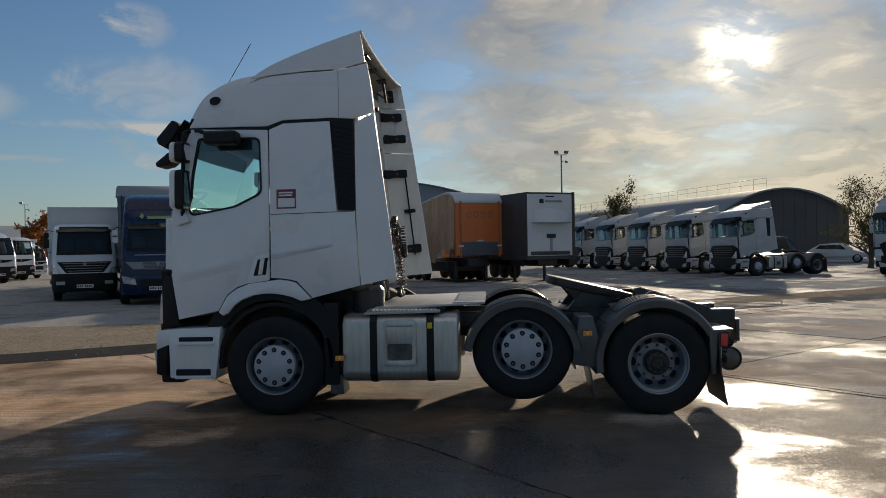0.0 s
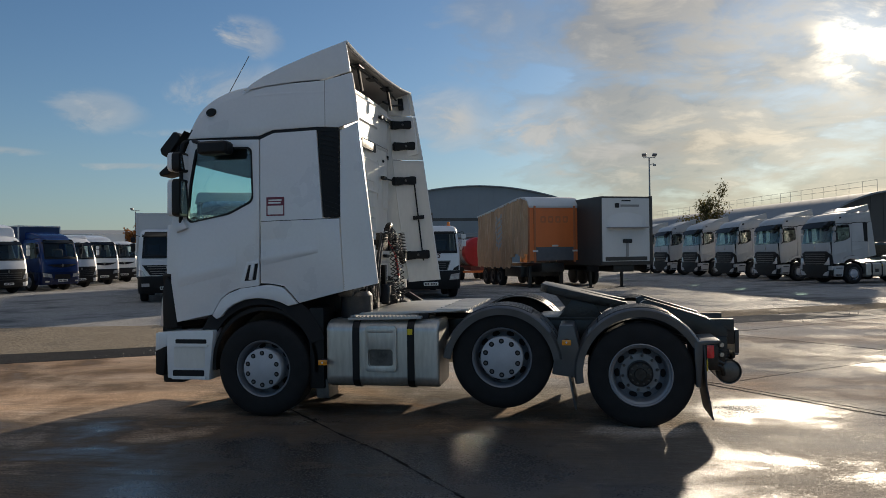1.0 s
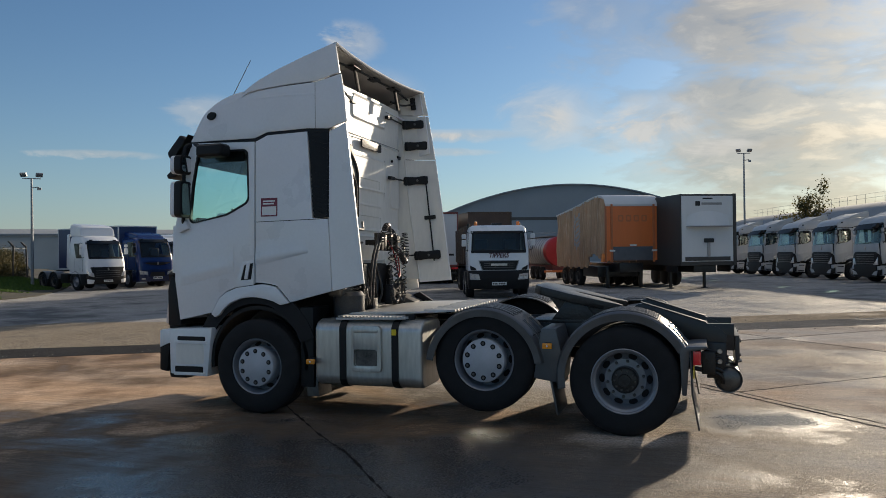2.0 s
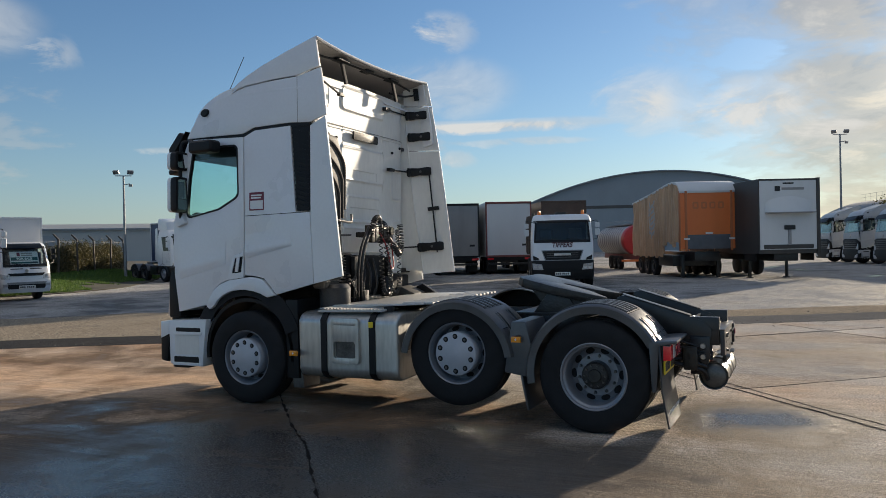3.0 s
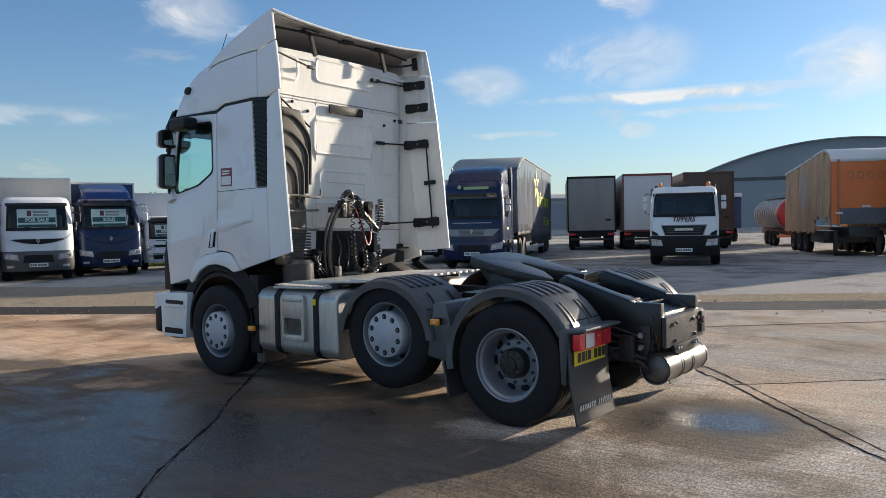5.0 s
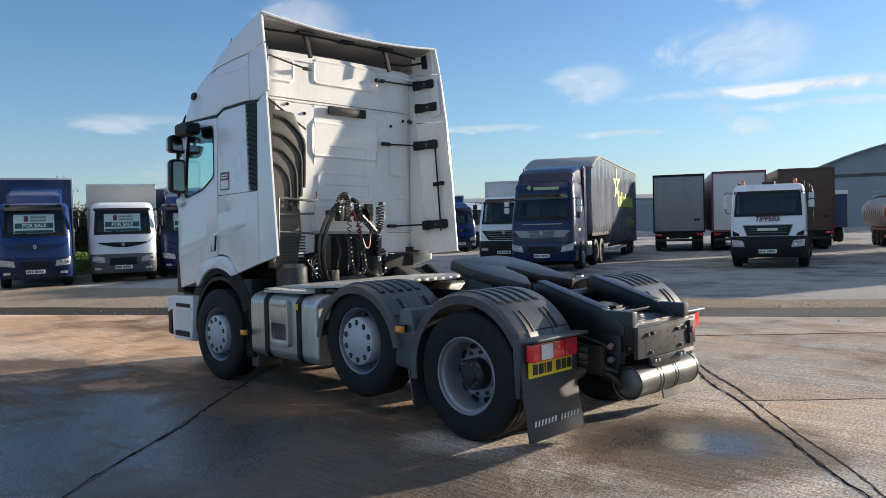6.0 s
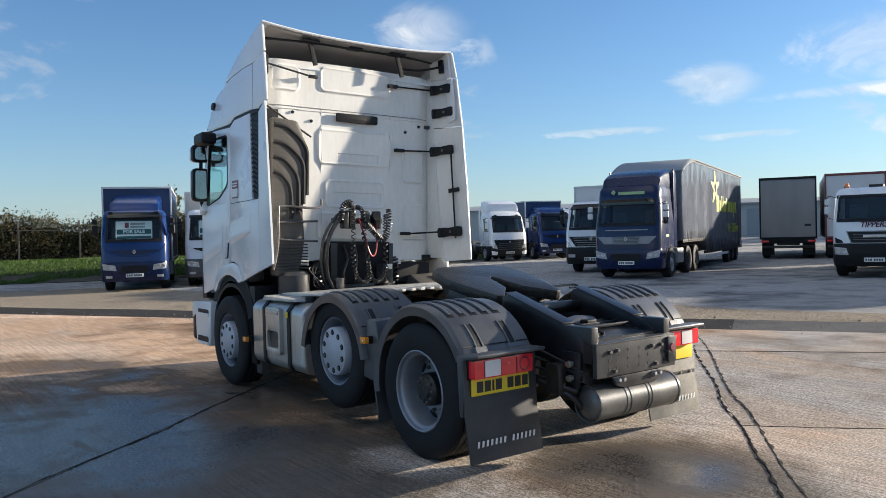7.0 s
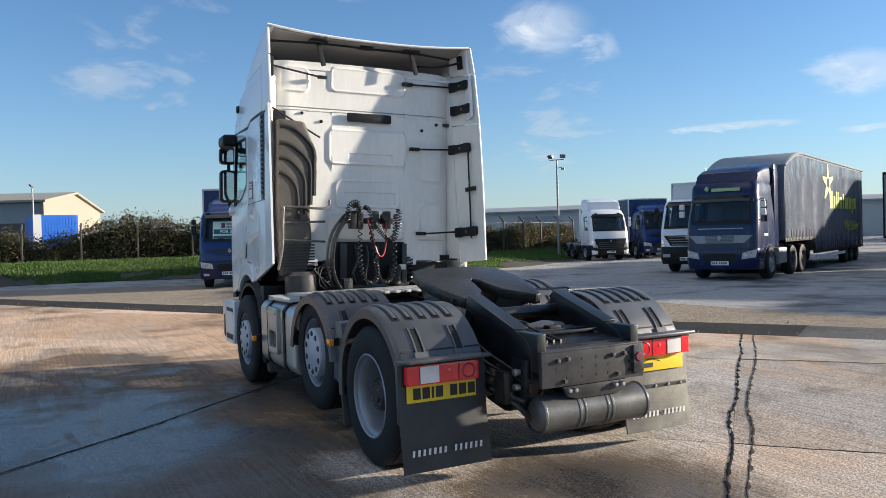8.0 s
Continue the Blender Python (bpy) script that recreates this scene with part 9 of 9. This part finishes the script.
# ---- trees ----
def tree(name, label, x, y, height, spread, leaf, count, leaf_size, seed, first=0.30):
    rng = random.Random(seed)
    t = thing(name, label, "tree", "", pose(x, y, GZ))
    bm = bmesh.new()
    tips = []

    def limb(p, d, length, r, depth):
        pts, q, v = [p], p, d
        n = 5
        for k in range(n):
            v = (v + Vector((rng.gauss(0, 0.16), rng.gauss(0, 0.16), rng.gauss(0.03, 0.10)))).normalized()
            q = q + v * (length / n)
            pts.append(q)
        tube(pts, [r * (1 - 0.75 * k / n) for k in range(n + 1)], 6 if depth < 2 else 4, bm)
        if depth >= 3:
            tips.extend(pts[1:])
            return
        for k in range(4 if depth == 0 else 4):
            j = rng.randint(max(1, int(n * first)) if depth == 0 else 1, n)
            side = Vector((rng.gauss(0, 1), rng.gauss(0, 1), rng.uniform(0.0, 0.9))).normalized()
            limb(pts[j], (v * 0.55 + side * spread).normalized(), length * rng.uniform(0.50, 0.75), r * (1 - 0.75 * j / n) * 0.7 + 0.006, depth + 1)
        tips.append(pts[-1])

    trunk_h = height * 0.42
    for k in range(3 if spread > 0.8 else 1):
        limb(Vector((0.1 * k, 0.05 * k, 0)), Vector((rng.gauss(0, 0.12), rng.gauss(0, 0.12), 1)).normalized(), trunk_h * rng.uniform(0.95, 1.2), height * 0.016, 0)
    part("trunk", bm, "bark", t)
    if count:
        P = []
        for k in range(count):
            p = rng.choice(tips)
            P.append(p + Vector((rng.gauss(0, 0.16), rng.gauss(0, 0.16), rng.gauss(0, 0.16))))
        V, F = leaves(P, leaf_size, rng)
        leaf_object("crown", V, F, leaf, t)
    return t


tree("young_tree", "slim young tree with thinning brown leaves", 11.6, 49.0, 7.6, 0.55, "leaf_green", 3200, 0.085, 3)
tree("bare_tree", "bushy half-bare autumn tree on the verge", 24.5, 38.5, 7.0, 0.95, "leaf_green", 3400, 0.07, 14, 0.15)
tree("autumn_tree", "small tree with orange autumn leaves", -39.0, 60.0, 5.2, 0.9, "leaf_autumn", 5200, 0.16, 5, 0.2)
tree("hedge_tree", "leafy bush behind the parked lorries", -35.0, 8.5, 4.6, 0.95, "leaf_hedge", 5200, 0.12, 7, 0.15)
